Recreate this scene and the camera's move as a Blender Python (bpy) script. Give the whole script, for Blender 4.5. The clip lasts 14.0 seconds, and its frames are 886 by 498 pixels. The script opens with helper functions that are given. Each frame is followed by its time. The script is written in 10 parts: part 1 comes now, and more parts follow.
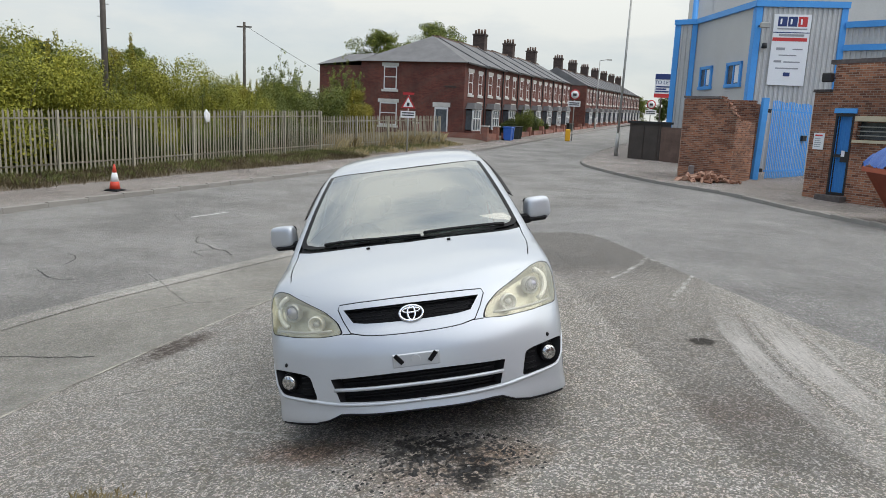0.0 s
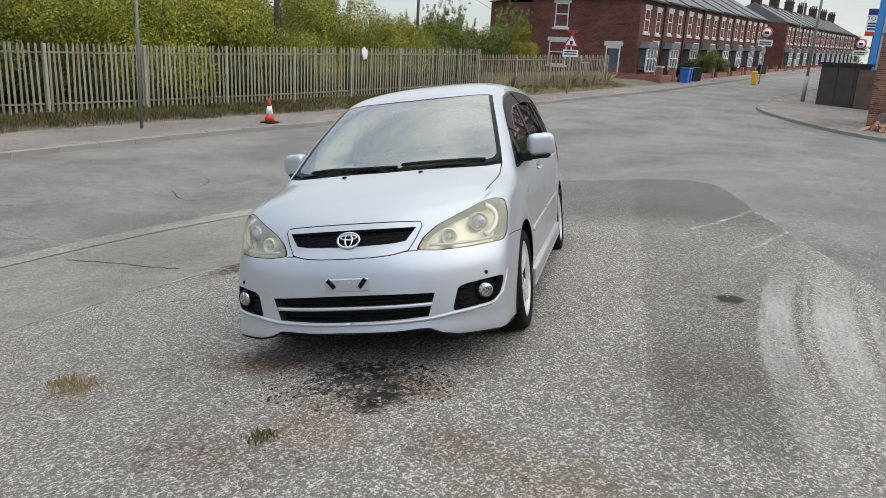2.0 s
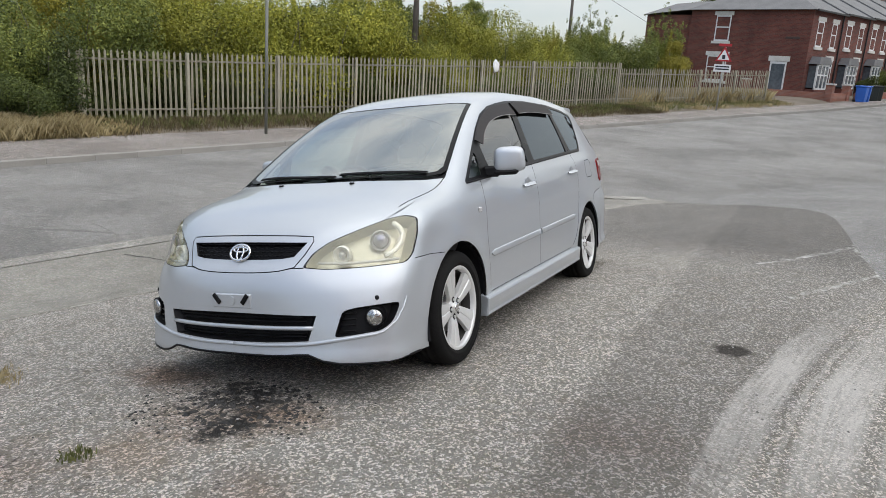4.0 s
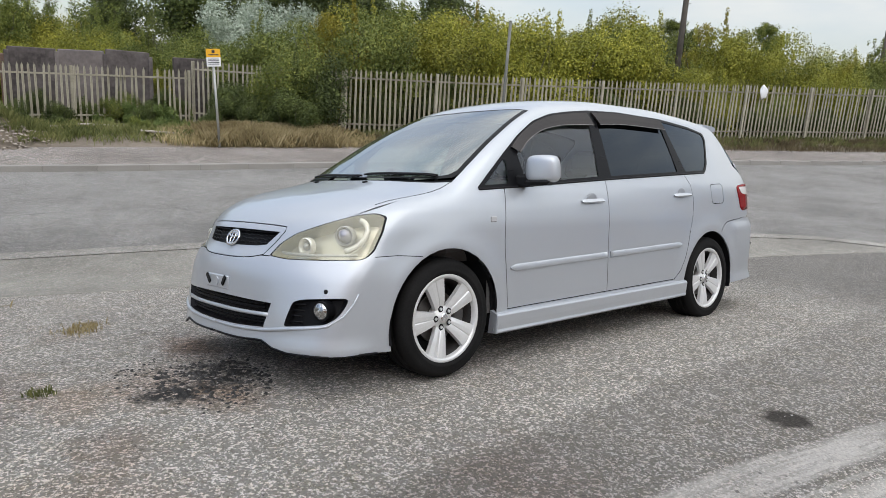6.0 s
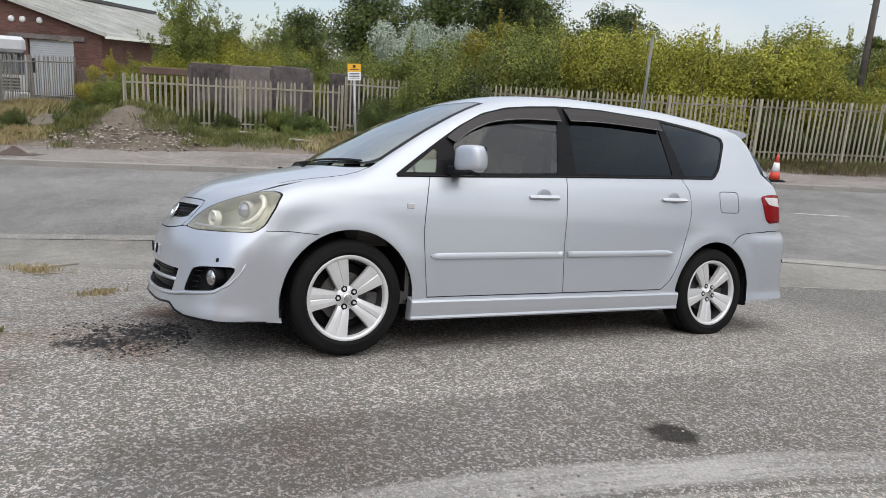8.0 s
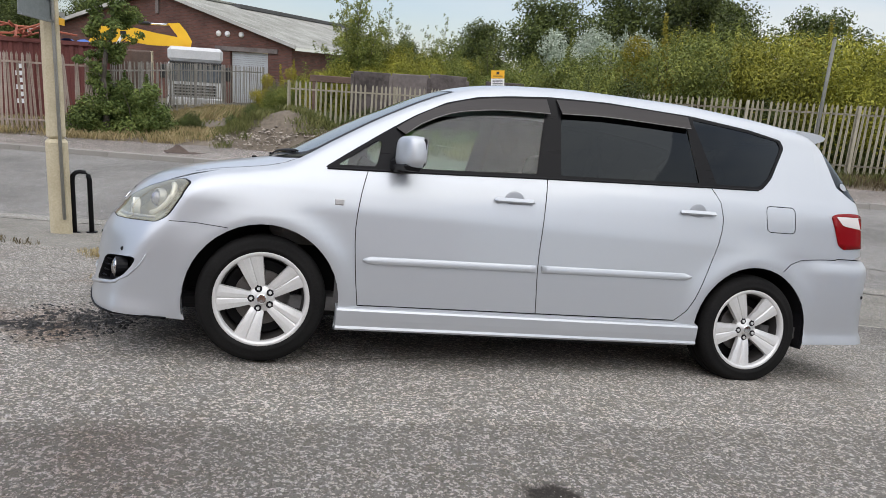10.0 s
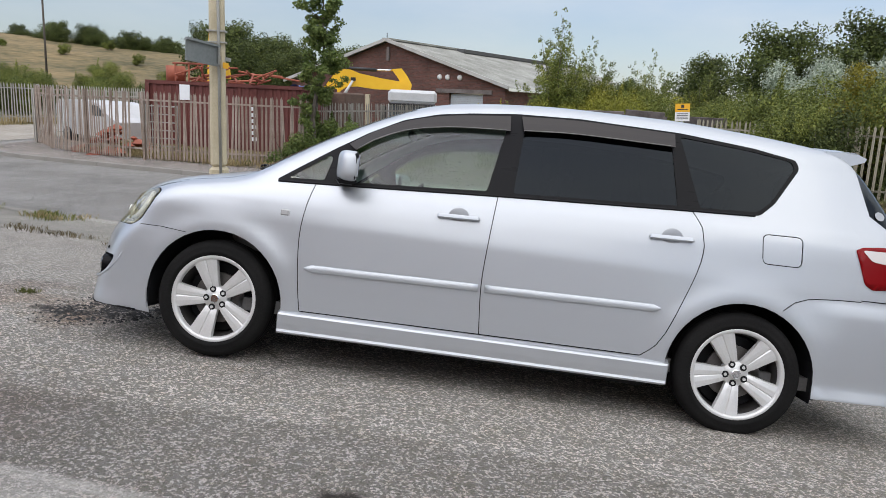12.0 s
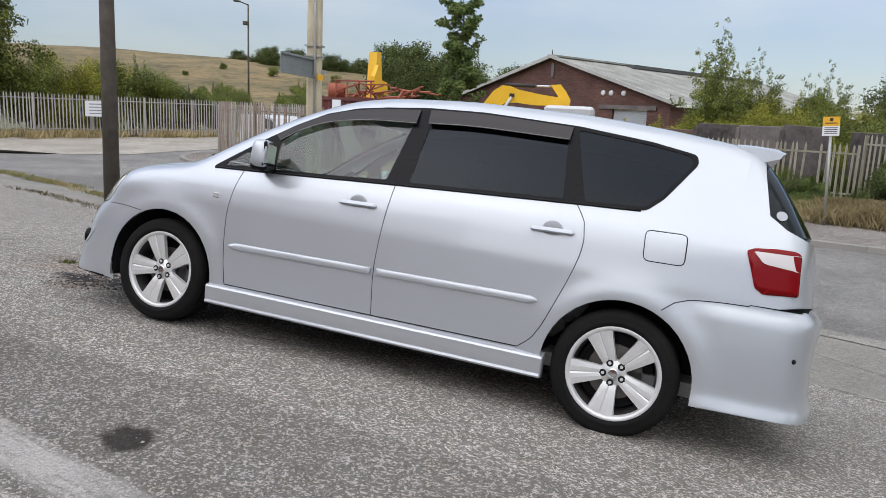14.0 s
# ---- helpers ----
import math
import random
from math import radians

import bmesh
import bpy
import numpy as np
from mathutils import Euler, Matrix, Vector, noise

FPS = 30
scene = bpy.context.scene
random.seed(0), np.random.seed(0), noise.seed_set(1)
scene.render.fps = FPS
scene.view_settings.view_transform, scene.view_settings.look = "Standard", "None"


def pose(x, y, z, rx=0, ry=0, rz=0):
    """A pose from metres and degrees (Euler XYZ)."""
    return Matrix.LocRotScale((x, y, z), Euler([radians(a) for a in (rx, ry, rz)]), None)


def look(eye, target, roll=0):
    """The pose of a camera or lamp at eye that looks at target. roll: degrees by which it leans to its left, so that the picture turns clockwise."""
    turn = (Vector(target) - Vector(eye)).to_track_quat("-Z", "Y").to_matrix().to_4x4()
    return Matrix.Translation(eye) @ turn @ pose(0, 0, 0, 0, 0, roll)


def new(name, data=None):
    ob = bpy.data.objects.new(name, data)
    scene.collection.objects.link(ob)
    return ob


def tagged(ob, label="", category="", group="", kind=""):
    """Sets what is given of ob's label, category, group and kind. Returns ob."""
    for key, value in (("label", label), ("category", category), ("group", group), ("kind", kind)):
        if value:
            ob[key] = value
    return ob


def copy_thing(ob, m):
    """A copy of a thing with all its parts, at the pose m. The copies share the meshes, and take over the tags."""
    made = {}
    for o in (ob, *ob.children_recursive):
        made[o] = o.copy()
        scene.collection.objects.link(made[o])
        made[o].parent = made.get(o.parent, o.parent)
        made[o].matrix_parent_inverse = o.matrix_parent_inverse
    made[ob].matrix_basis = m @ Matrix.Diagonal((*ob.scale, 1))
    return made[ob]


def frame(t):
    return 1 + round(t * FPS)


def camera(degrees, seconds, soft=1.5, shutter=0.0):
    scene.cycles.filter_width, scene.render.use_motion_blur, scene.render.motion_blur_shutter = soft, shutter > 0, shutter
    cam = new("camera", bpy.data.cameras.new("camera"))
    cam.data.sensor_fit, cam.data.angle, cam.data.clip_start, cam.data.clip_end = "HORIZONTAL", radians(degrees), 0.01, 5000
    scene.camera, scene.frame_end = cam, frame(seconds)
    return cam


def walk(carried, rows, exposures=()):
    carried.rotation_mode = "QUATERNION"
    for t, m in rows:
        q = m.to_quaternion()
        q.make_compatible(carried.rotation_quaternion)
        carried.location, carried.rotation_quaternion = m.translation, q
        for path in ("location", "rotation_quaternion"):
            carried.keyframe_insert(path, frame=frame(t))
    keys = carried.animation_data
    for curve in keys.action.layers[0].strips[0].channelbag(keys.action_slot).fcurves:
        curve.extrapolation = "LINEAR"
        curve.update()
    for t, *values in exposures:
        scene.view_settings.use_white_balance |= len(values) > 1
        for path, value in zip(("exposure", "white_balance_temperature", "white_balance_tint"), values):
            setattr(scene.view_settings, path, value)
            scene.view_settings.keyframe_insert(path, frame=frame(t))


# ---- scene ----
cam = camera(62.6, 14.0, soft=0.85)
PATH = [
    (0, (0.143, 0.046, 1.446), (-0.237, 1.978, 1.093), 2.6),
    (0.5, (0.466, 0.066, 1.443), (-0.005, 1.974, 1.074), 2.7),
    (1, (0.776, 0.116, 1.456), (0.225, 1.993, 1.038), 2.9),
    (1.5, (1.071, 0.299, 1.459), (0.428, 2.131, 0.978), 3.0),
    (2, (1.361, 0.451, 1.45), (0.546, 2.199, 0.921), 3.0),
    (2.5, (1.664, 0.619, 1.467), (0.721, 2.298, 0.926), 3.1),
    (3, (1.844, 0.914, 1.457), (0.82, 2.547, 0.924), 3.1),
    (3.2, (1.907, 1.037, 1.456), (0.857, 2.655, 0.925), 3.2),
    (5.3, (2.923, 2.287, 1.43), (1.434, 3.528, 0.936), 3.7),
    (5.5, (2.998, 2.415, 1.411), (1.452, 3.584, 0.917), 3.8),
    (6, (3.141, 2.771, 1.396), (1.469, 3.751, 0.903), 3.7),
    (6.5, (3.383, 3.064, 1.315), (1.638, 3.908, 0.824), 3.8),
    (7, (3.571, 3.394, 1.296), (1.778, 4.136, 0.812), 3.9),
    (7.5, (3.664, 3.74, 1.299), (1.832, 4.388, 0.826), 3.9),
    (8, (3.786, 4.103, 1.311), (1.917, 4.638, 0.842), 3.9),
    (8.2, (3.781, 4.234, 1.299), (1.9, 4.724, 0.829), 3.9),
    (10.3, (3.462, 5.741, 1.238), (1.518, 5.699, 0.768), 3.7),
    (10.5, (3.462, 5.899, 1.235), (1.52, 5.802, 0.765), 3.5),
    (11, (3.437, 6.26, 1.223), (1.514, 5.954, 0.765), 3.0),
    (11.5, (3.352, 6.635, 1.221), (1.455, 6.169, 0.792), 2.8),
    (12, (3.274, 7.033, 1.202), (1.407, 6.439, 0.802), 2.7),
    (12.5, (3.138, 7.4, 1.186), (1.309, 6.684, 0.811), 2.7),
    (13, (3.038, 7.801, 1.173), (1.243, 6.993, 0.816), 2.7),
    (13.5, (2.978, 8.158, 1.155), (1.241, 7.236, 0.792), 2.7),
    (14, (2.798, 8.538, 1.138), (1.135, 7.492, 0.763), 2.7),
]
EXPOSURES = [(0.0, 0.04, 6700, 4), (3.0, 0.1, 6720, 5), (5.5, 0.16, 6650, 6), (10.5, 0.16, 6700, 8), (12.0, 0.08, 6600, 8), (14.0, 0.06, 6550, 8)]
walk(cam, [(t, look(eye, target, roll)) for t, eye, target, roll in PATH], EXPOSURES)

# ---- light ----
world = bpy.data.worlds.new("sky")
scene.world = world
world.use_nodes = True
wn, wl = world.node_tree.nodes, world.node_tree.links
wbg = wn["Background"]
sky = wn.new("ShaderNodeTexSky")
sky.sky_type = "NISHITA"
sky.sun_disc = False
sky.sun_elevation = radians(48)
sky.sun_rotation = radians(107)
sky.dust_density = 0.8
sky.ozone_density = 1.0
wco = wn.new("ShaderNodeTexCoord")
wmap = wn.new("ShaderNodeMapping")
wmap.inputs["Scale"].default_value = (1.0, 1.0, 3.2)
wcloud = wn.new("ShaderNodeTexNoise")
wcloud.inputs["Scale"].default_value = 1.7
wcloud.inputs["Detail"].default_value = 7
wcloud.inputs["Roughness"].default_value = 0.55
wramp = wn.new("ShaderNodeValToRGB")
wramp.color_ramp.elements[0].position = 0.33
wramp.color_ramp.elements[1].position = 0.62
wgrey = wn.new("ShaderNodeMixRGB")
wgrey.inputs[1].default_value = (7.45, 7.7, 8.3, 1)
wgrey.inputs[2].default_value = (9.5, 9.5, 9.6, 1)
wmix = wn.new("ShaderNodeMixRGB")
wscale = wn.new("ShaderNodeMath")
wscale.operation = "MULTIPLY_ADD"
wscale.inputs[1].default_value = 0.55
wscale.inputs[2].default_value = 0.4
wl.new(wco.outputs["Generated"], wmap.inputs["Vector"])
wl.new(wmap.outputs["Vector"], wcloud.inputs["Vector"])
wl.new(wcloud.outputs["Fac"], wramp.inputs["Fac"])
wl.new(wramp.outputs["Color"], wscale.inputs[0])
wl.new(wramp.outputs["Color"], wgrey.inputs["Fac"])
# thinner cloud and more blue towards the south-west, brighter cloud overhead
wdot = wn.new("ShaderNodeVectorMath")
wdot.operation = "DOT_PRODUCT"
wdot.inputs[1].default_value = (-0.87, -0.5, 0.0)
wl.new(wco.outputs["Generated"], wdot.inputs[0])
wblue = wn.new("ShaderNodeMapRange")
wblue.inputs["From Min"].default_value, wblue.inputs["From Max"].default_value = 0.2, 0.95
wblue.inputs["To Min"].default_value, wblue.inputs["To Max"].default_value = 1.0, 0.5
wl.new(wdot.outputs["Value"], wblue.inputs["Value"])
# a wide break in the cloud, high in the south
wgap = wn.new("ShaderNodeVectorMath")
wgap.operation = "DOT_PRODUCT"
wgap.inputs[1].default_value = (0.32, -0.65, 0.68)
wl.new(wco.outputs["Generated"], wgap.inputs[0])
wopen = wn.new("ShaderNodeMapRange")
wopen.inputs["From Min"].default_value, wopen.inputs["From Max"].default_value = 0.35, 0.9
wopen.inputs["To Min"].default_value, wopen.inputs["To Max"].default_value = 1.0, 0.3
wl.new(wgap.outputs["Value"], wopen.inputs["Value"])
wthin = wn.new("ShaderNodeMath")
wthin.operation = "MULTIPLY"
wl.new(wscale.outputs["Value"], wthin.inputs[0])
wl.new(wblue.outputs["Result"], wthin.inputs[1])
wveil = wn.new("ShaderNodeMath")
wveil.operation = "MULTIPLY"
wl.new(wthin.outputs["Value"], wveil.inputs[0])
wl.new(wopen.outputs["Result"], wveil.inputs[1])
wl.new(wveil.outputs["Value"], wmix.inputs["Fac"])
wsep = wn.new("ShaderNodeSeparateXYZ")
wl.new(wco.outputs["Generated"], wsep.inputs[0])
wzen = wn.new("ShaderNodeMapRange")
wzen.inputs["From Min"].default_value, wzen.inputs["From Max"].default_value = 0.1, 0.9
wzen.inputs["To Min"].default_value, wzen.inputs["To Max"].default_value = 1.0, 2.2
wl.new(wsep.outputs[2], wzen.inputs["Value"])
wover = wn.new("ShaderNodeVectorMath")
wover.operation = "SCALE"
weast = wn.new("ShaderNodeMapRange")
weast.inputs["From Min"].default_value, weast.inputs["From Max"].default_value = -1.0, 1.0
weast.inputs["To Min"].default_value, weast.inputs["To Max"].default_value = 1.1, 1.0
wl.new(wdot.outputs["Value"], weast.inputs["Value"])
wboth = wn.new("ShaderNodeMath")
wboth.operation = "MULTIPLY"
wl.new(wzen.outputs["Result"], wboth.inputs[0])
wl.new(weast.outputs["Result"], wboth.inputs[1])
wl.new(wboth.outputs["Value"], wover.inputs["Scale"])
wtint = wn.new("ShaderNodeVectorMath")
wtint.operation = "MULTIPLY"
wtint.inputs[1].default_value = (1.15, 1.21, 1.4)
wl.new(sky.outputs["Color"], wtint.inputs[0])
wl.new(wtint.outputs["Vector"], wmix.inputs[1])
wl.new(wgrey.outputs["Color"], wmix.inputs[2])
wl.new(wmix.outputs["Color"], wover.inputs[0])
wl.new(wover.outputs["Vector"], wbg.inputs["Color"])
wbg.inputs["Strength"].default_value = 0.08
sun_data = bpy.data.lights.new("sun", "SUN")
sun_data.energy = 1.9
sun_data.angle = radians(95)
sun_data.color = (1.0, 0.93, 0.83)
sun = new("sun", sun_data)
sun.matrix_world = look((26, -8, 46), (0, 0, 0))

# ---- materials ----
def material(name):
    m = bpy.data.materials.new(name)
    m.use_nodes = True
    return m, m.node_tree.nodes, m.node_tree.links, m.node_tree.nodes["Principled BSDF"]


def surface(name, a, b, scale=3.0, fine=60.0, rough=0.7, metal=0.0, bump=0.1, coat=0.0, spread=0.25, random_tint=0.0, depth=0.01, space="Object"):
    """A surface whose colour runs from a to b at two scales, with fine relief."""
    m, n, l, p = material(name)
    co = n.new("ShaderNodeTexCoord")
    big, small = n.new("ShaderNodeTexNoise"), n.new("ShaderNodeTexNoise")
    big.inputs["Scale"].default_value, small.inputs["Scale"].default_value = scale, fine
    big.inputs["Detail"].default_value, small.inputs["Detail"].default_value = 6, 4
    for t in (big, small):
        l.new(co.outputs[space], t.inputs["Vector"])
    mix = n.new("ShaderNodeMath")
    mix.operation = "MULTIPLY_ADD"
    mix.inputs[1].default_value, mix.inputs[2].default_value = 0.45, 0.0
    l.new(small.outputs["Fac"], mix.inputs[0])
    add = n.new("ShaderNodeMath")
    add.operation = "MULTIPLY_ADD"
    add.inputs[1].default_value = 0.6
    l.new(big.outputs["Fac"], add.inputs[0])
    l.new(mix.outputs[0], add.inputs[2])
    value = add.outputs[0]
    if random_tint:
        info = n.new("ShaderNodeObjectInfo")
        isl = n.new("ShaderNodeNewGeometry")
        both = n.new("ShaderNodeMath")
        both.operation = "ADD"
        l.new(info.outputs["Random"], both.inputs[0])
        l.new(isl.outputs["Random Per Island"], both.inputs[1])
        frac = n.new("ShaderNodeMath")
        frac.operation = "FRACT"
        l.new(both.outputs[0], frac.inputs[0])
        shift = n.new("ShaderNodeMath")
        shift.operation = "MULTIPLY_ADD"
        shift.inputs[1].default_value = random_tint
        l.new(frac.outputs[0], shift.inputs[0])
        l.new(value, shift.inputs[2])
        sub = n.new("ShaderNodeMath")
        sub.operation = "SUBTRACT"
        sub.inputs[1].default_value = random_tint / 2
        l.new(shift.outputs[0], sub.inputs[0])
        value = sub.outputs[0]
    ramp = n.new("ShaderNodeValToRGB")
    ramp.color_ramp.elements[0].position, ramp.color_ramp.elements[1].position = 0.525 - spread, 0.525 + spread
    ramp.color_ramp.elements[0].color, ramp.color_ramp.elements[1].color = (*a, 1), (*b, 1)
    l.new(value, ramp.inputs["Fac"])
    l.new(ramp.outputs["Color"], p.inputs["Base Color"])
    p.inputs["Roughness"].default_value, p.inputs["Metallic"].default_value = rough, metal
    p.inputs["Coat Weight"].default_value = coat
    p.inputs["Coat Roughness"].default_value = 0.04
    if bump:
        bn = n.new("ShaderNodeBump")
        bn.inputs["Strength"].default_value, bn.inputs["Distance"].default_value = bump, depth
        l.new(small.outputs["Fac"], bn.inputs["Height"])
        l.new(bn.outputs["Normal"], p.inputs["Normal"])
    return m


def plain(name, colour, rough=0.5, metal=0.0, coat=0.0, emit=None):
    """A small plain surface with a slight unevenness of its gloss."""
    m, n, l, p = material(name)
    p.inputs["Base Color"].default_value = (*colour, 1)
    p.inputs["Metallic"].default_value = metal
    p.inputs["Coat Weight"].default_value = coat
    t = n.new("ShaderNodeTexNoise")
    t.inputs["Scale"].default_value = 14
    t.inputs["Detail"].default_value = 5
    mr = n.new("ShaderNodeMapRange")
    mr.inputs["To Min"].default_value, mr.inputs["To Max"].default_value = max(0.02, rough - 0.08), min(1, rough + 0.08)
    l.new(t.outputs["Fac"], mr.inputs["Value"])
    l.new(mr.outputs["Result"], p.inputs["Roughness"])
    return m


def pane(name, tint, gloss_rough=0.015, base=0.05, haze=0.0, haze_colour=(0.7, 0.7, 0.7), sheen=1.0, gloss_colour=(0.8, 0.8, 0.8)):
    """A thin pane: tinted see-through, a mirror sheen that grows at low angles, and a share of haze: clouded plastic,
    or sky sheen painted into the windscreen.
    """
    m, n, l, p = material(name)
    n.remove(p)
    tr, gl, lw, mx = n.new("ShaderNodeBsdfTransparent"), n.new("ShaderNodeBsdfGlossy"), n.new("ShaderNodeLayerWeight"), n.new("ShaderNodeMixShader")
    tr.inputs["Color"].default_value = (*tint, 1)
    gl.inputs["Roughness"].default_value = gloss_rough
    gl.inputs["Color"].default_value = (*gloss_colour, 1)
    lw.inputs["Blend"].default_value = 0.5
    pw, ma = n.new("ShaderNodeMath"), n.new("ShaderNodeMath")
    pw.operation, ma.operation = "POWER", "MULTIPLY_ADD"
    pw.inputs[1].default_value = 3.0
    ma.inputs[1].default_value, ma.inputs[2].default_value = (1 - base) * sheen, base
    l.new(lw.outputs["Facing"], pw.inputs[0])
    l.new(pw.outputs[0], ma.inputs[0])
    l.new(ma.outputs[0], mx.inputs[0])
    below = tr.outputs[0]
    if haze:
        df, hz = n.new("ShaderNodeBsdfDiffuse"), n.new("ShaderNodeMixShader")
        df.inputs["Color"].default_value = (*haze_colour, 1)
        hz.inputs[0].default_value = haze
        l.new(below, hz.inputs[1])
        l.new(df.outputs[0], hz.inputs[2])
        below = hz.outputs[0]
    l.new(below, mx.inputs[1])
    l.new(gl.outputs[0], mx.inputs[2])
    l.new(mx.outputs[0], n["Material Output"].inputs["Surface"])
    return m

# ---- shape helpers ----
from mathutils.geometry import delaunay_2d_cdt


def link(name, verts, faces, mat, parent=None, smooth=False, label=""):
    me = bpy.data.meshes.new(name)
    me.from_pydata([tuple(v) for v in verts], [], [tuple(f) for f in faces])
    if mat:
        me.materials.append(mat)
    if smooth:
        me.shade_smooth()
    ob = new(name, me)
    if parent:
        ob.parent = parent
    if label:
        ob["label"] = label
    return ob


def part(name, bm, mat, parent=None, label="", smooth=False):
    me = bpy.data.meshes.new(name)
    bmesh.ops.recalc_face_normals(bm, faces=bm.faces)
    bm.to_mesh(me)
    bm.free()
    if mat:
        me.materials.append(mat)
    if smooth:
        me.shade_smooth()
    ob = new(name, me)
    if parent:
        ob.parent = parent
    if label:
        ob["label"] = label
    return ob


def share(name, ob, parent, m):
    """Another object on the same mesh."""
    o = new(name, ob.data)
    o.parent = parent
    o.matrix_local = m
    return o


def empty(name, m=None):
    ob = new(name)
    if m is not None:
        ob.matrix_world = m
    return ob


def add_box(bm, lo, hi, m=None, bevel=0.0, taper=1.0):
    """A box between two corners, optionally bevelled, tapered at the top and moved by m."""
    c = [(a + b) / 2 for a, b in zip(lo, hi)]
    s = [max(b - a, 1e-4) for a, b in zip(lo, hi)]
    r = bmesh.ops.create_cube(bm, size=1.0)
    vs = r["verts"]
    for v in vs:
        k = taper if v.co.z > 0 else 1.0
        v.co = Vector((v.co.x * s[0] * k, v.co.y * s[1] * k, v.co.z * s[2])) + Vector(c)
    if bevel:
        es = list({e for v in vs for e in v.link_edges})
        r = bmesh.ops.bevel(bm, geom=es, offset=bevel, segments=1, affect="EDGES")
        vs = list({v for f in r["faces"] for v in f.verts} | {v for v in vs if v.is_valid})
    if m is not None:
        bmesh.ops.transform(bm, matrix=m, verts=vs)
    return vs


def add_tube(bm, a, b, r0, r1=None, n=8, caps=True):
    a, b = Vector(a), Vector(b)
    r1 = r0 if r1 is None else r1
    res = bmesh.ops.create_cone(bm, cap_ends=caps, segments=n, radius1=r0, radius2=r1, depth=(b - a).length)
    turn = (b - a).to_track_quat("Z", "Y").to_matrix().to_4x4()
    bmesh.ops.transform(bm, matrix=Matrix.Translation((a + b) / 2) @ turn, verts=res["verts"])
    return res["verts"]


def box_part(name, lo, hi, mat, parent, label="", m=None, bevel=0.0, taper=1.0):
    bm = bmesh.new()
    add_box(bm, lo, hi, m, bevel, taper)
    return part(name, bm, mat, parent, label)


def tube_part(name, a, b, r0, r1, mat, parent, label="", n=10):
    bm = bmesh.new()
    add_tube(bm, a, b, r0, r1, n)
    return part(name, bm, mat, parent, label, smooth=n > 6)


# ---- ground ----
def softplus(u, k):
    return k * np.logaddexp(0, u / k)


def land(x, y):
    """Height of the road and of the ramped forecourt above it."""
    x, y = np.asarray(x, float), np.asarray(y, float)
    road_z = -1.13 + 0.026 * softplus(np.minimum(y, 130.0) - 14, 2.0)
    ramp = -0.181 * softplus(0.2 - x, 0.5) - 0.035 * np.clip(y, -25, 60) - 0.012
    return road_z + softplus(ramp - road_z, 0.06)


def inside(poly, x, y):
    poly = np.asarray(poly, float)
    hit = np.zeros(x.shape, bool)
    for (x0, y0), (x1, y1) in zip(poly, np.roll(poly, -1, 0)):
        with np.errstate(divide="ignore", invalid="ignore"):
            hit ^= ((y0 > y) != (y1 > y)) & (x < (x1 - x0) * (y - y0) / (y1 - y0) + x0)
    return hit


def curve(points, step):
    """A smooth open line through the points, with about one point a step."""
    p = np.asarray(points, float)
    ext = np.vstack([2 * p[0] - p[1], p, 2 * p[-1] - p[-2]])
    out = []
    for i in range(len(p) - 1):
        a, b, c, d = ext[i:i + 4]
        n = max(1, int(np.linalg.norm(c - b) / step))
        for t in np.arange(n) / n:
            out.append(0.5 * (2 * b + (c - a) * t + (2 * a - 5 * b + 4 * c - d) * t**2 + (3 * b - a - 3 * c + d) * t**3))
    out.append(p[-1])
    return np.array(out)


def offset_line(line, d):
    """The line moved sideways by d, to the left of its run."""
    t = np.gradient(line, axis=0)
    t /= np.linalg.norm(t, axis=1)[:, None]
    return line + d * np.stack([-t[:, 1], t[:, 0]], 1)


def sheet(name, outline, lift, spacing, mat, rough=0.0, near=None):
    """A piece of ground within an outline, lying lift above the land. near: a finer spacing close to the origin."""
    o = np.asarray(outline, float)
    lo, hi = o.min(0), o.max(0)
    pts = []
    for s, keep in ((spacing, lambda x, y: np.ones(x.shape, bool)), (near, lambda x, y: (np.hypot(x, y - 6) < 14))):
        if s:
            gx, gy = np.meshgrid(np.arange(lo[0], hi[0], s) + s / 3, np.arange(lo[1], hi[1], s) + s / 3)
            gx, gy = gx.ravel(), gy.ravel()
            ok = inside(o, gx, gy) & keep(gx, gy)
            pts += list(zip(gx[ok], gy[ok]))
    verts = [Vector(p) for p in o] + [Vector(p) for p in pts]
    edges = [(i, (i + 1) % len(o)) for i in range(len(o))]
    v, _, f, *_ = delaunay_2d_cdt(verts, edges, [], 1, 1e-5)
    x, y = np.array([p.x for p in v]), np.array([p.y for p in v])
    z = land(x, y) + (lift(x, y) if callable(lift) else lift)
    if rough:
        z = z + rough * np.array([noise.noise((a * 0.9, b * 0.9, 0)) for a, b in zip(x, y)])
    tri = [t if (v[t[1]] - v[t[0]]).cross(v[t[2]] - v[t[0]]) > 0 else t[::-1] for t in f]
    return link(name, np.stack([x, y, z], 1), tri, mat, smooth=True)


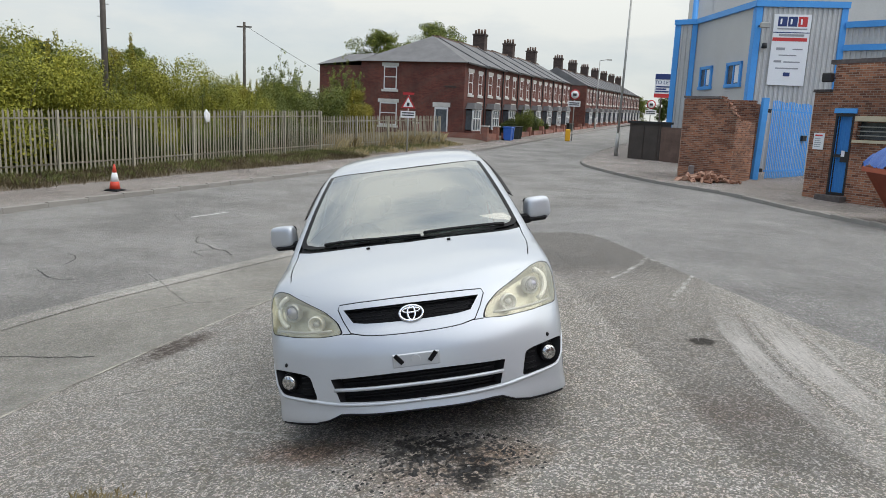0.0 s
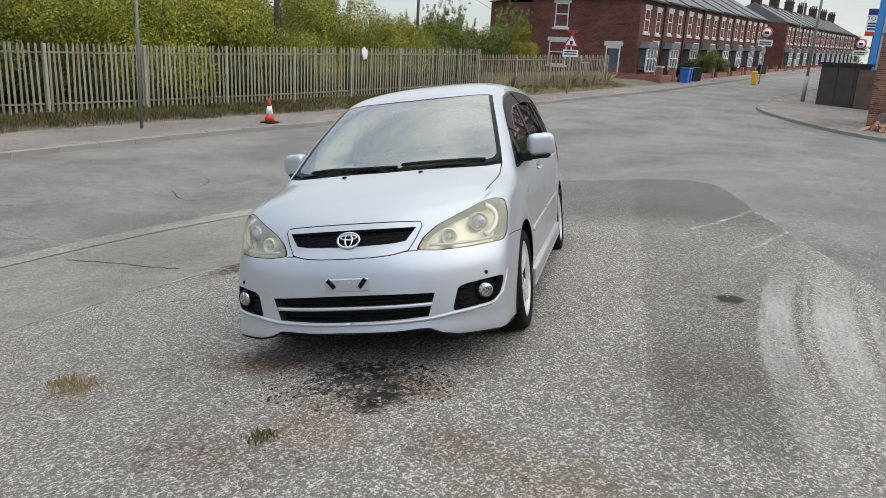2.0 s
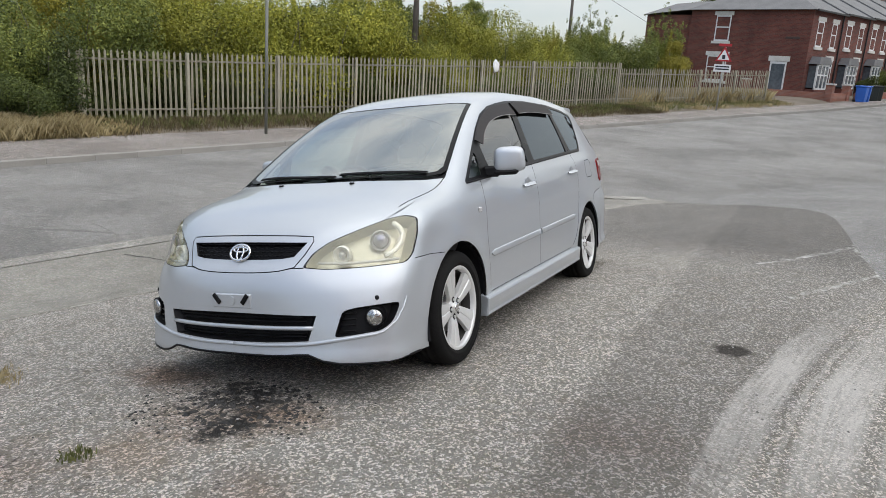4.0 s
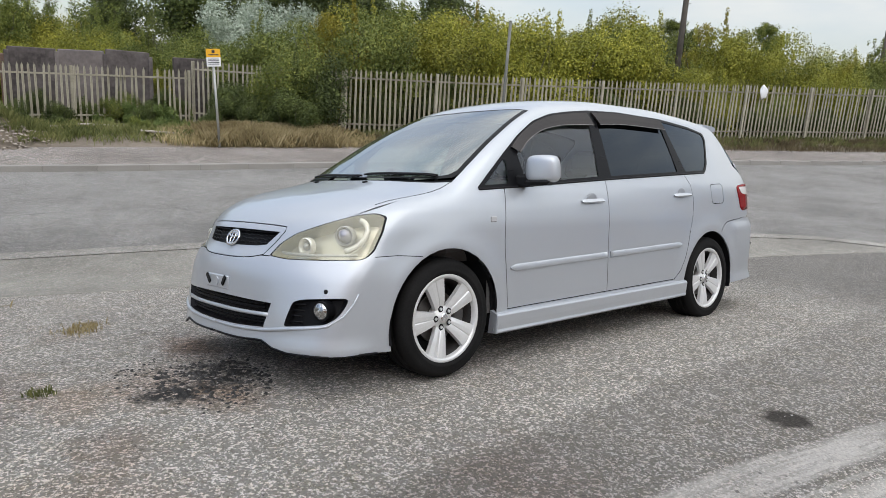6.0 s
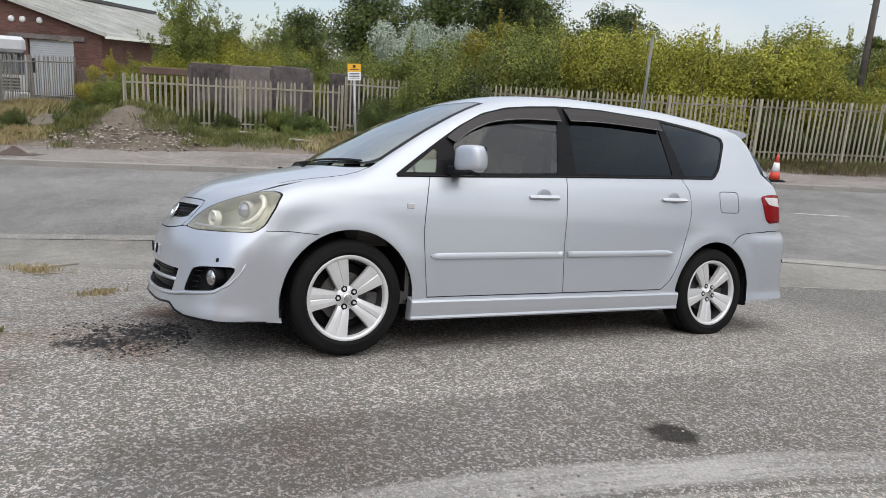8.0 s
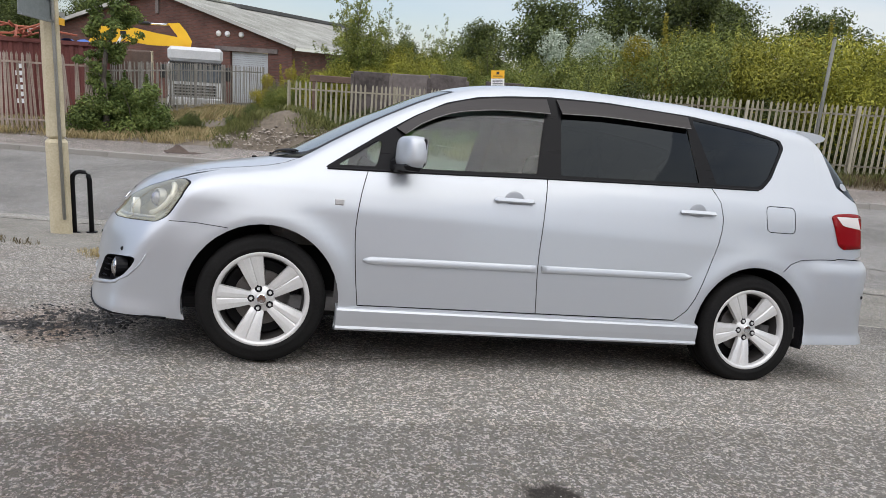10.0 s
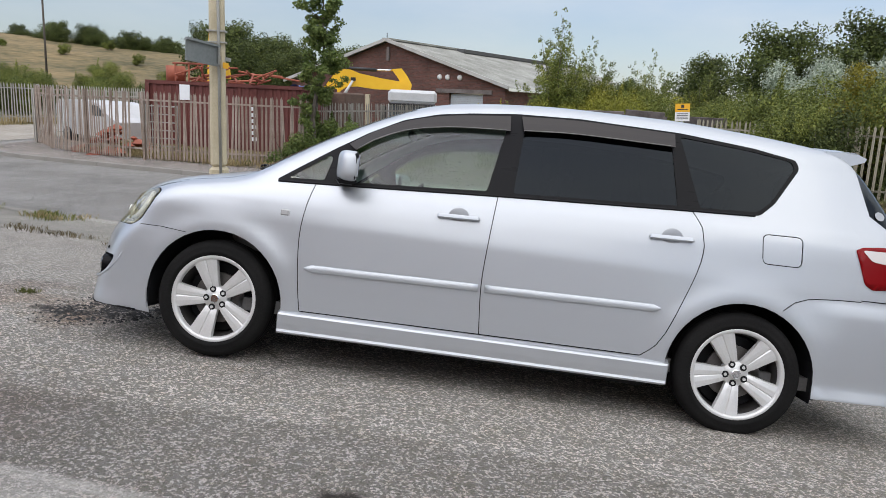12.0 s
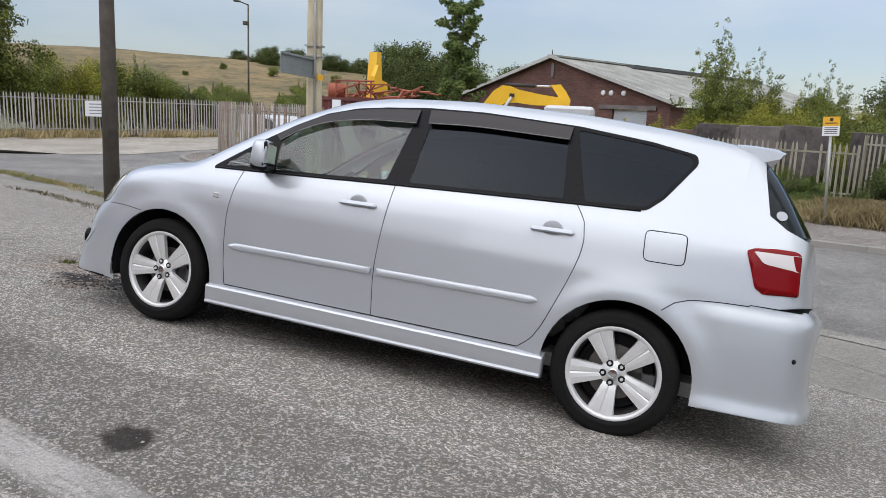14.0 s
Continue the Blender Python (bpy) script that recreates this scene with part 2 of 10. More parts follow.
def ground_material(name, a, b, speck, scale_speck, rough, marks=False, patchy=0.5, grit=0.85):
    """Worn tarmac or concrete: stone specks, patches, cracks; marks adds the forecourt's stains, dust tracks and oil."""
    m, n, l, p = material(name)
    co = n.new("ShaderNodeTexCoord")
    pos = co.outputs["Object"]

    def tex(kind, scale, detail=4, rough_=0.55, vec=None):
        t = n.new(kind)
        t.inputs["Scale"].default_value = scale
        if "Detail" in t.inputs:
            t.inputs["Detail"].default_value = detail
            t.inputs["Roughness"].default_value = rough_
        l.new(vec or pos, t.inputs["Vector"])
        return t

    def ramp(src, p0, p1, c0=(0, 0, 0), c1=(1, 1, 1)):
        r = n.new("ShaderNodeValToRGB")
        r.color_ramp.elements[0].position, r.color_ramp.elements[1].position = p0, p1
        r.color_ramp.elements[0].color, r.color_ramp.elements[1].color = (*c0, 1), (*c1, 1)
        l.new(src, r.inputs["Fac"])
        return r.outputs["Color"]

    def mix(fac, c0, c1, mode="MIX"):
        x = n.new("ShaderNodeMixRGB")
        x.blend_type = mode
        for i, s in enumerate((fac, c0, c1)):
            if isinstance(s, (int, float)):
                x.inputs[i].default_value = s
            elif isinstance(s, tuple):
                x.inputs[i].default_value = (*s, 1)
            else:
                l.new(s, x.inputs[i])
        return x.outputs["Color"]

    def math_(op, a_, b_=None, c_=None):
        x = n.new("ShaderNodeMath")
        x.operation = op
        for i, s in enumerate((a_, b_, c_)):
            if s is None:
                continue
            if isinstance(s, (int, float)):
                x.inputs[i].default_value = s
            else:
                l.new(s, x.inputs[i])
        return x.outputs[0]

    big = tex("ShaderNodeTexNoise", 0.55, 6)
    mid = tex("ShaderNodeTexNoise", 4.5, 6, 0.65)
    fine = tex("ShaderNodeTexNoise", 80 if marks else 62, 5, 0.78)
    blotch = tex("ShaderNodeTexNoise", 17, 4, 0.7)
    stone = tex("ShaderNodeTexVoronoi", scale_speck)
    base = mix(ramp(big.outputs["Fac"], 0.5 - patchy * 0.3, 0.5 + patchy * 0.3), a, b)
    base = mix(0.48, base, ramp(mid.outputs["Fac"], 0.25, 0.75, (0.27, 0.27, 0.27), (0.74, 0.73, 0.725)), "OVERLAY")
    base = mix(0.4 * grit, base, ramp(blotch.outputs["Fac"], 0.3, 0.7, (0.25, 0.25, 0.25), (0.75, 0.75, 0.75)), "OVERLAY")
    lum = n.new("ShaderNodeSeparateColor")
    l.new(stone.outputs["Color"], lum.inputs[0])
    base = mix(0.07 if marks else 0.16 * grit, base, stone.outputs["Color"], "OVERLAY")
    base = mix(math_("MULTIPLY", ramp(lum.outputs[0], 0.6, 0.98), 0.12 if marks else 0.3), base, speck)
    base = mix(math_("MULTIPLY", ramp(lum.outputs[1], 0.74, 0.86), 0.8 * grit), base, (0.03, 0.027, 0.024))
    if marks:
        base = mix(1.0, base, ramp(fine.outputs["Fac"], 0.36, 0.5, (0.48, 0.46, 0.44), (1.0, 1.0, 1.0)), "MULTIPLY")
    else:
        base = mix(grit, base, ramp(fine.outputs["Fac"], 0.34, 0.6, (0.06, 0.06, 0.06), (0.76, 0.76, 0.76)), "OVERLAY")
    # cracks
    warp = mix(0.12, pos, tex("ShaderNodeTexNoise", 1.3, 5).outputs["Color"], "ADD")
    crack = n.new("ShaderNodeTexVoronoi")
    crack.feature = "DISTANCE_TO_EDGE"
    crack.inputs["Scale"].default_value = 0.33
    l.new(warp, crack.inputs["Vector"])
    cmask = math_("MULTIPLY", ramp(crack.outputs["Distance"], 0.0, 0.006, (1, 1, 1), (0, 0, 0)), ramp(tex("ShaderNodeTexNoise", 0.35, 3).outputs["Fac"], 0.5, 0.6))
    base = mix(math_("MULTIPLY", cmask, 0.4), base, (0.03, 0.028, 0.025))
    rough_out = None
    if marks:
        sep = n.new("ShaderNodeSeparateXYZ")
        l.new(pos, sep.inputs[0])
        wob = tex("ShaderNodeTexNoise", 1.6, 5, 0.6).outputs["Fac"]
        wobf = tex("ShaderNodeTexNoise", 9, 6, 0.7).outputs["Fac"]
        px = math_("ADD", sep.outputs[0], math_("MULTIPLY_ADD", wob, 0.22, -0.11))
        py = sep.outputs[1]

        def blob(cx, cy, rx, ry, soft=0.35, ragged=0.9):
            """1 within a ragged ellipse, falling to 0 past its edge."""
            dx = math_("DIVIDE", math_("SUBTRACT", sep.outputs[0], cx), rx)
            dy = math_("DIVIDE", math_("SUBTRACT", py, cy), ry)
            r = math_("SQRT", math_("ADD", math_("MULTIPLY", dx, dx), math_("MULTIPLY", dy, dy)))
            r = math_("ADD", r, math_("MULTIPLY_ADD", wobf, ragged, -ragged / 2))
            return ramp(r, 1.0 - soft, 1.0 + soft * 0.3, (1, 1, 1), (0, 0, 0))

        # darker relaid band along the forecourt, with a straight edge
        slant = math_("ADD", px, math_("MULTIPLY_ADD", py, 0.21, -0.976))
        band = math_("MULTIPLY", ramp(slant, 0.76, 0.84), ramp(math_("MULTIPLY_ADD", px, 0.5, 0.0), 0.78, 0.84, (1, 1, 1), (0, 0, 0)))
        band = math_("MULTIPLY", band, ramp(math_("MULTIPLY_ADD", wobf, 0.08, math_("MULTIPLY", py, 0.2)), 0.735, 0.765))
        base = mix(math_("MULTIPLY", band, math_("MULTIPLY_ADD", ramp(math_("MULTIPLY", py, 0.1), 0.42, 0.75, (1, 1, 1), (0, 0, 0)), 0.14, 0.2)), base, (0.06, 0.054, 0.05))
        base = mix(math_("MULTIPLY", blob(1.05, 4.4, 0.55, 0.95, 0.6, 0.9), 0.18), base, (0.05, 0.047, 0.042))
        dark_far = math_("MULTIPLY", ramp(math_("MULTIPLY", py, 0.05), 0.43, 0.5), 0.45)
        base = mix(dark_far, base, (0.06, 0.058, 0.056))
        # pale dust dragged by tyres, two bands that bend
        tx = math_("ADD", sep.outputs[0], math_("MULTIPLY_ADD", wob, 0.07, -0.035))
        near, away = math_("MAXIMUM", math_("SUBTRACT", 5.9, py), 0.0), math_("MAXIMUM", math_("SUBTRACT", py, 5.9), 0.0)
        bend = math_("ADD", math_("MULTIPLY", math_("MULTIPLY", near, near), 0.055), math_("MULTIPLY", math_("MULTIPLY", away, away), 0.018))
        run = math_("SUBTRACT", tx, bend)
        tread = ramp(math_("SINE", math_("ADD", math_("MULTIPLY", py, 105.0), math_("MULTIPLY", run, 60.0))), 0.3, 0.6)
        length = math_("MULTIPLY", ramp(math_("MULTIPLY", py, 0.1), 0.2, 0.34), ramp(math_("MULTIPLY", py, 0.1), 0.64, 0.93, (1, 1, 1), (0, 0, 0)))
        heart = math_("MULTIPLY", ramp(math_("MULTIPLY", py, 0.1), 0.42, 0.54), ramp(math_("MULTIPLY", py, 0.1), 0.6, 0.74, (1, 1, 1), (0, 0, 0)))
        lane = n.new("ShaderNodeCombineXYZ")
        l.new(math_("MULTIPLY", run, 34.0), lane.inputs[0])
        l.new(math_("MULTIPLY", py, 1.6), lane.inputs[1])
        streak = tex("ShaderNodeTexNoise", 1.0, 4, 0.6, lane.outputs[0]).outputs["Fac"]
        grain = math_("MULTIPLY", ramp(wobf, 0.2, 0.5, (0.4, 0.4, 0.4)), ramp(streak, 0.3, 0.6, (0.3, 0.3, 0.3)))
        grain = math_("MULTIPLY", grain, ramp(fine.outputs["Fac"], 0.3, 0.5, (0.45, 0.45, 0.45)))
        for x0, wide, amount in ((1.45, 0.12, 0.85), (1.635, 0.02, 0.4), (1.82, 0.145, 0.9), (2.06, 0.03, 0.5)):
            off = math_("ABSOLUTE", math_("SUBTRACT", run, x0))
            line = ramp(math_("DIVIDE", off, wide * 2), 0.36, 0.52, (1, 1, 1), (0, 0, 0))
            smear = math_("MAXIMUM", math_("MULTIPLY", math_("MULTIPLY", tread, ramp(wob, 0.35, 0.6)), 0.7), math_("MULTIPLY_ADD", heart, 0.75, 0.22))
            base = mix(math_("MULTIPLY", math_("MULTIPLY", math_("MULTIPLY", math_("MULTIPLY", line, length), grain), smear), amount), base, (0.62, 0.59, 0.55))
        # scratches, pale patched cracks and fine dark cracks
        def scratch(a, b, wide, amount, colour):
            ax, ay, bx, by = *a, *b
            ux, uy = bx - ax, by - ay
            ex, ey = math_("SUBTRACT", px, ax), math_("SUBTRACT", py, ay)
            t = math_("DIVIDE", math_("ADD", math_("MULTIPLY", ex, ux), math_("MULTIPLY", ey, uy)), ux * ux + uy * uy)
            t = math_("MINIMUM", math_("MAXIMUM", t, 0.0), 1.0)
            ex, ey = math_("SUBTRACT", ex, math_("MULTIPLY", t, ux)), math_("SUBTRACT", ey, math_("MULTIPLY", t, uy))
            far_ = math_("SQRT", math_("ADD", math_("MULTIPLY", ex, ex), math_("MULTIPLY", ey, ey)))
            hit = math_("MULTIPLY", ramp(math_("DIVIDE", far_, wide * 2), 0.25, 0.5, (1, 1, 1), (0, 0, 0)), ramp(wobf, 0.42, 0.62))
            return mix(math_("MULTIPLY", hit, amount), base, colour)

        for a_, b_, w_ in (((1.07, 7.74), (1.56, 9.53), 0.05), ((0.49, 8.91), (0.76, 9.66), 0.05), ((0.76, 9.66), (1.1, 10.96), 0.06), ((-2.23, 4.06), (-1.95, 4.01), 0.025), ((-1.95, 4.01), (-1.53, 3.85), 0.03), ((1.02, 10.9), (1.55, 9.23), 0.05), ((1.55, 9.23), (2.07, 7.69), 0.045), ((2.07, 7.69), (2.48, 6.21), 0.04), ((2.48, 6.21), (3.5, 2.9), 0.04)):
            base = scratch(a_, b_, w_ * 0.7, 0.6, (0.72, 0.7, 0.66))
        for a_, b_ in (((-2.06, 3.33), (-1.72, 3.44)), ((-3.4, 4.9), (-2.5, 5.4)), ((-2.9, 1.6), (-2.1, 3.0)), ((-1.2, 1.2), (-0.2, 1.9))):
            base = scratch(a_, b_, 0.018, 0.75, (0.04, 0.036, 0.03))
        # crazed tarmac round the broken spot
        craze = n.new("ShaderNodeTexVoronoi")
        craze.feature = "DISTANCE_TO_EDGE"
        craze.inputs["Scale"].default_value = 6.5
        l.new(mix(0.09, pos, tex("ShaderNodeTexNoise", 5, 5).outputs["Color"], "ADD"), craze.inputs["Vector"])
        cz = math_("MULTIPLY", ramp(craze.outputs["Distance"], 0.015, 0.07, (1, 1, 1), (0, 0, 0)), math_("MULTIPLY", blob(-1.4, 3.5, 2.3, 1.7, 0.9, 1.2), ramp(wob, 0.42, 0.58)))
        base = mix(math_("MULTIPLY", cz, 0.32), base, (0.05, 0.042, 0.035))
        # rust-brown earth stain and black oil before the car, round damp oil spot
        lump = tex("ShaderNodeTexNoise", 17, 5, 0.65).outputs["Fac"]
        for cx, cy, rx, ry, amount, tint in ((-1.25, 3.6, 0.5, 0.26, 0.8, (0.56, 0.4, 0.32)), (-0.2, 3.55, 0.36, 0.28, 0.75, (0.6, 0.44, 0.33)), (-0.5, 3.3, 0.5, 0.35, 0.6, (0.74, 0.6, 0.52)),
                                             (-0.4, 2.9, 0.4, 0.32, 0.6, (0.88, 0.72, 0.6)), (-0.7, 2.55, 0.5, 0.3, 0.5, (0.7, 0.58, 0.53)), (0.25, 3.0, 0.3, 0.2, 0.6, (0.7, 0.58, 0.52)),
                                             (0.75, 2.85, 0.5, 0.5, 0.4, (0.88, 0.72, 0.62)), (-2.0, 2.95, 0.4, 0.3, 0.25, (0.78, 0.64, 0.57)), (1.1, 4.4, 0.45, 0.5, 0.5, (0.9, 0.8, 0.78))):
            base = mix(math_("MULTIPLY", blob(cx, cy, rx, ry, 0.8, 1.5), amount), base, tint, "MULTIPLY")
        # broken crumbs and pits in the stained spots
        for cx, cy, rx, ry, cut in ((-1.25, 3.62, 0.55, 0.24, 0.53), (-0.7, 2.55, 0.7, 0.4, 0.57), (0.2, 3.0, 0.4, 0.25, 0.57), (0.8, 2.8, 0.5, 0.4, 0.6)):
            base = mix(math_("MULTIPLY", math_("MULTIPLY", blob(cx, cy, rx, ry, 0.9, 1.3), ramp(lump, cut, cut + 0.05)), 0.75), base, (0.04, 0.03, 0.025))
        smudge = math_("MULTIPLY", blob(-0.48, 3.52, 0.36, 0.3, 0.9, 1.2), 0.3)
        base = mix(smudge, base, (0.05, 0.042, 0.038))
        oil = math_("MULTIPLY", math_("MAXIMUM", blob(-0.56, 3.62, 0.34, 0.22, 0.5, 1.6), blob(-0.3, 3.34, 0.16, 0.24, 0.5, 1.6)), ramp(lump, 0.45, 0.48))
        web = math_("MULTIPLY", blob(-0.45, 3.48, 0.5, 0.42, 0.7, 1.4), ramp(craze.outputs["Distance"], 0.015, 0.06, (1, 1, 1), (0, 0, 0)))
        base = mix(math_("MULTIPLY", web, 0.85), base, (0.012, 0.011, 0.01))
        spot = math_("MULTIPLY", blob(1.13, 6.02, 0.125, 0.14, 0.4, 1.1), ramp(fine.outputs["Fac"], 0.25, 0.5, (0.6, 0.6, 0.6)))
        base = mix(math_("MULTIPLY", oil, 0.96), base, (0.007, 0.0065, 0.006))
        base = mix(math_("MULTIPLY", spot, 0.95), base, (0.028, 0.023, 0.018))
        base = mix(math_("MULTIPLY", math_("MULTIPLY", blob(-3.85, 6.5, 0.28, 0.75, 0.5, 1.3), ramp(lump, 0.38, 0.52, (0.3, 0.3, 0.3))), 0.85), base, (0.06, 0.04, 0.03))
        wet = math_("MAXIMUM", oil, math_("MULTIPLY", spot, 0.5))
        rough_out = math_("MULTIPLY_ADD", wet, -0.18, rough)
    l.new(base, p.inputs["Base Color"])
    if rough_out is not None:
        l.new(rough_out, p.inputs["Roughness"])
    else:
        p.inputs["Roughness"].default_value = rough
    p.inputs["Specular IOR Level"].default_value = 0.3
    h = math_("ADD", math_("MULTIPLY", stone.outputs["Distance"], -1.0), math_("MULTIPLY", fine.outputs["Fac"], 0.8))
    h = math_("SUBTRACT", h, math_("MULTIPLY", cmask, 1.5))
    bn = n.new("ShaderNodeBump")
    bn.inputs["Strength"].default_value, bn.inputs["Distance"].default_value = 0.9, 0.01
    l.new(h, bn.inputs["Height"])
    l.new(bn.outputs["Normal"], p.inputs["Normal"])
    return m


M_forecourt = ground_material("chipped_tarmac", (0.66, 0.615, 0.535), (0.8, 0.75, 0.655), (0.74, 0.69, 0.63), 85, 0.9, marks=True)
M_road = ground_material("road_asphalt", (0.24, 0.23, 0.21), (0.385, 0.37, 0.34), (0.36, 0.355, 0.34), 70, 0.85, patchy=0.45, grit=0.55)
M_side_road = ground_material("worn_side_road", (0.3, 0.292, 0.27), (0.43, 0.418, 0.388), (0.38, 0.37, 0.36), 80, 0.85, grit=0.6)
M_concrete = ground_material("old_concrete", (0.27, 0.255, 0.22), (0.41, 0.388, 0.34), (0.38, 0.364, 0.325), 60, 0.85, grit=0.4)
M_pavement = ground_material("pavement_tarmac", (0.35, 0.314, 0.268), (0.55, 0.5, 0.435), (0.45, 0.42, 0.39), 60, 0.9)
M_kerb = surface("kerb_stone", (0.19, 0.178, 0.158), (0.37, 0.35, 0.318), 1.2, 40, 0.85, bump=0.3, random_tint=0.12)
M_earth = surface("dry_earth", (0.075, 0.06, 0.043), (0.24, 0.2, 0.155), 0.6, 9, 0.95, bump=0.5, depth=0.05)
M_waste = surface("waste_ground", (0.06, 0.065, 0.03), (0.2, 0.19, 0.1), 0.25, 3, 0.95, bump=0.5, depth=0.06)

KERB_WEST = curve([(-26, -17.6), (-20, -16.9), (-16.2, -15.6), (-14.3, -13.2), (-13.9, -10), (-13.6, -6), (-13.1, 0), (-12.9, 5), (-12.9, 10), (-12.7, 14), (-12.1, 17.5), (-11.3, 20.5), (-10.2, 24.5), (-9.3, 29), (-8.0, 36), (-6.3, 44), (-4.6, 55), (-2.0, 72), (2.4, 100), (9.0, 140)], 0.9)
BACK_WEST = curve([(-27, -14.6), (-21, -14.2), (-17.4, -13.4), (-16.1, -11.5), (-15.7, -8), (-15.6, -3), (-15.8, 2), (-15.9, 8), (-15.5, 13), (-14.7, 17.5), (-13.8, 20.8), (-12.5, 25.2), (-11.2, 30), (-9.9, 37), (-8.2, 45), (-7.0, 52), (-4.4, 72), (0.0, 100), (6.6, 140)], 0.9)
KERB_EAST = curve([(16, -20), (11, -8), (9, 4), (7.8, 13), (7.15, 18.5), (6.6, 21.4), (5.7, 25.2), (4.7, 27.6), (2.7, 30), (0.7, 34), (-0.4, 38), (0.1, 44.5), (1.6, 54), (5.6, 76), (10.6, 103), (17, 140)], 0.9)
CONCRETE_OUT = curve([(-7.6, -60), (-7.2, -25), (-6.95, -8), (-6.75, 0), (-6.6, 5), (-6.4, 7.8), (-5.9, 10), (-5.2, 12.5), (-4.2, 14.6), (-3.3, 15.3)], 0.6)
CONCRETE_IN = curve([(-5.0, -60), (-4.7, -25), (-4.35, -8), (-4.15, 0), (-4.1, 4), (-4.05, 7), (-3.85, 9.5), (-3.5, 12), (-3.1, 14.2), (-2.6, 15.0)], 0.6)
APRON_EDGE = curve([(-2.6, 15.0), (-0.7, 14.45), (0.2, 13.65), (0.74, 12.0), (1.08, 10.7), (1.5, 9.3), (2.12, 7.3), (2.52, 6.1), (3.6, 2.6), (5.6, -3), (9, -12), (14, -30), (18, -60)], 0.5)

far = 900
gx = np.concatenate([-np.geomspace(60, far, 16)[::-1], np.arange(-55, 46, 2.5), np.geomspace(50, far, 16)])
gy = np.concatenate([-np.geomspace(70, far, 16)[::-1], np.arange(-65, 111, 2.5), np.geomspace(115, far, 16)])
GX, GY = np.meshgrid(gx, gy)
gz = land(GX, GY) - 0.09
nx = len(gx)
ground = link("ground", np.stack([GX.ravel(), GY.ravel(), gz.ravel()], 1), [(j * nx + i, j * nx + i + 1, (j + 1) * nx + i + 1, (j + 1) * nx + i) for j in range(len(gy) - 1) for i in range(nx - 1)], M_waste, smooth=True)
tagged(ground, "rough waste ground with dry grass and weeds", "ground", kind="structure")

# the road is one sheet below the forecourt and the concrete
road_outline = np.vstack([KERB_WEST, KERB_EAST[::-1], [(16, -60), (-14, -60), (-15, -27.5), (-26, -26)]])
road = sheet("road", road_outline, -0.012, 2.0, M_road, near=0.5)
tagged(road, "worn grey asphalt road with patches", "road", kind="structure")
side = sheet("side_road", np.vstack([APRON_EDGE[::-1][:-1], [(-2.2, 16.2), (-1.4, 19.5), (0.3, 24), (2.2, 28.5), (3.6, 28.6)], [p for p in KERB_EAST[::-1] if 26 > p[1] > -20], [(18, -25)]]), -0.004, 1.6, M_side_road, near=0.4)
tagged(side, "pale worn tarmac of the side road mouth", "road", kind="structure")
strip = sheet("concrete_strip", np.vstack([CONCRETE_OUT, CONCRETE_IN[::-1]]), -0.002, 1.2, M_concrete, near=0.4)
tagged(strip, "grey cracked concrete strip along the road edge", "pavement", kind="structure")
forecourt = sheet("forecourt", np.vstack([CONCRETE_IN, APRON_EDGE[1:]]), 0.004, 1.5, M_forecourt, rough=0.006, near=0.16)
tagged(forecourt, "chipped grey tarmac forecourt with oil stains and dust", "pavement", kind="structure")
joint = sheet("joint", np.vstack([offset_line(CONCRETE_IN, 0.015), offset_line(CONCRETE_IN, -0.02)[::-1]]), 0.009, 0.6, surface("sandy_joint", (0.15, 0.132, 0.11), (0.5, 0.47, 0.4), 3.5, 30, 0.95, bump=0.4, spread=0.12), near=0.3)
tagged(joint, "sandy joint between concrete and tarmac", "pavement", kind="structure")
gutter = sheet("channel", np.vstack([CONCRETE_OUT, offset_line(CONCRETE_OUT, -0.3)[::-1]]), 0.006, 1.2, ground_material("pale_channel", (0.33, 0.312, 0.275), (0.5, 0.475, 0.42), (0.5, 0.475, 0.425), 60, 0.85, grit=0.5, patchy=0.35), near=0.3)
tagged(gutter, "pale concrete channel between road and strip", "pavement", kind="structure")
pave_w = sheet("pavement_west", np.vstack([offset_line(KERB_WEST, 0.13), BACK_WEST[::-1]]), 0.1, 1.6, M_pavement)
tagged(pave_w, "sandy worn tarmac pavement", "pavement", kind="structure")
PAVE_E = [(30, 140), (30, -20)]
pave_e = sheet("pavement_east", np.vstack([offset_line(KERB_EAST, -0.13), PAVE_E]), 0.09, 2.5, M_pavement)
tagged(pave_e, "worn tarmac pavement before brick walls", "pavement", kind="structure")

lane_mouth = sheet("lane", [(-8, -20.5), (-12.6, -18.0), (-14.9, -17.1), (-17.5, -17.9), (-26, -19.6), (-36, -21), (-36, -26), (-26, -27.1), (-15, -28.7), (-8, -29.8)], 0.002, 1.5, ground_material("sandy_lane", (0.4, 0.36, 0.3), (0.58, 0.53, 0.455), (0.58, 0.53, 0.46), 60, 0.9, grit=0.5))
tagged(lane_mouth, "pale sandy worn surface of the side lane", "road", kind="structure")


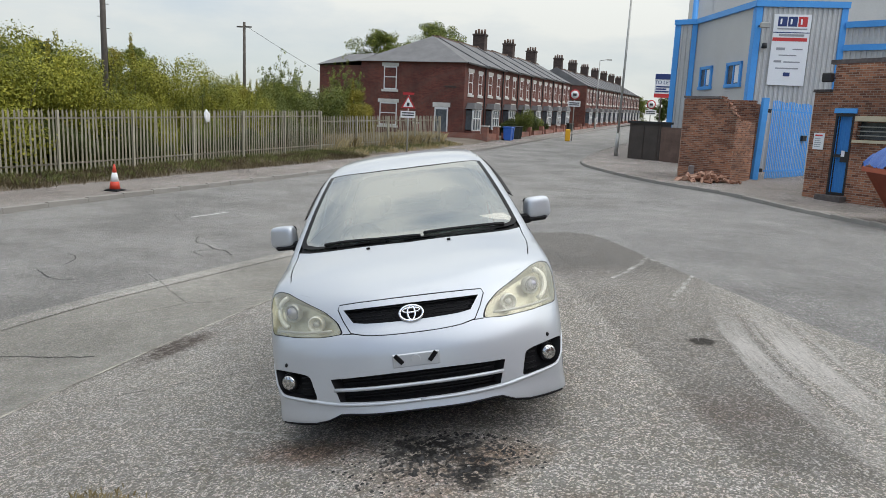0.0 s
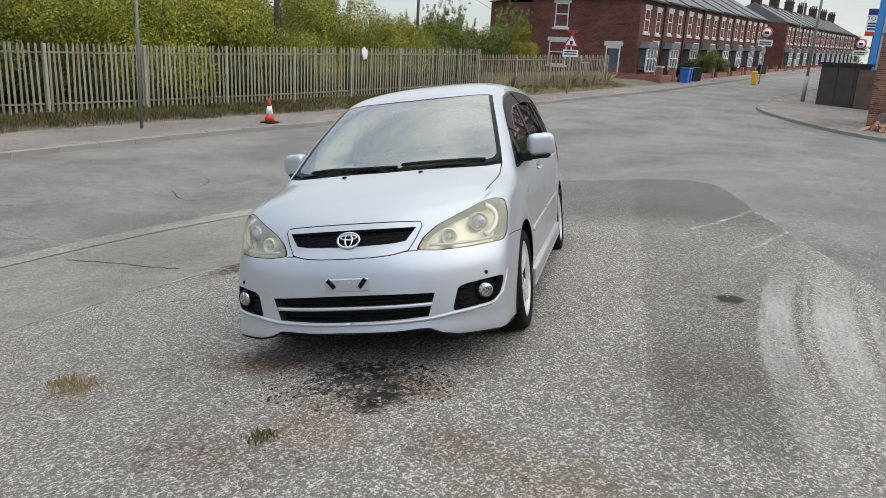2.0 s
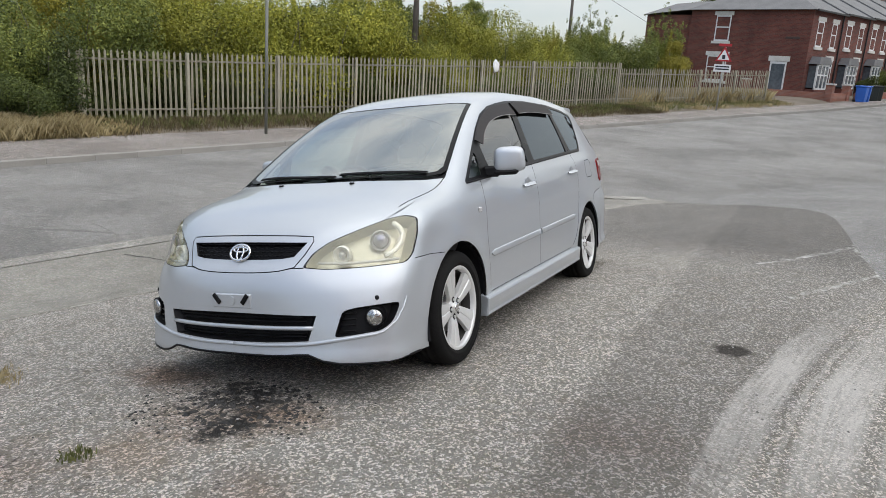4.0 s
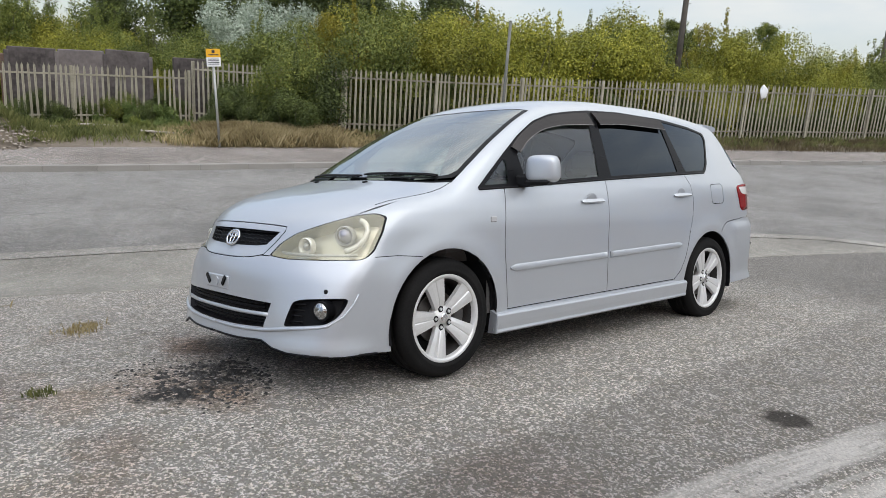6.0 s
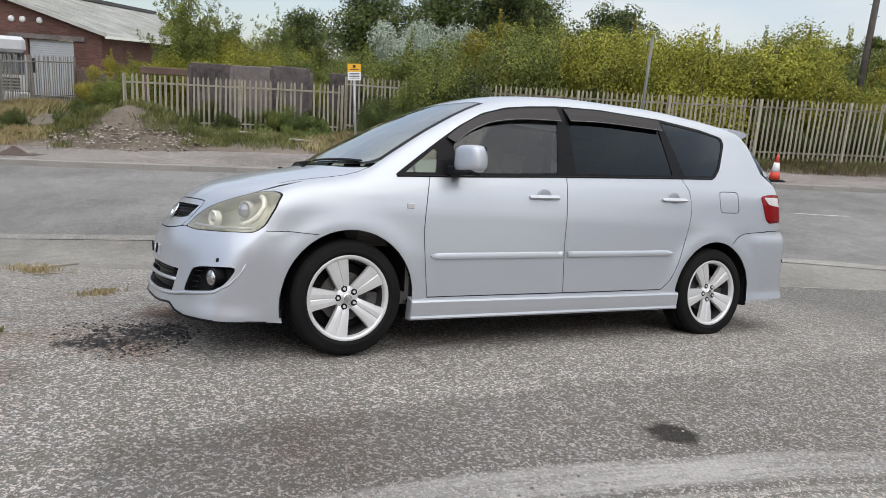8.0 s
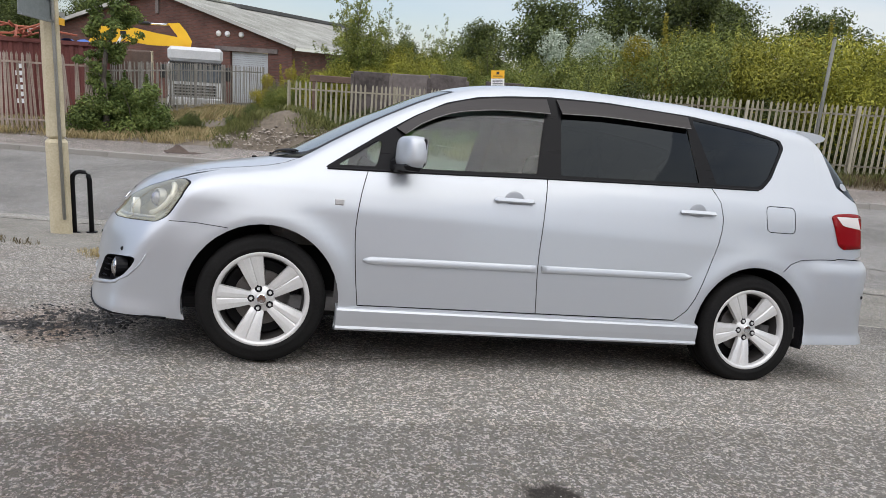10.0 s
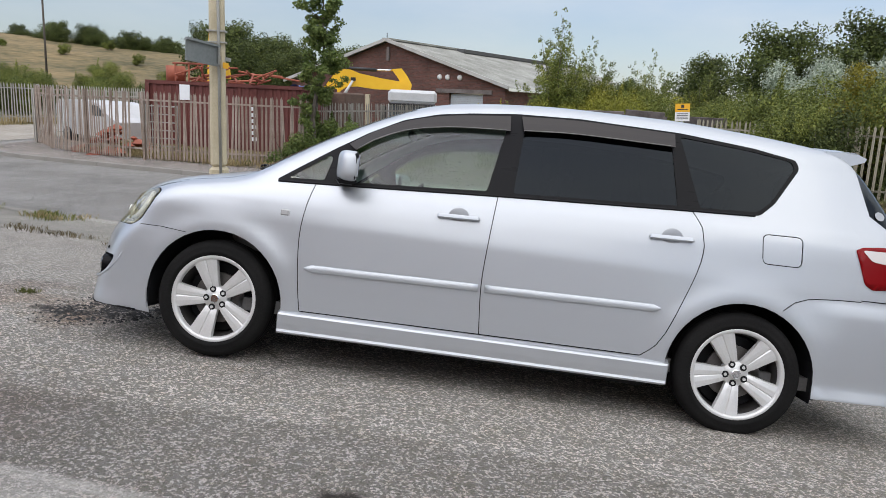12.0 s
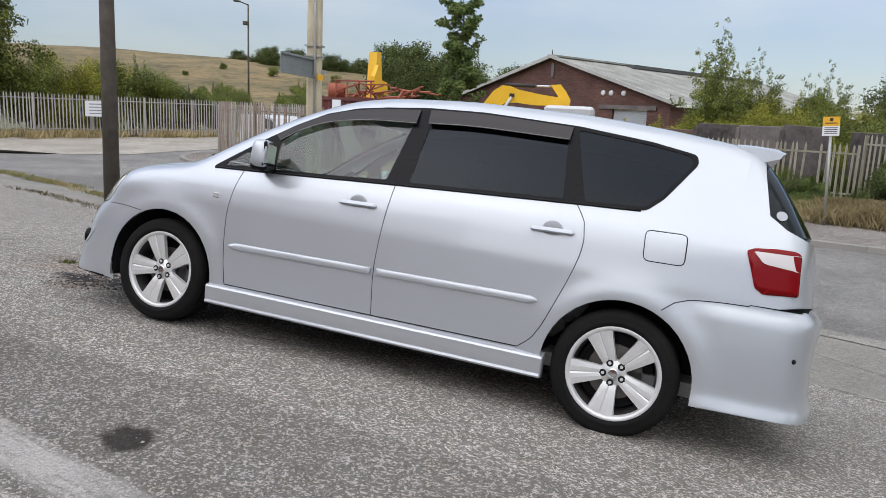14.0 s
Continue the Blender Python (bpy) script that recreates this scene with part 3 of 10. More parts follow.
def ribbon_on_land(name, points, width, lift, mat, label, category, ragged=0.5, seed=1):
    """A narrow strip along a line on the ground, of uneven width."""
    line = curve(points, 0.06)
    rg = np.random.default_rng(seed)
    line[1:-1] += rg.normal(scale=width * 0.35, size=(len(line) - 2, 2))
    t = np.gradient(line, axis=0)
    t /= np.linalg.norm(t, axis=1)[:, None]
    side_ = np.stack([-t[:, 1], t[:, 0]], 1) * (width / 2 * rg.uniform(1 - ragged, 1 + ragged, len(line)))[:, None]
    both = np.vstack([line + side_, line - side_])
    z = land(both[:, 0], both[:, 1]) + lift
    k = len(line)
    ob = link(name, np.c_[both, z], [(k + i, k + i + 1, i + 1, i) for i in range(k - 1)], mat)
    return tagged(ob, label, category, kind="structure")


M_crack = surface("open_crack", (0.04, 0.037, 0.033), (0.1, 0.093, 0.085), 6, 40, 0.95, bump=0.3)
M_worn_white = surface("worn_road_paint", (0.3, 0.29, 0.27), (0.62, 0.61, 0.58), 5, 40, 0.8, bump=0.2, spread=0.12)
for k, pts in enumerate(([(-7.5, 13.3), (-7.2, 12.7), (-6.9, 12.55), (-6.55, 12.2), (-6.3, 12.15), (-6.0, 11.8)], [(-6.55, 12.2), (-6.75, 11.85), (-6.35, 11.5)], [(-8.1, 9.6), (-7.5, 9.2), (-7.1, 9.25)], [(-8.6, 10.9), (-8.2, 10.6), (-8.0, 10.1)])):
    ribbon_on_land("road_crack", pts, 0.02, -0.006, M_crack, "dark open crack in the worn road", "crack", seed=k)
ribbon_on_land("concrete_crack", [(-6.0, 5.9), (-5.5, 6.1), (-5.0, 6.2), (-4.6, 6.25)], 0.02, 0.003, M_crack, "dark crack across the concrete strip", "crack", seed=20)
ribbon_on_land("road_dash", [(-8.85, 15.35), (-8.7, 15.9), (-8.5, 16.45)], 0.1, -0.006, M_worn_white, "worn white dash painted on the road", "road marking", ragged=0.25, seed=40)


def kerb(name, line, side_sign, label):
    """A row of kerb stones along a line."""
    thing = empty(name)
    tagged(thing, label, "kerb", kind="structure")
    bm = bmesh.new()
    add_box(bm, (-0.449, 0, -0.2), (0.449, 0.13, 0.0), bevel=0.01)
    first = part("kerb_stone", bm, M_kerb, thing)
    done = False
    acc = 0.0
    for p, q in zip(line[:-1], line[1:]):
        mid = (p + q) / 2
        a = math.atan2(q[1] - p[1], q[0] - p[0])
        m = Matrix.Translation((mid[0], mid[1], float(land(mid[0], mid[1])) + 0.11)) @ Matrix.Rotation(a, 4, "Z") @ Matrix.Diagonal((np.linalg.norm(q - p) / 0.9, side_sign, 1, 1))
        if not done:
            first.matrix_local = m
            done = True
        else:
            share("kerb_stone", first, thing, m)
    return thing


kerb("kerb_west", KERB_WEST[:140], 1, "grey concrete kerb stones along the far pavement")
kerb("kerb_east", KERB_EAST[:110], -1, "grey kerb stones before the brick walls")

# ---- the car's outer surface: x to its left, y to its rear, z up, wheels on z = 0 ----
def profile(*points):
    """A smooth curve through (a, b) points, flat slopes limited so that it does not swing."""
    p = np.array(points, float)
    x, y = p[:, 0], p[:, 1]
    d = np.diff(y) / np.diff(x)
    m = np.concatenate([d[:1], np.where(d[:-1] * d[1:] > 0, 2 * d[:-1] * d[1:] / np.where(d[:-1] + d[1:] == 0, 1, d[:-1] + d[1:]), 0), d[-1:]])

    def f(q):
        q = np.clip(np.asarray(q, float), x[0], x[-1])
        i = np.clip(np.searchsorted(x, q, side="right") - 1, 0, len(x) - 2)
        h = x[i + 1] - x[i]
        t = (q - x[i]) / h
        return (2 * t**3 - 3 * t**2 + 1) * y[i] + (t**3 - 2 * t**2 + t) * h * m[i] + (3 * t**2 - 2 * t**3) * y[i + 1] + (t**3 - t**2) * h * m[i + 1]
    return f


side_x = profile((0.0, 0.79), (0.18, 0.822), (0.32, 0.838), (0.45, 0.85), (0.6, 0.858), (0.78, 0.858), (0.9, 0.846), (1.0, 0.825), (1.06, 0.805), (1.2, 0.757), (1.35, 0.7), (1.47, 0.65), (1.56, 0.6), (1.7, 0.52))
plan_in = profile((-2.4, 0.07), (-2.1, 0.035), (-1.75, 0.01), (-1.2, 0.0), (0.0, 0.0), (1.1, 0.0), (1.6, 0.01), (2.05, 0.04), (2.4, 0.08))
top_z = profile((-2.6, 0.62), (-2.35, 0.77), (-2.2, 0.85), (-2.1, 0.895), (-2.0, 0.93), (-1.8, 0.986), (-1.6, 1.03), (-1.45, 1.066), (-1.36, 1.105), (-1.2, 1.2), (-0.9, 1.37), (-0.6, 1.518), (-0.42, 1.582), (-0.25, 1.617), (0.0, 1.645), (0.4, 1.668), (0.9, 1.67), (1.4, 1.645), (1.8, 1.605), (2.1, 1.565), (2.4, 1.52))
crown = profile((-2.4, 0.025), (-1.9, 0.03), (-1.4, 0.03), (-1.0, 0.03), (-0.3, 0.05), (0.5, 0.062), (2.2, 0.06))
sweep = profile((-2.4, 0.0), (-1.75, 0.01), (-1.3, 0.05), (-0.6, 0.055), (0.0, 0.03), (0.5, 0.0), (2.3, 0.0))
front_y = profile((0.0, -2.26), (0.16, -2.315), (0.22, -2.33), (0.3, -2.318), (0.45, -2.31), (0.56, -2.298), (0.64, -2.268), (0.7, -2.225), (0.78, -2.18), (0.86, -2.12), (0.95, -2.0), (1.1, -1.7), (1.2, -1.4))
front_bow = profile((0.1, 0.19), (0.32, 0.19), (0.45, 0.22), (0.6, 0.25), (0.7, 0.26), (0.9, 0.25), (1.2, 0.25))
rear_y = profile((0.0, 2.36), (0.22, 2.41), (0.28, 2.418), (0.35, 2.392), (0.45, 2.38), (0.6, 2.38), (0.73, 2.39), (0.77, 2.365), (0.8, 2.335), (1.0, 2.31), (1.1, 2.29), (1.25, 2.2), (1.4, 2.09), (1.52, 1.99), (1.7, 1.86))


def blend(a, b, k):
    return k * np.logaddexp(a / k, b / k)


def car_f(x, y, z):
    """Below 0 inside the body, above 0 outside."""
    x = np.abs(x)
    rise = np.clip((z - 0.8) / 0.25, 0, 1)
    zz = z - 0.045 * y * rise * rise * (3 - 2 * rise)
    cabin = np.clip((z - 1.05) / 0.4, 0, 1)
    width = side_x(zz) - plan_in(y) - cabin * (0.045 * np.clip((y - 0.6) / 1.4, 0, 1) ** 2)
    for hub in (-1.412, 1.412):
        r = np.hypot(y - hub, z - 0.315)
        width = width + 0.014 * np.exp(-(((r - 0.4) / 0.075) ** 2))
    # rear bumper: a shoulder below its seam, and a lip that flares at the foot; the front bumper's foot flares too
    aft = np.clip((y - 1.66) / 0.22, 0, 1)
    fore = np.clip((-1.8 - y) / 0.2, 0, 1)
    width = width + aft * (0.02 / (1 + np.exp((z - 0.735) / 0.012)) + 0.024 * np.exp(-(((z - 0.25) / 0.05) ** 2))) + fore * 0.018 * np.exp(-(((z - 0.2) / 0.06) ** 2))
    s = x - width
    u = np.minimum(x, 0.9) / 0.6
    t = z - (top_z(y - sweep(y) * u * u) - crown(y) * (0.4 * u**2 + 0.6 * u**4))
    f = front_y(z) + front_bow(z) * (x / 0.766) ** 2.6 - y
    r = y - (rear_y(z) - 0.12 * (x / 0.78) ** 2.4)
    return blend(blend(blend(s, 0.8 * t, 0.02), 0.9 * f, 0.028), 0.9 * r, 0.028)


def solve_ray(o, d, far=2.0):
    """The first place along each ray, from inside, where the surface is met."""
    o, d = np.atleast_2d(o).astype(float), np.atleast_2d(d).astype(float)
    lo, hi = np.zeros(len(o)), np.full(len(o), far)
    for _ in range(40):
        mid = (lo + hi) / 2
        p = o + mid[:, None] * d
        out = car_f(p[:, 0], p[:, 1], p[:, 2]) > 0
        hi, lo = np.where(out, mid, hi), np.where(out, lo, mid)
    return o + lo[:, None] * d


def car_normal(p):
    e = 1e-4
    g = np.stack([car_f(*(p + e * k).T) - car_f(*(p - e * k).T) for k in np.eye(3)], 1)
    return g / np.linalg.norm(g, axis=1)[:, None]


AXIS, ARC = 1.15, 1.5
STRAIGHT = 2 * AXIS


def belt(sz):
    """Places on the car's flank from (s, z): s runs from the nose's middle round the side to the tail's middle."""
    sz = np.atleast_2d(np.asarray(sz, float))
    s, z = sz[:, 0], sz[:, 1]
    a = np.clip(s / ARC, 0, 1) * np.pi / 2
    b = np.clip((s - ARC - STRAIGHT) / ARC, 0, 1) * np.pi / 2
    yc = np.clip(s - ARC - AXIS, -AXIS, AXIS)
    d = np.stack([np.sin(a) * np.cos(b), -np.cos(a) + np.sin(b), 0 * s], 1)
    return solve_ray(np.stack([0 * s, yc, z], 1), d)


def belt_s(p):
    """s of places given in x, y."""
    p = np.atleast_2d(p)
    x, y = np.abs(p[:, 0]), p[:, 1]
    s = y + AXIS + ARC
    s = np.where(y < -AXIS, ARC * np.arctan2(x, -AXIS - y) / (np.pi / 2), s)
    return np.where(y > AXIS, ARC + STRAIGHT + ARC * np.arctan2(y - AXIS, x) / (np.pi / 2), s)


def from_side(pts):
    """(s, z) of (y, z) points seen from the side."""
    q = np.atleast_2d(np.asarray(pts, float))
    p = solve_ray(np.stack([0 * q[:, 0], q[:, 0], q[:, 1]], 1), np.tile((1.0, 0, 0), (len(q), 1)))
    return np.stack([belt_s(p), q[:, 1]], 1)


def from_front(pts):
    """(s, z) of (x, z) points seen from the front."""
    q = np.atleast_2d(np.asarray(pts, float))
    p = solve_ray(np.stack([q[:, 0], 0 * q[:, 0] - 1.5, q[:, 1]], 1), np.tile((0, -1.0, 0), (len(q), 1)))
    return np.stack([belt_s(p), q[:, 1]], 1)


# ---- car materials ----
def car_paint():
    m, n, l, p = material("silver_paint")
    co = n.new("ShaderNodeTexCoord")
    flake = n.new("ShaderNodeTexNoise")
    flake.inputs["Scale"].default_value = 900
    dirt = n.new("ShaderNodeTexNoise")
    dirt.inputs["Scale"].default_value, dirt.inputs["Detail"].default_value = 3.5, 8
    for t in (flake, dirt):
        l.new(co.outputs["Object"], t.inputs["Vector"])
    r = n.new("ShaderNodeValToRGB")
    r.color_ramp.elements[0].position, r.color_ramp.elements[1].position = 0.3, 0.7
    r.color_ramp.elements[0].color, r.color_ramp.elements[1].color = (0.47, 0.495, 0.525, 1), (0.545, 0.572, 0.602, 1)
    l.new(flake.outputs["Fac"], r.inputs["Fac"])
    l.new(r.outputs["Color"], p.inputs["Base Color"])
    mr = n.new("ShaderNodeMapRange")
    mr.inputs["To Min"].default_value, mr.inputs["To Max"].default_value = 0.34, 0.44
    l.new(dirt.outputs["Fac"], mr.inputs["Value"])
    l.new(mr.outputs["Result"], p.inputs["Roughness"])
    p.inputs["Metallic"].default_value = 0.52
    p.inputs["Coat Weight"].default_value = 0.75
    p.inputs["Coat Roughness"].default_value = 0.03
    return m


M_paint = car_paint()
M_black = plain("black_plastic", (0.012, 0.012, 0.013), 0.45)
M_gloss_black = plain("black_trim", (0.007, 0.007, 0.008), 0.3)
M_gap = plain("shut_line", (0.02, 0.02, 0.022), 0.8)
M_rubber = surface("tyre_rubber", (0.006, 0.006, 0.006), (0.016, 0.0155, 0.015), 6, 90, 0.8, bump=0.2, depth=0.002)
M_alloy = surface("alloy", (0.62, 0.62, 0.61), (0.74, 0.74, 0.73), 8, 120, 0.36, metal=0.35, bump=0.02, coat=0.3)
# dark colour puts the shade behind the spokes into the barrel
M_barrel = surface("shaded_wheel_barrel", (0.03, 0.028, 0.027), (0.075, 0.07, 0.066), 9, 80, 0.6, metal=0.4, bump=0.05)
M_chrome = plain("chrome", (0.78, 0.79, 0.8), 0.1, metal=1.0)
M_disc = surface("brake_disc", (0.1, 0.09, 0.085), (0.2, 0.19, 0.18), 20, 200, 0.5, metal=0.7, bump=0.05)
for dull in (M_black, M_gap, M_rubber, M_gloss_black):
    dull.node_tree.nodes["Principled BSDF"].inputs["Specular IOR Level"].default_value = 0.12
M_glass = pane("clear_glass", (0.64, 0.78, 0.7), base=0.07)
# pale green haze and raised base paint in the bright sky reflection
M_screen = pane("windscreen_glass", (0.55, 0.64, 0.6), base=0.26, haze=0.15, haze_colour=(0.55, 0.66, 0.58))
# gloss colour tinted blue to imitate bluish cloud in the reflection
M_tint = pane("privacy_glass", (0.03, 0.032, 0.034), base=0.02, sheen=0.6, gloss_colour=(0.8, 0.9, 1.0))
M_visor = pane("smoked_visor", (0.1, 0.09, 0.085), 0.3, base=0.045, haze=0.86, haze_colour=(0.028, 0.023, 0.022), sheen=0.12)
# lighter than the visor, so the rim looks as if it catches light
M_visor_edge = plain("visor_edge_glint", (0.16, 0.15, 0.145), 0.3)
M_lens = pane("yellowed_lens", (0.96, 0.95, 0.9), 0.05, base=0.06, haze=0.16, haze_colour=(0.8, 0.77, 0.6))
M_reflector = surface("lamp_reflector", (0.38, 0.37, 0.28), (0.68, 0.66, 0.52), 12, 60, 0.3, metal=0.7, bump=0.03)
M_bulb = plain("lamp_bowl", (0.5, 0.5, 0.47), 0.3, metal=0.5)
# greyer than the paint, to colour in the shade of the handle cups
M_recess = plain("handle_recess_shade", (0.36, 0.375, 0.395), 0.4, metal=0.5)
M_lamp_arc = plain("lamp_arc", (0.86, 0.85, 0.76), 0.3, metal=0.2)
M_projector = plain("projector_glass", (0.3, 0.3, 0.33), 0.08, metal=0.3, coat=1.0)
M_red = plain("red_lens", (0.2, 0.002, 0.004), 0.2)
M_red.node_tree.nodes["Principled BSDF"].inputs["Specular IOR Level"].default_value = 0.2
M_fog_glass = surface("fog_glass", (0.1, 0.1, 0.1), (0.85, 0.85, 0.83), 45, 90, 0.12, metal=0.9, bump=0.3, depth=0.006)
M_white_lens = plain("clear_lens", (0.66, 0.62, 0.6), 0.12, coat=1.0)
M_amber = plain("clear_repeater", (0.46, 0.46, 0.46), 0.2, coat=0.8)
M_cloth = surface("seat_cloth", (0.16, 0.155, 0.15), (0.26, 0.25, 0.24), 5, 80, 0.9, bump=0.1)
M_cabin = surface("cabin_plastic", (0.1, 0.1, 0.1), (0.17, 0.165, 0.16), 5, 80, 0.7, bump=0.05)
M_lining = surface("cabin_lining", (0.34, 0.33, 0.31), (0.42, 0.41, 0.39), 5, 80, 0.9, bump=0.05)


# ---- car panels ----
def panel_mesh(outline, regions, solve, spacing, offset=None):
    """Triangles of a stretch of the body, sorted by region. regions: (name, polygon), later ones cut into earlier ones."""
    o = []
    for a, b in zip(np.asarray(outline, float), np.roll(np.asarray(outline, float), -1, 0)):
        k = max(1, int(np.linalg.norm(b - a) / (1.6 * spacing)))
        o.extend(a + (b - a) * i / k for i in range(k))
    o = np.array(o)
    verts, edges = [], []

    def loop(p):
        k = len(verts)
        verts.extend(Vector(q) for q in p)
        edges.extend((k + i, k + (i + 1) % len(p)) for i in range(len(p)))
    loop(o)
    for _, poly in regions:
        loop(np.asarray(poly, float))
    lo, hi = o.min(0), o.max(0)
    gx, gy = np.meshgrid(np.arange(lo[0], hi[0], spacing) + 0.31 * spacing, np.arange(lo[1], hi[1], spacing) + 0.37 * spacing)
    gx[1::2] += spacing / 2
    gx, gy = gx.ravel(), gy.ravel()
    ok = inside(o, gx, gy)
    verts.extend(Vector(q) for q in zip(gx[ok], gy[ok]))
    v, _, f, *_ = delaunay_2d_cdt(verts, edges, [], 0, 1e-4)
    q = np.array([(p.x, p.y) for p in v])
    tri = np.array(f)
    a, b, c = q[tri[:, 0]], q[tri[:, 1]], q[tri[:, 2]]
    mid = (a + b + c) / 3
    keep = inside(o, mid[:, 0], mid[:, 1])
    area = (b - a)[:, 0] * (c - a)[:, 1] - (b - a)[:, 1] * (c - a)[:, 0]
    tri = np.where(area[:, None] < 0, tri[:, ::-1], tri)
    name = np.full(len(tri), -1)
    for i, (_, poly) in enumerate(regions):
        name[inside(poly, mid[:, 0], mid[:, 1])] = i
    place = solve(q)
    normal = car_normal(place)
    out = {}
    for i in range(-1, len(regions)):
        t = tri[keep & (name == i)]
        if len(t) == 0:
            continue
        used, inv = np.unique(t, return_inverse=True)
        key = "body" if i < 0 else regions[i][0]
        fresh = (place[used], normal[used], inv.reshape(-1, 3))
        if key in out:
            p0, n0, t0 = out[key]
            fresh = (np.vstack([p0, fresh[0]]), np.vstack([n0, fresh[1]]), np.vstack([t0, fresh[2] + len(p0)]))
        out[key] = fresh
    return out


def skin(name, piece, mat, parent, side=1, both=False, push=0.0, label="", thick=0.0):
    """One mesh of a region, on the left (1), the right (-1) or both sides; push moves it outwards, thick gives it an inner face."""
    p, nrm, t = piece
    p = p + push * nrm
    flip = np.array([side, 1, 1])
    v, n = p * flip, nrm * flip
    # triangles must face outwards
    g = np.cross(p[t[:, 1]] - p[t[:, 0]], p[t[:, 2]] - p[t[:, 0]])
    t = np.where(((g * nrm[t[:, 0]]).sum(1) < 0)[:, None], t[:, ::-1], t)
    tt = t if side > 0 else t[:, ::-1]
    if both:
        m = np.array([-1, 1, 1])
        v, n, tt = np.vstack([v, v * m]), np.vstack([n, n * m]), np.vstack([tt, t[:, ::-1] + len(v)])
    if thick:
        k = len(v)
        e = {}
        for tr in tt:
            for a, b in zip(tr, np.roll(tr, -1)):
                e[(a, b)] = e.get((a, b), 0) + 1
        rim = [(a, b) for a, b in e if (b, a) not in e]
        v2 = v - thick * n
        walls = [(b, a, a + k) for a, b in rim] + [(b, a + k, b + k) for a, b in rim]
        v, n, tt = np.vstack([v, v2]), np.vstack([n, -n]), np.vstack([tt, tt[:, ::-1] + k, np.array(walls).reshape(-1, 3)])
    me = bpy.data.meshes.new(name)
    me.from_pydata([tuple(q) for q in v], [], [tuple(int(i) for i in q) for q in tt])
    me.materials.append(mat)
    me.shade_smooth()
    if not thick:
        me.normals_split_custom_set_from_vertices([tuple(q) for q in n])
    ob = new(name, me)
    ob.parent = parent
    if label:
        ob["label"] = label
    return ob


def pieces_of(piece):
    """The separate pieces of a region."""
    p, nrm, t = piece
    group = np.arange(len(p))
    while True:
        low = group[t].min(1)
        fresh = group.copy()
        np.minimum.at(fresh, t.ravel(), np.repeat(low, 3))
        if (fresh == group).all():
            break
        group = fresh
    out = []
    for g in np.unique(group[t[:, 0]]):
        tri = t[group[t[:, 0]] == g]
        used, inv = np.unique(tri, return_inverse=True)
        out.append((p[used], nrm[used], inv.reshape(-1, 3)))
    return out


def bowl(name, piece, depth, mat, parent, side=1, both=False, label=""):
    """A recess behind a region: its face moved inwards, joined to the rim."""
    p, nrm, t = piece
    g = np.cross(p[t[:, 1]] - p[t[:, 0]], p[t[:, 2]] - p[t[:, 0]])
    t = np.where(((g * nrm[t[:, 0]]).sum(1) < 0)[:, None], t[:, ::-1], t)
    e = {(a, b) for tr in t for a, b in zip(tr, np.roll(tr, -1))}
    rim = [(a, b) for a, b in e if (b, a) not in e and abs(p[a][0]) + abs(p[b][0]) > 0.004]
    k = len(p)
    c = p.mean(0) * np.array([0.0 if both else 1.0, 1, 1])
    q = p - depth * nrm
    q = c - depth * nrm.mean(0) + (q - (c - depth * nrm.mean(0))) * 0.93
    v = np.vstack([p - 0.002 * nrm, q])
    f = [tuple(int(i) for i in tr + k) for tr in t] + [(int(b), int(a), int(a + k), int(b + k)) for a, b in rim]
    if side < 0 or both:
        mv = v * np.array([-1, 1, 1])
        mf = [tuple(reversed(x)) for x in f]
        if both:
            f = f + [tuple(i + len(v) for i in x) for x in mf]
            v = np.vstack([v, mv])
        else:
            v, f = mv, mf
    return link(name, v, f, mat, parent, smooth=False, label=label)


def ribbon(line, width):
    """A closed outline of that width round an open line of 2D points."""
    p = np.asarray(line, float)
    t = np.gradient(p, axis=0)
    t /= np.linalg.norm(t, axis=1)[:, None]
    nn = np.stack([-t[:, 1], t[:, 0]], 1) * width / 2
    return np.vstack([p + nn, (p - nn)[::-1]])


def round_poly(points, r=0.02, n=4):
    """A polygon with its corners rounded."""
    p = np.asarray(points, float)
    out = []
    for i in range(len(p)):
        a, b, c = p[i - 1], p[i], p[(i + 1) % len(p)]
        da, dc = a - b, c - b
        la, lc = np.linalg.norm(da), np.linalg.norm(dc)
        k = min(r, la * 0.45, lc * 0.45)
        s, e = b + da / la * k, b + dc / lc * k
        for u in np.linspace(0, 1, n):
            out.append((1 - u) ** 2 * s + 2 * u * (1 - u) * b + u * u * e)
    return np.array(out)


def tube_line(name, pts, radius, mat, parent, n=6, label=""):
    """A round bar along a line of places."""
    p = np.asarray(pts, float)
    t = np.gradient(p, axis=0)
    t /= np.linalg.norm(t, axis=1)[:, None]
    up = np.tile((0.0, 0, 1), (len(p), 1))
    up[np.abs(t[:, 2]) > 0.9] = (1, 0, 0)
    a = np.cross(t, up)
    a /= np.linalg.norm(a, axis=1)[:, None]
    b = np.cross(a, t)
    r = np.broadcast_to(np.asarray(radius, float), (len(p),))
    v = [p[i] + r[i] * (math.cos(2 * math.pi * k / n) * a[i] + math.sin(2 * math.pi * k / n) * b[i]) for i in range(len(p)) for k in range(n)]
    f = [(i * n + k, i * n + (k + 1) % n, (i + 1) * n + (k + 1) % n, (i + 1) * n + k) for i in range(len(p) - 1) for k in range(n)]
    f += [tuple(range(n))[::-1], tuple((len(p) - 1) * n + k for k in range(n))]
    return link(name, v, f, mat, parent, smooth=True, label=label)


def mirror_y(pts, s):
    return [(s * x, y, z) for x, y, z in pts]


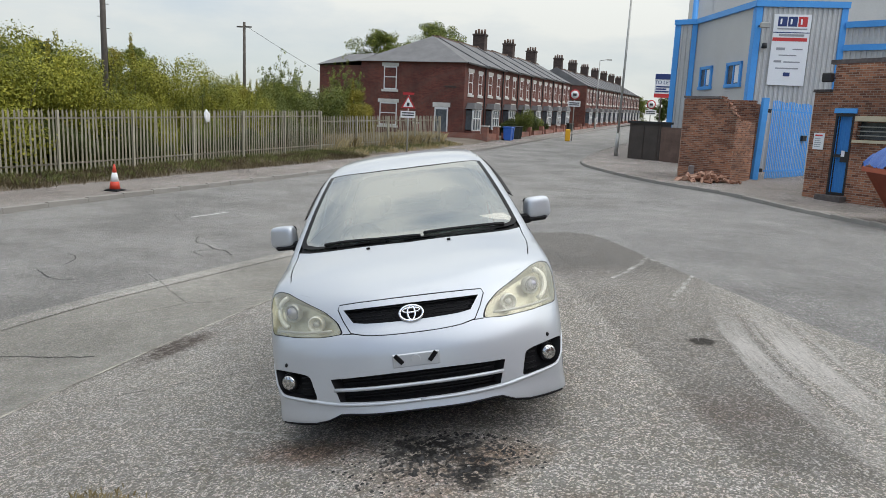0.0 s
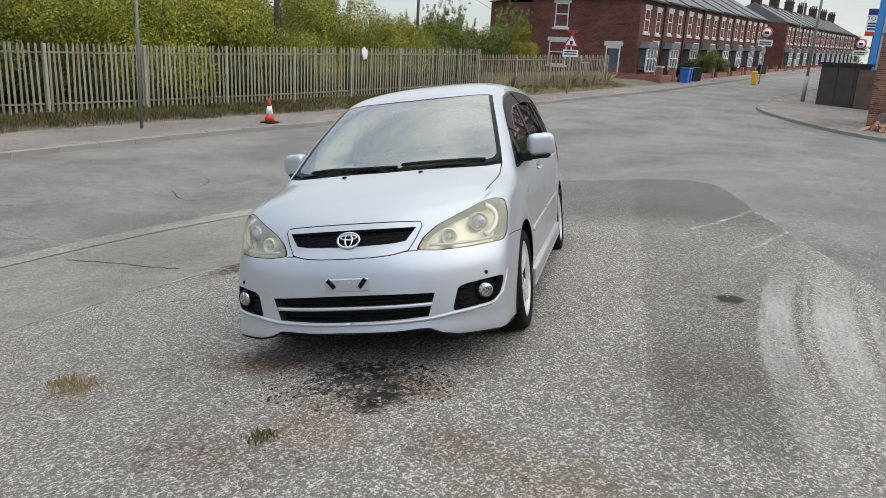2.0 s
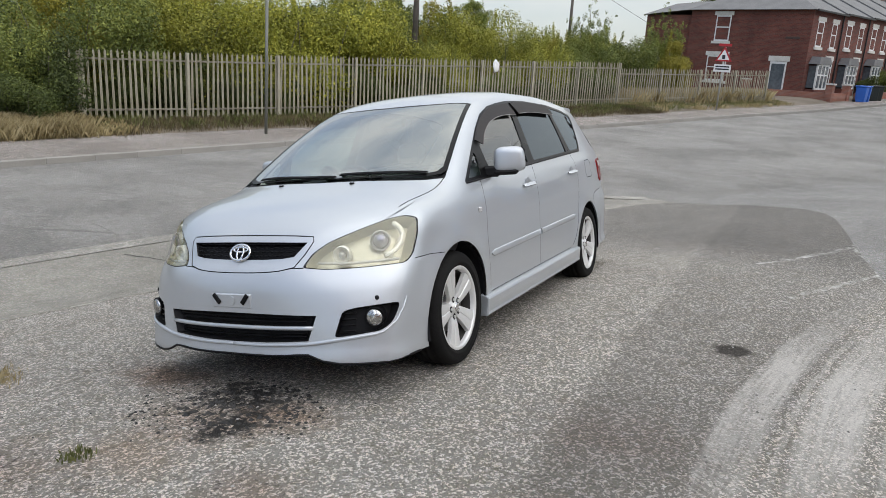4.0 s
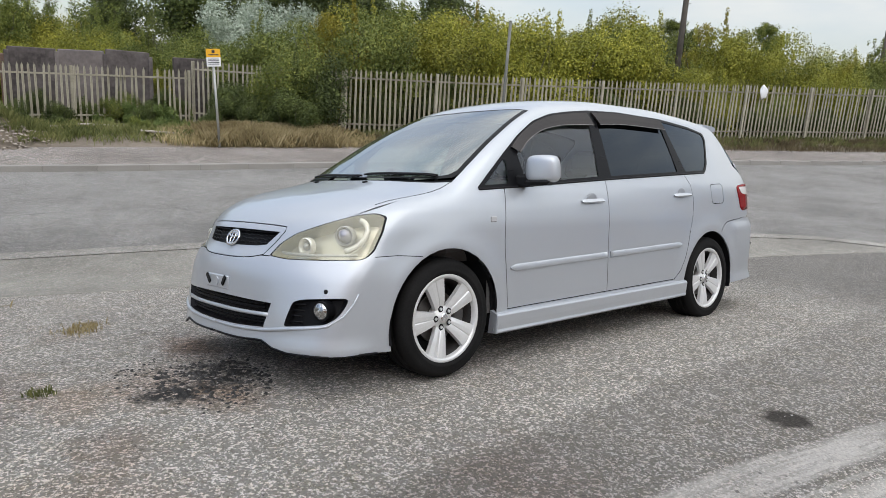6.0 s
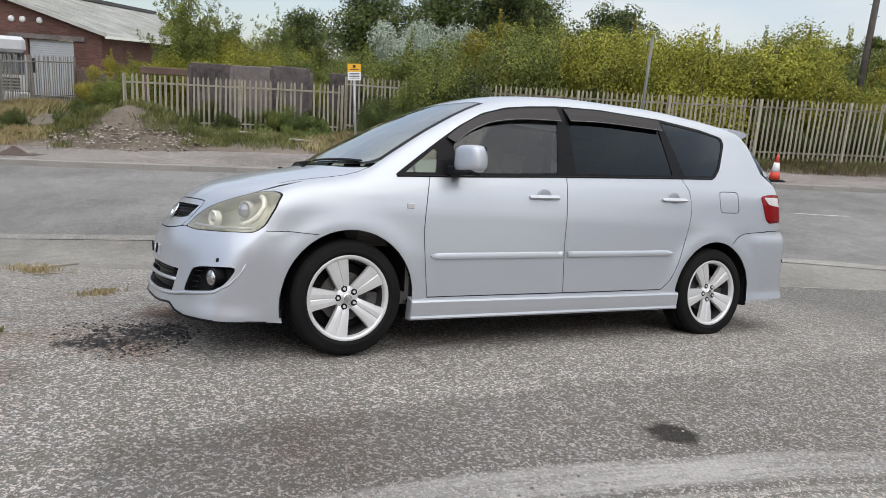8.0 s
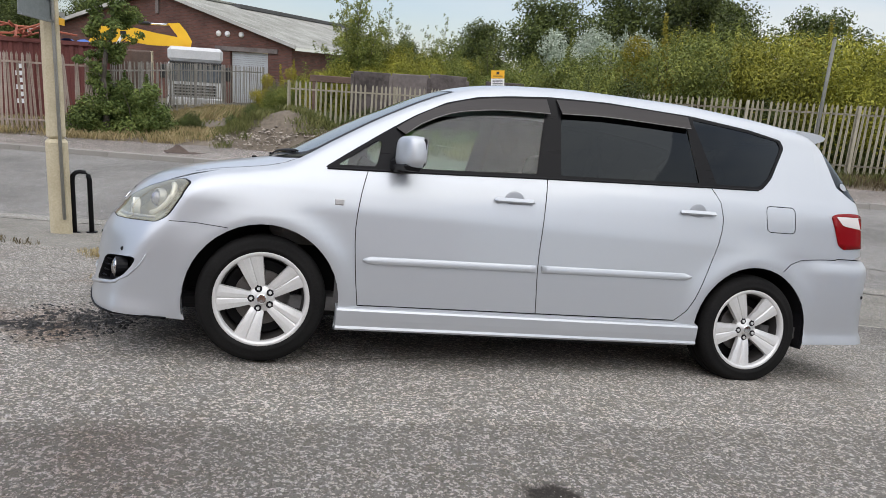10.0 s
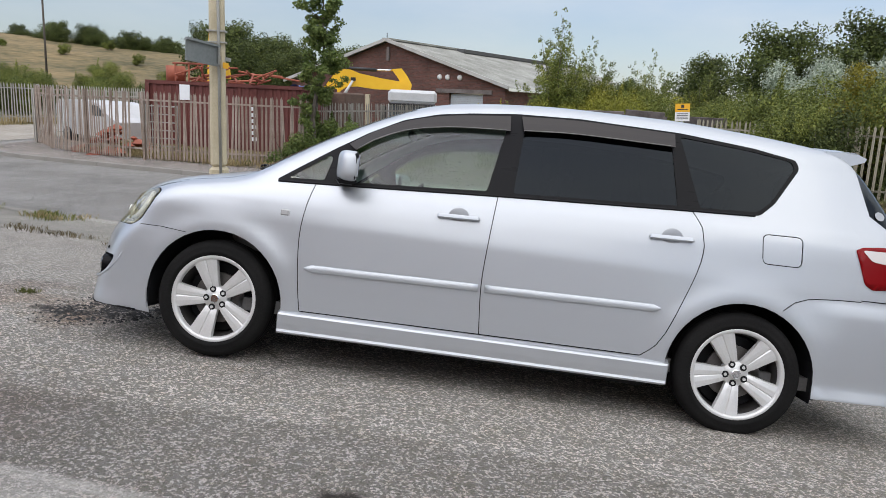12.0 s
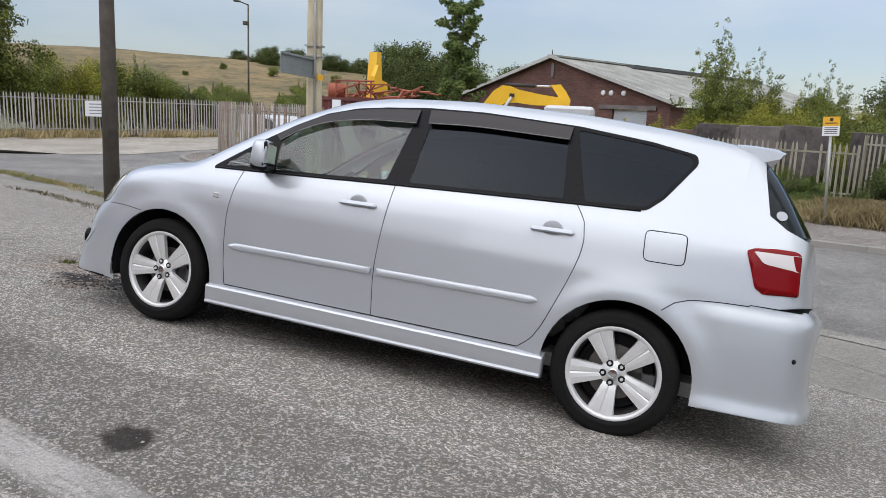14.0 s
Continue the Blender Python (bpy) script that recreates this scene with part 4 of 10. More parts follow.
CAR_AXES = Matrix(((0.9619, -0.2120, -0.1727, -1.0781), (0.2209, 0.9747, 0.0339, 5.8537), (0.1611, -0.0708, 0.9844, -0.4744), (0, 0, 0, 1)))
car = empty("estate_car", CAR_AXES)
tagged(car, "silver family estate car with yellowed headlamps, parked on the tarmac", "car")

# outline of the flank in (s, z), the upper edge being shared with bonnet, windscreen and roof
def top_edge(xy):
    """Places on the body above (x, y)."""
    q = np.atleast_2d(np.asarray(xy, float))
    return solve_ray(np.stack([q[:, 0], q[:, 1], 0 * q[:, 0] + 0.5], 1), np.tile((0, 0, 1.0), (len(q), 1)))


NOSE_EDGE = belt(from_front(curve([(0, 0.832), (0.2, 0.836), (0.4, 0.845), (0.55, 0.856), (0.64, 0.874), (0.7, 0.893)], 0.05)))
FENDER_EDGE = top_edge(curve([(0.7, NOSE_EDGE[-1][1]), (0.722, -1.7), (0.742, -1.5), (0.735, -1.28)], 0.06))[1:]
PILLAR_EDGE = top_edge(curve([(0.735, -1.28), (0.705, -1.12), (0.655, -0.88), (0.605, -0.64), (0.57, -0.46)], 0.06))[1:]
ROOF_EDGE = top_edge(curve([(0.57, -0.46), (0.556, -0.25), (0.55, 0.1), (0.548, 0.9), (0.535, 1.5), (0.51, 1.83)], 0.08))[1:]
TAIL_EDGE = top_edge(curve([(0.51, 1.83), (0.3, 1.88), (0.0, 1.9)], 0.06))[1:]
upper = np.vstack([NOSE_EDGE, FENDER_EDGE, PILLAR_EDGE, ROOF_EDGE, TAIL_EDGE])
upper_sz = np.stack([belt_s(upper), upper[:, 2]], 1)


def arch(hub, r, lo, n=26):
    """An arch over a wheel in (y, z), from its front foot to its rear foot."""
    a0 = math.asin(max(-1, min(1, (lo - 0.315) / r)))
    a = np.linspace(math.pi - a0, a0, n)
    return np.stack([hub + r * np.cos(a), 0.315 + r * np.sin(a)], 1)


bottom_front = from_front(curve([(0, 0.248), (0.25, 0.248), (0.43, 0.255), (0.5, 0.225), (0.58, 0.208), (0.7, 0.204), (0.77, 0.202)], 0.05))
foot1 = from_side(np.array([(-1.95, 0.198), (-1.86, 0.195), (-1.775, 0.19)]))
arch1 = from_side(arch(-1.412, 0.383, 0.2)[1:])
sill_line = from_side(curve([(-1.0, 0.235), (0, 0.235), (1.0, 0.245)], 0.2))
arch2 = from_side(arch(1.412, 0.378, 0.23)[1:-1])
foot2 = from_side(np.array([(1.79, 0.25), (1.95, 0.256)]))
bottom_rear = np.array([(s, z) for s, z in zip(np.linspace(foot2[-1][0] + 0.15, ARC * 2 + STRAIGHT, 12), np.linspace(0.262, 0.29, 12))])
lower_sz = np.vstack([bottom_front, foot1, arch1, sill_line, arch2, foot2, bottom_rear])
flank_outline = np.vstack([lower_sz, upper_sz[::-1]])

cut_front = curve([(-0.93, 1.018), (-0.957, 0.9), (-0.974, 0.72), (-0.956, 0.5), (-0.93, 0.318)], 0.06)
cut_mid = curve([(0.06, 1.085), (0.043, 0.84), (0.034, 0.6), (0.055, 0.333)], 0.06)
cut_rear = curve([(1.075, 1.136), (1.135, 1.05), (1.152, 0.96), (1.13, 0.81), (1.014, 0.48), (0.95, 0.385), (0.905, 0.347)], 0.05)
cut_sill = curve([(-0.93, 0.318), (0.055, 0.333), (0.905, 0.347)], 0.15)
belt_line = curve([(-1.14, 1.013), (-0.65, 1.04), (0.05, 1.083), (1.07, 1.138), (1.4, 1.154)], 0.15)
DLO = round_poly([(-1.155, 1.012), (-0.65, 1.037), (0.05, 1.081), (1.07, 1.136), (1.425, 1.153), (1.5, 1.225), (1.632, 1.43), (1.615, 1.478), (1.385, 1.516), (0.99, 1.552), (0.45, 1.566), (0.1, 1.552), (-0.15, 1.524), (-0.33, 1.495), (-0.515, 1.438), (-0.69, 1.343), (-0.86, 1.228), (-1.03, 1.105)], 0.02)
front_glass = round_poly([(-0.725, 1.052), (-0.752, 1.222), (-0.66, 1.305), (-0.55, 1.382), (-0.32, 1.467), (-0.12, 1.498), (0.052, 1.515), (0.055, 1.45), (-0.004, 1.098), (-0.36, 1.074)], 0.012)
corner_glass = round_poly([(-1.085, 1.033), (-0.885, 1.185), (-0.865, 1.17), (-0.89, 1.043)], 0.012)
rear_glass = round_poly([(0.138, 1.104), (0.158, 1.515), (0.45, 1.535), (0.935, 1.528), (0.955, 1.46), (1.0, 1.15)], 0.012)
quarter_glass = round_poly([(0.995, 1.53), (1.38, 1.498), (1.59, 1.468), (1.606, 1.43), (1.48, 1.232), (1.41, 1.17), (1.115, 1.154)], 0.02)
lamp_poly = round_poly(np.array([(0.385, 0.672), (0.414, 0.73), (0.48, 0.782), (0.61, 0.838), (0.7, 0.874), (0.76, 0.884), (0.81, 0.868), (0.826, 0.8), (0.822, 0.7), (0.81, 0.664), (0.65, 0.66), (0.5, 0.66)]), 0.02)
fog_poly = round_poly([(0.555, 0.334), (0.572, 0.4), (0.588, 0.458), (0.64, 0.472), (0.81, 0.482), (0.805, 0.44), (0.79, 0.385), (0.755, 0.356), (0.66, 0.345)], 0.02)
grille_hole = [(0.0, 0.706), (0.1, 0.708), (0.318, 0.72), (0.37, 0.786), (0.2, 0.79), (0.0, 0.792)]
intake_hole = [(0.0, 0.308), (0.2, 0.31), (0.43, 0.32), (0.47, 0.442), (0.2, 0.452), (0.0, 0.454)]
nose_cut = [(0.0, 0.648), (0.15, 0.65), (0.26, 0.657), (0.32, 0.668), (0.385, 0.668)]
grille_edge = [(0.26, 0.657), (0.335, 0.672), (0.4, 0.79), (0.39, 0.812), (0.3, 0.818), (0.15, 0.822), (0.0, 0.823)]
fuel_flap = round_poly([(1.443, 1.06), (1.645, 1.066), (1.652, 0.912), (1.455, 0.908)], 0.03)
tail_lamp = round_poly([(1.925, 1.04), (1.975, 1.056), (2.1, 1.068), (2.2, 1.07), (2.24, 1.06), (2.235, 0.86), (2.15, 0.855), (2.04, 0.845), (1.99, 0.87)], 0.015)


bumper_poly = np.vstack([from_front(curve(nose_cut, 0.06)), from_front(np.array([(0.5, 0.656), (0.65, 0.656), (0.8, 0.66)])), from_side(np.array([(-1.86, 0.676), (-1.72, 0.676), (-1.6, 0.66)])), [(ARC - 0.02, 0.4), (ARC - 0.02, 0.05), (-0.05, 0.05), (-0.05, 0.648)]])
door_f = np.vstack([from_side(cut_front), from_side(cut_sill[cut_sill[:, 0] < 0.05][1:]), from_side(cut_mid[::-1])])
door_r = np.vstack([from_side(cut_mid), from_side(cut_sill[cut_sill[:, 0] > 0.06]), from_side(cut_rear[::-1])])
S_END = 2 * ARC + STRAIGHT
rear_cut = np.vstack([from_side(curve([(1.585, 0.682), (1.64, 0.73), (1.706, 0.756), (1.85, 0.772), (1.98, 0.778)], 0.04)), [(S_END - 0.75, 0.785), (S_END - 0.3, 0.8), (S_END, 0.8)]])
rear_bumper_poly = np.vstack([rear_cut, [(S_END + 0.05, 0.8), (S_END + 0.05, 0.05), (from_side([(1.6, 0.5)])[0][0], 0.05)]])
tailgate_poly = np.array([(S_END - 0.78, 0.79), (S_END - 0.74, 1.1), (S_END - 0.78, 1.2), (S_END - 0.66, 1.5), (S_END - 0.55, 1.75), (S_END + 0.05, 1.75), (S_END + 0.05, 0.79)])
rear_screen = np.array([(S_END - 0.64, 1.165), (S_END - 0.675, 1.225), (S_END - 0.62, 1.45), (S_END - 0.52, 1.505), (S_END + 0.05, 1.53), (S_END + 0.05, 1.14), (S_END - 0.6, 1.14)])
GAP = 0.0048
flank_regions = [
    ("front_bumper", bumper_poly), ("front_door", door_f), ("rear_door", door_r), ("rear_bumper", rear_bumper_poly), ("tailgate", tailgate_poly),
    ("rear_window", rear_screen),
    ("bonnet_lip", np.vstack([from_front(curve(nose_cut, 0.06)), from_front(lamp_poly[:14]), [(ARC * 0.62, 0.95), (-0.05, 0.95), (-0.05, 0.648)]])),
    ("shut_line", from_side(ribbon(cut_front, GAP))), ("shut_line", from_side(ribbon(cut_mid, GAP))), ("shut_line", from_side(ribbon(cut_rear, GAP))),
    ("shut_line", from_side(ribbon(cut_sill, GAP * 1.4))), ("shut_line", ribbon(rear_cut, GAP)), ("shut_line", ribbon(from_front(curve(nose_cut, 0.05)), GAP)),
    ("shut_line", ribbon(from_side(np.array([(-1.88, 0.674), (-1.75, 0.676), (-1.6, 0.664)])), GAP * 0.8)),
    ("shut_line", ribbon(from_front(curve(grille_edge, 0.05)), 0.005)),
    ("shut_line", ribbon(from_side(np.vstack([fuel_flap, fuel_flap[:1]])), 0.005)),
    ("window_frame", from_side(DLO)), ("front_glass", from_side(front_glass)), ("corner_glass", from_side(corner_glass)), ("rear_glass", from_side(rear_glass)), ("quarter_glass", from_side(quarter_glass)),
    ("lamp_seal", from_front(np.array([(0.69, 0.76)]) + (lamp_poly - np.array([(0.69, 0.76)])) * 1.035)), ("headlamp", from_front(lamp_poly)),
    ("fog_recess", from_front(fog_poly)), ("grille", from_front(curve(grille_hole[:4], 0.06).tolist() + curve(grille_hole[3:], 0.06)[1:].tolist())), ("intake", from_front(curve(intake_hole[:3], 0.08).tolist() + curve(intake_hole[3:], 0.08).tolist())),
    ("tail_lamp", np.stack([np.interp(tail_lamp[:, 0], (1.92, 2.24), (belt_s(solve_ray([(0, 1.92, 1.0)], [(1.0, 0, 0)]))[0], S_END - 0.62)), tail_lamp[:, 1]], 1)),
]
flank = panel_mesh(flank_outline, flank_regions, belt, 0.034)

for sd in (1, -1):
    skin("wing_and_frame", flank["body"], M_paint, car, sd, label="silver wing, sill, pillars and rear quarter")
    skin("front_door", flank["front_door"], M_paint, car, sd)
    skin("rear_door", flank["rear_door"], M_paint, car, sd)
    for piece in pieces_of(flank["shut_line"]):
        skin("shut_line", piece, M_gap, car, sd, push=-0.006, label="dark gap round a panel")
    skin("window_frame", flank["window_frame"], M_gloss_black, car, sd, label="black window frame", push=0.002)
    skin("front_window", flank["front_glass"], M_glass, car, sd, push=-0.004, label="clear side window")
    skin("corner_window", flank["corner_glass"], M_glass, car, sd, push=-0.004, label="small clear corner window")
    skin("rear_window_pane", flank["rear_glass"], M_tint, car, sd, push=-0.004, label="dark tinted side window")
    skin("quarter_window", flank["quarter_glass"], M_tint, car, sd, push=-0.002, label="dark tinted quarter window")
    lamp = skin("headlamp", flank["headlamp"], M_lens, car, sd, push=0.004, label="yellowed plastic headlamp")
    bowl("lamp_bowl", flank["headlamp"], 0.075, M_reflector, lamp, sd)
    skin("lamp_seal", flank["lamp_seal"], M_gap, car, sd, push=-0.002)
    fog = bowl("fog_lamp_recess", flank["fog_recess"], 0.05, M_black, car, sd, label="black fog lamp recess")
    tail = skin("tail_lamp", flank["tail_lamp"], M_red, car, sd, push=0.006, thick=0.012, label="red and clear tail lamp")
skin("front_bumper", flank["front_bumper"], M_paint, car, both=True)
skin("bonnet_front", flank["bonnet_lip"], M_paint, car, both=True, label="silver bonnet front round the grille")
skin("rear_bumper", flank["rear_bumper"], M_paint, car, both=True)
skin("tailgate", flank["tailgate"], M_paint, car, both=True)
skin("rear_screen", flank["rear_window"], M_tint, car, both=True, label="dark tinted rear screen")
grille = bowl("grille", flank["grille"], 0.035, M_black, car, both=True, label="black mesh grille")
intake = bowl("lower_intake", flank["intake"], 0.05, M_black, car, both=True, label="black lower air intake")


# ---- bonnet, windscreen, roof ----
def top_solve(q):
    return solve_ray(np.stack([q[:, 0], q[:, 1], 0 * q[:, 0] + 0.5], 1), np.tile((0, 0, 1.0), (len(q), 1)))


cowl = curve([(0.0, -1.44), (0.3, -1.412), (0.5, -1.37), (0.64, -1.31), (0.705, -1.255)], 0.06)
hood_rear = curve([(0.0, -1.49), (0.3, -1.462), (0.5, -1.42), (0.65, -1.35), (0.735, -1.28)], 0.06)
header = curve([(0.0, -0.585), (0.3, -0.555), (0.57, -0.46)], 0.06)
xy = lambda p: np.asarray(p)[:, :2]
hood_out = np.vstack([xy(NOSE_EDGE), xy(FENDER_EDGE), hood_rear[::-1][1:]])
hood_line = np.vstack([xy(FENDER_EDGE)])
hood = panel_mesh(hood_out, [("shut_line", ribbon(hood_line - (0.006, 0), 0.006))], top_solve, 0.04)
skin("bonnet", hood["body"], M_paint, car, both=True)
for sd in (1, -1):
    skin("bonnet_gap", hood["shut_line"], M_gap, car, sd, push=-0.005)
cowl_out = np.vstack([hood_rear, xy(PILLAR_EDGE[:1]), cowl[::-1]])
cowl_p = panel_mesh(cowl_out, [], top_solve, 0.05)
skin("cowl", cowl_p["body"], M_black, car, both=True, push=-0.012, label="black cowl panel below the windscreen")
screen_out = np.vstack([cowl, xy(PILLAR_EDGE), header[::-1][1:]])
inner = np.array([(0.0, -1.0)]) + (screen_out - np.array([(0.0, -1.0)])) * (0.955, 0.965)
inner[:, 0] = np.where(screen_out[:, 0] < 1e-6, -0.01, inner[:, 0])
screen = panel_mesh(screen_out, [("screen", inner)], top_solve, 0.05)
skin("screen_surround", screen["body"], M_gloss_black, car, both=True, push=0.001, label="black windscreen edge band")
skin("windscreen", screen["screen"], M_screen, car, both=True, label="windscreen reflecting pale sky")
roof_out = np.vstack([header, xy(ROOF_EDGE), xy(TAIL_EDGE)])
roof = panel_mesh(roof_out, [], top_solve, 0.06)
skin("roof", roof["body"], M_paint, car, both=True)


# ---- wheels ----
def lathe(profile_rx, n=48):
    """A ring surface round the x axis from (r, x) points."""
    v, f = [], []
    k = len(profile_rx)
    for i in range(n):
        a = 2 * math.pi * i / n
        for r, x in profile_rx:
            v.append((x, r * math.cos(a), r * math.sin(a)))
    for i in range(n):
        j = (i + 1) % n
        for m in range(k - 1):
            f.append((i * k + m, i * k + m + 1, j * k + m + 1, j * k + m))
    return v, f


def wheel(place, side):
    """An alloy wheel with five broad split spokes and a worn tyre; x points outwards."""
    w = new("wheel")
    w.parent = car
    w.matrix_local = Matrix.Translation(place) @ Matrix.Rotation(radians(92 if place[1] < 0 else 100), 4, "X") @ Matrix.Diagonal((side, 1, 1, 1))
    tv, tf = lathe([(0.236, -0.1), (0.262, -0.112), (0.29, -0.11), (0.312, -0.096), (0.322, -0.074), (0.3245, -0.045), (0.318, -0.043), (0.318, -0.036), (0.3245, -0.034), (0.325, -0.004), (0.318, -0.002), (0.318, 0.004), (0.325, 0.006), (0.3245, 0.034), (0.318, 0.036), (0.318, 0.043), (0.3245, 0.045), (0.322, 0.07), (0.316, 0.088), (0.306, 0.101), (0.296, 0.108), (0.284, 0.1095), (0.264, 0.111), (0.26, 0.113), (0.25, 0.109), (0.238, 0.099)], 64)
    link("tyre", tv, tf, M_rubber, w, smooth=True, label="black rubber tyre")
    kv, kf = lathe([(0.2, -0.1), (0.2, 0.0), (0.205, 0.05), (0.212, 0.072)], 48)
    link("rim_barrel", kv, kf, M_barrel, w, smooth=True, label="dark inner barrel of the wheel")
    rv, rf = lathe([(0.212, 0.072), (0.215, 0.085), (0.218, 0.094), (0.224, 0.099), (0.236, 0.101), (0.241, 0.098), (0.238, 0.092)], 64)
    link("rim", rv, rf, M_alloy, w, smooth=True)
    dv, df = lathe([(0.02, 0.015), (0.14, 0.015), (0.14, -0.005), (0.02, -0.005)], 32)
    link("brake_disc", dv, df, M_disc, w)
    bv, bf = lathe([(0.001, -0.02), (0.19, -0.02), (0.2, -0.06)], 32)
    link("backing", bv, bf, M_black, w)
    # one spoke: two raised blades with a shallow groove, flaring towards the rim
    bm = bmesh.new()
    rows = []
    for r, half, x in ((0.05, 0.034, 0.068), (0.085, 0.042, 0.078), (0.13, 0.052, 0.085), (0.18, 0.063, 0.09), (0.222, 0.075, 0.094)):
        row = []
        for u, dx in ((-1.0, -0.026), (-0.93, -0.003), (-0.45, 0.0), (-0.1, -0.0015), (0.0, -0.006), (0.1, -0.0015), (0.45, 0.0), (0.93, -0.003), (1.0, -0.026)):
            row.append(bm.verts.new((x + dx, u * half, r)))
        rows.append(row)
    for a, b in zip(rows[:-1], rows[1:]):
        for i in range(len(a) - 1):
            bm.faces.new((a[i], a[i + 1], b[i + 1], b[i]))
    first = part("spoke", bm, M_alloy, w)
    for k in range(1, 5):
        share("spoke", first, w, Matrix.Rotation(k * 2 * math.pi / 5, 4, "X"))
    hv, hf = lathe([(0.001, 0.082), (0.026, 0.081), (0.03, 0.077), (0.031, 0.07), (0.06, 0.07), (0.068, 0.062), (0.068, 0.02)], 32)
    link("hub", hv, hf, M_alloy, w, smooth=True)
    cv, cf = lathe([(0.001, 0.0865), (0.02, 0.0862), (0.024, 0.083)], 24)
    link("hub_cap", cv, cf, M_chrome, w)
    bm = bmesh.new()
    add_tube(bm, (0.055, 0, 0.052), (0.0775, 0, 0.052), 0.0105, 0.0085, 6)
    nut = part("wheel_nut", bm, M_alloy, w)
    # flat dark disc on the hub face, for the shade in a nut's well
    bm = bmesh.new()
    res = bmesh.ops.create_circle(bm, cap_ends=True, segments=16, radius=0.0185)
    bmesh.ops.transform(bm, matrix=Matrix.Translation((0.0715, 0, 0.052)) @ Matrix.Rotation(math.pi / 2, 4, "Y"), verts=res["verts"])
    well = part("nut_well_shade", bm, M_gap, w)
    for k in range(1, 5):
        turn = Matrix.Rotation(k * 2 * math.pi / 5, 4, "X")
        share("wheel_nut", nut, w, turn)
        share("nut_well_shade", well, w, turn)
    return w


for y in (-1.412, 1.412):
    for sd in (1, -1):
        wheel((0.745 * sd, y, 0.319), sd)
        # dark liner in the wheel arch
        a = np.linspace(-0.25, math.pi + 0.25, 24)
        v = [(sd * x, y + r * math.cos(t), 0.315 + r * math.sin(t)) for t in a for r, x in ((0.384, 0.845), (0.405, 0.8), (0.405, 0.5))]
        f = [(i * 3 + k, i * 3 + k + 1, i * 3 + 4 + k, i * 3 + 3 + k) for i in range(23) for k in range(2)]
        f.append(tuple(i * 3 + 2 for i in range(24)))
        link("arch_liner", v, f, M_gap, car)
        for d in (-0.4, 0.4):
            box_part("mudguard", (min(0.45 * sd, 0.8 * sd), y + d - 0.012, 0.235), (max(0.45 * sd, 0.8 * sd), y + d + 0.012, 0.5), M_gap, car)

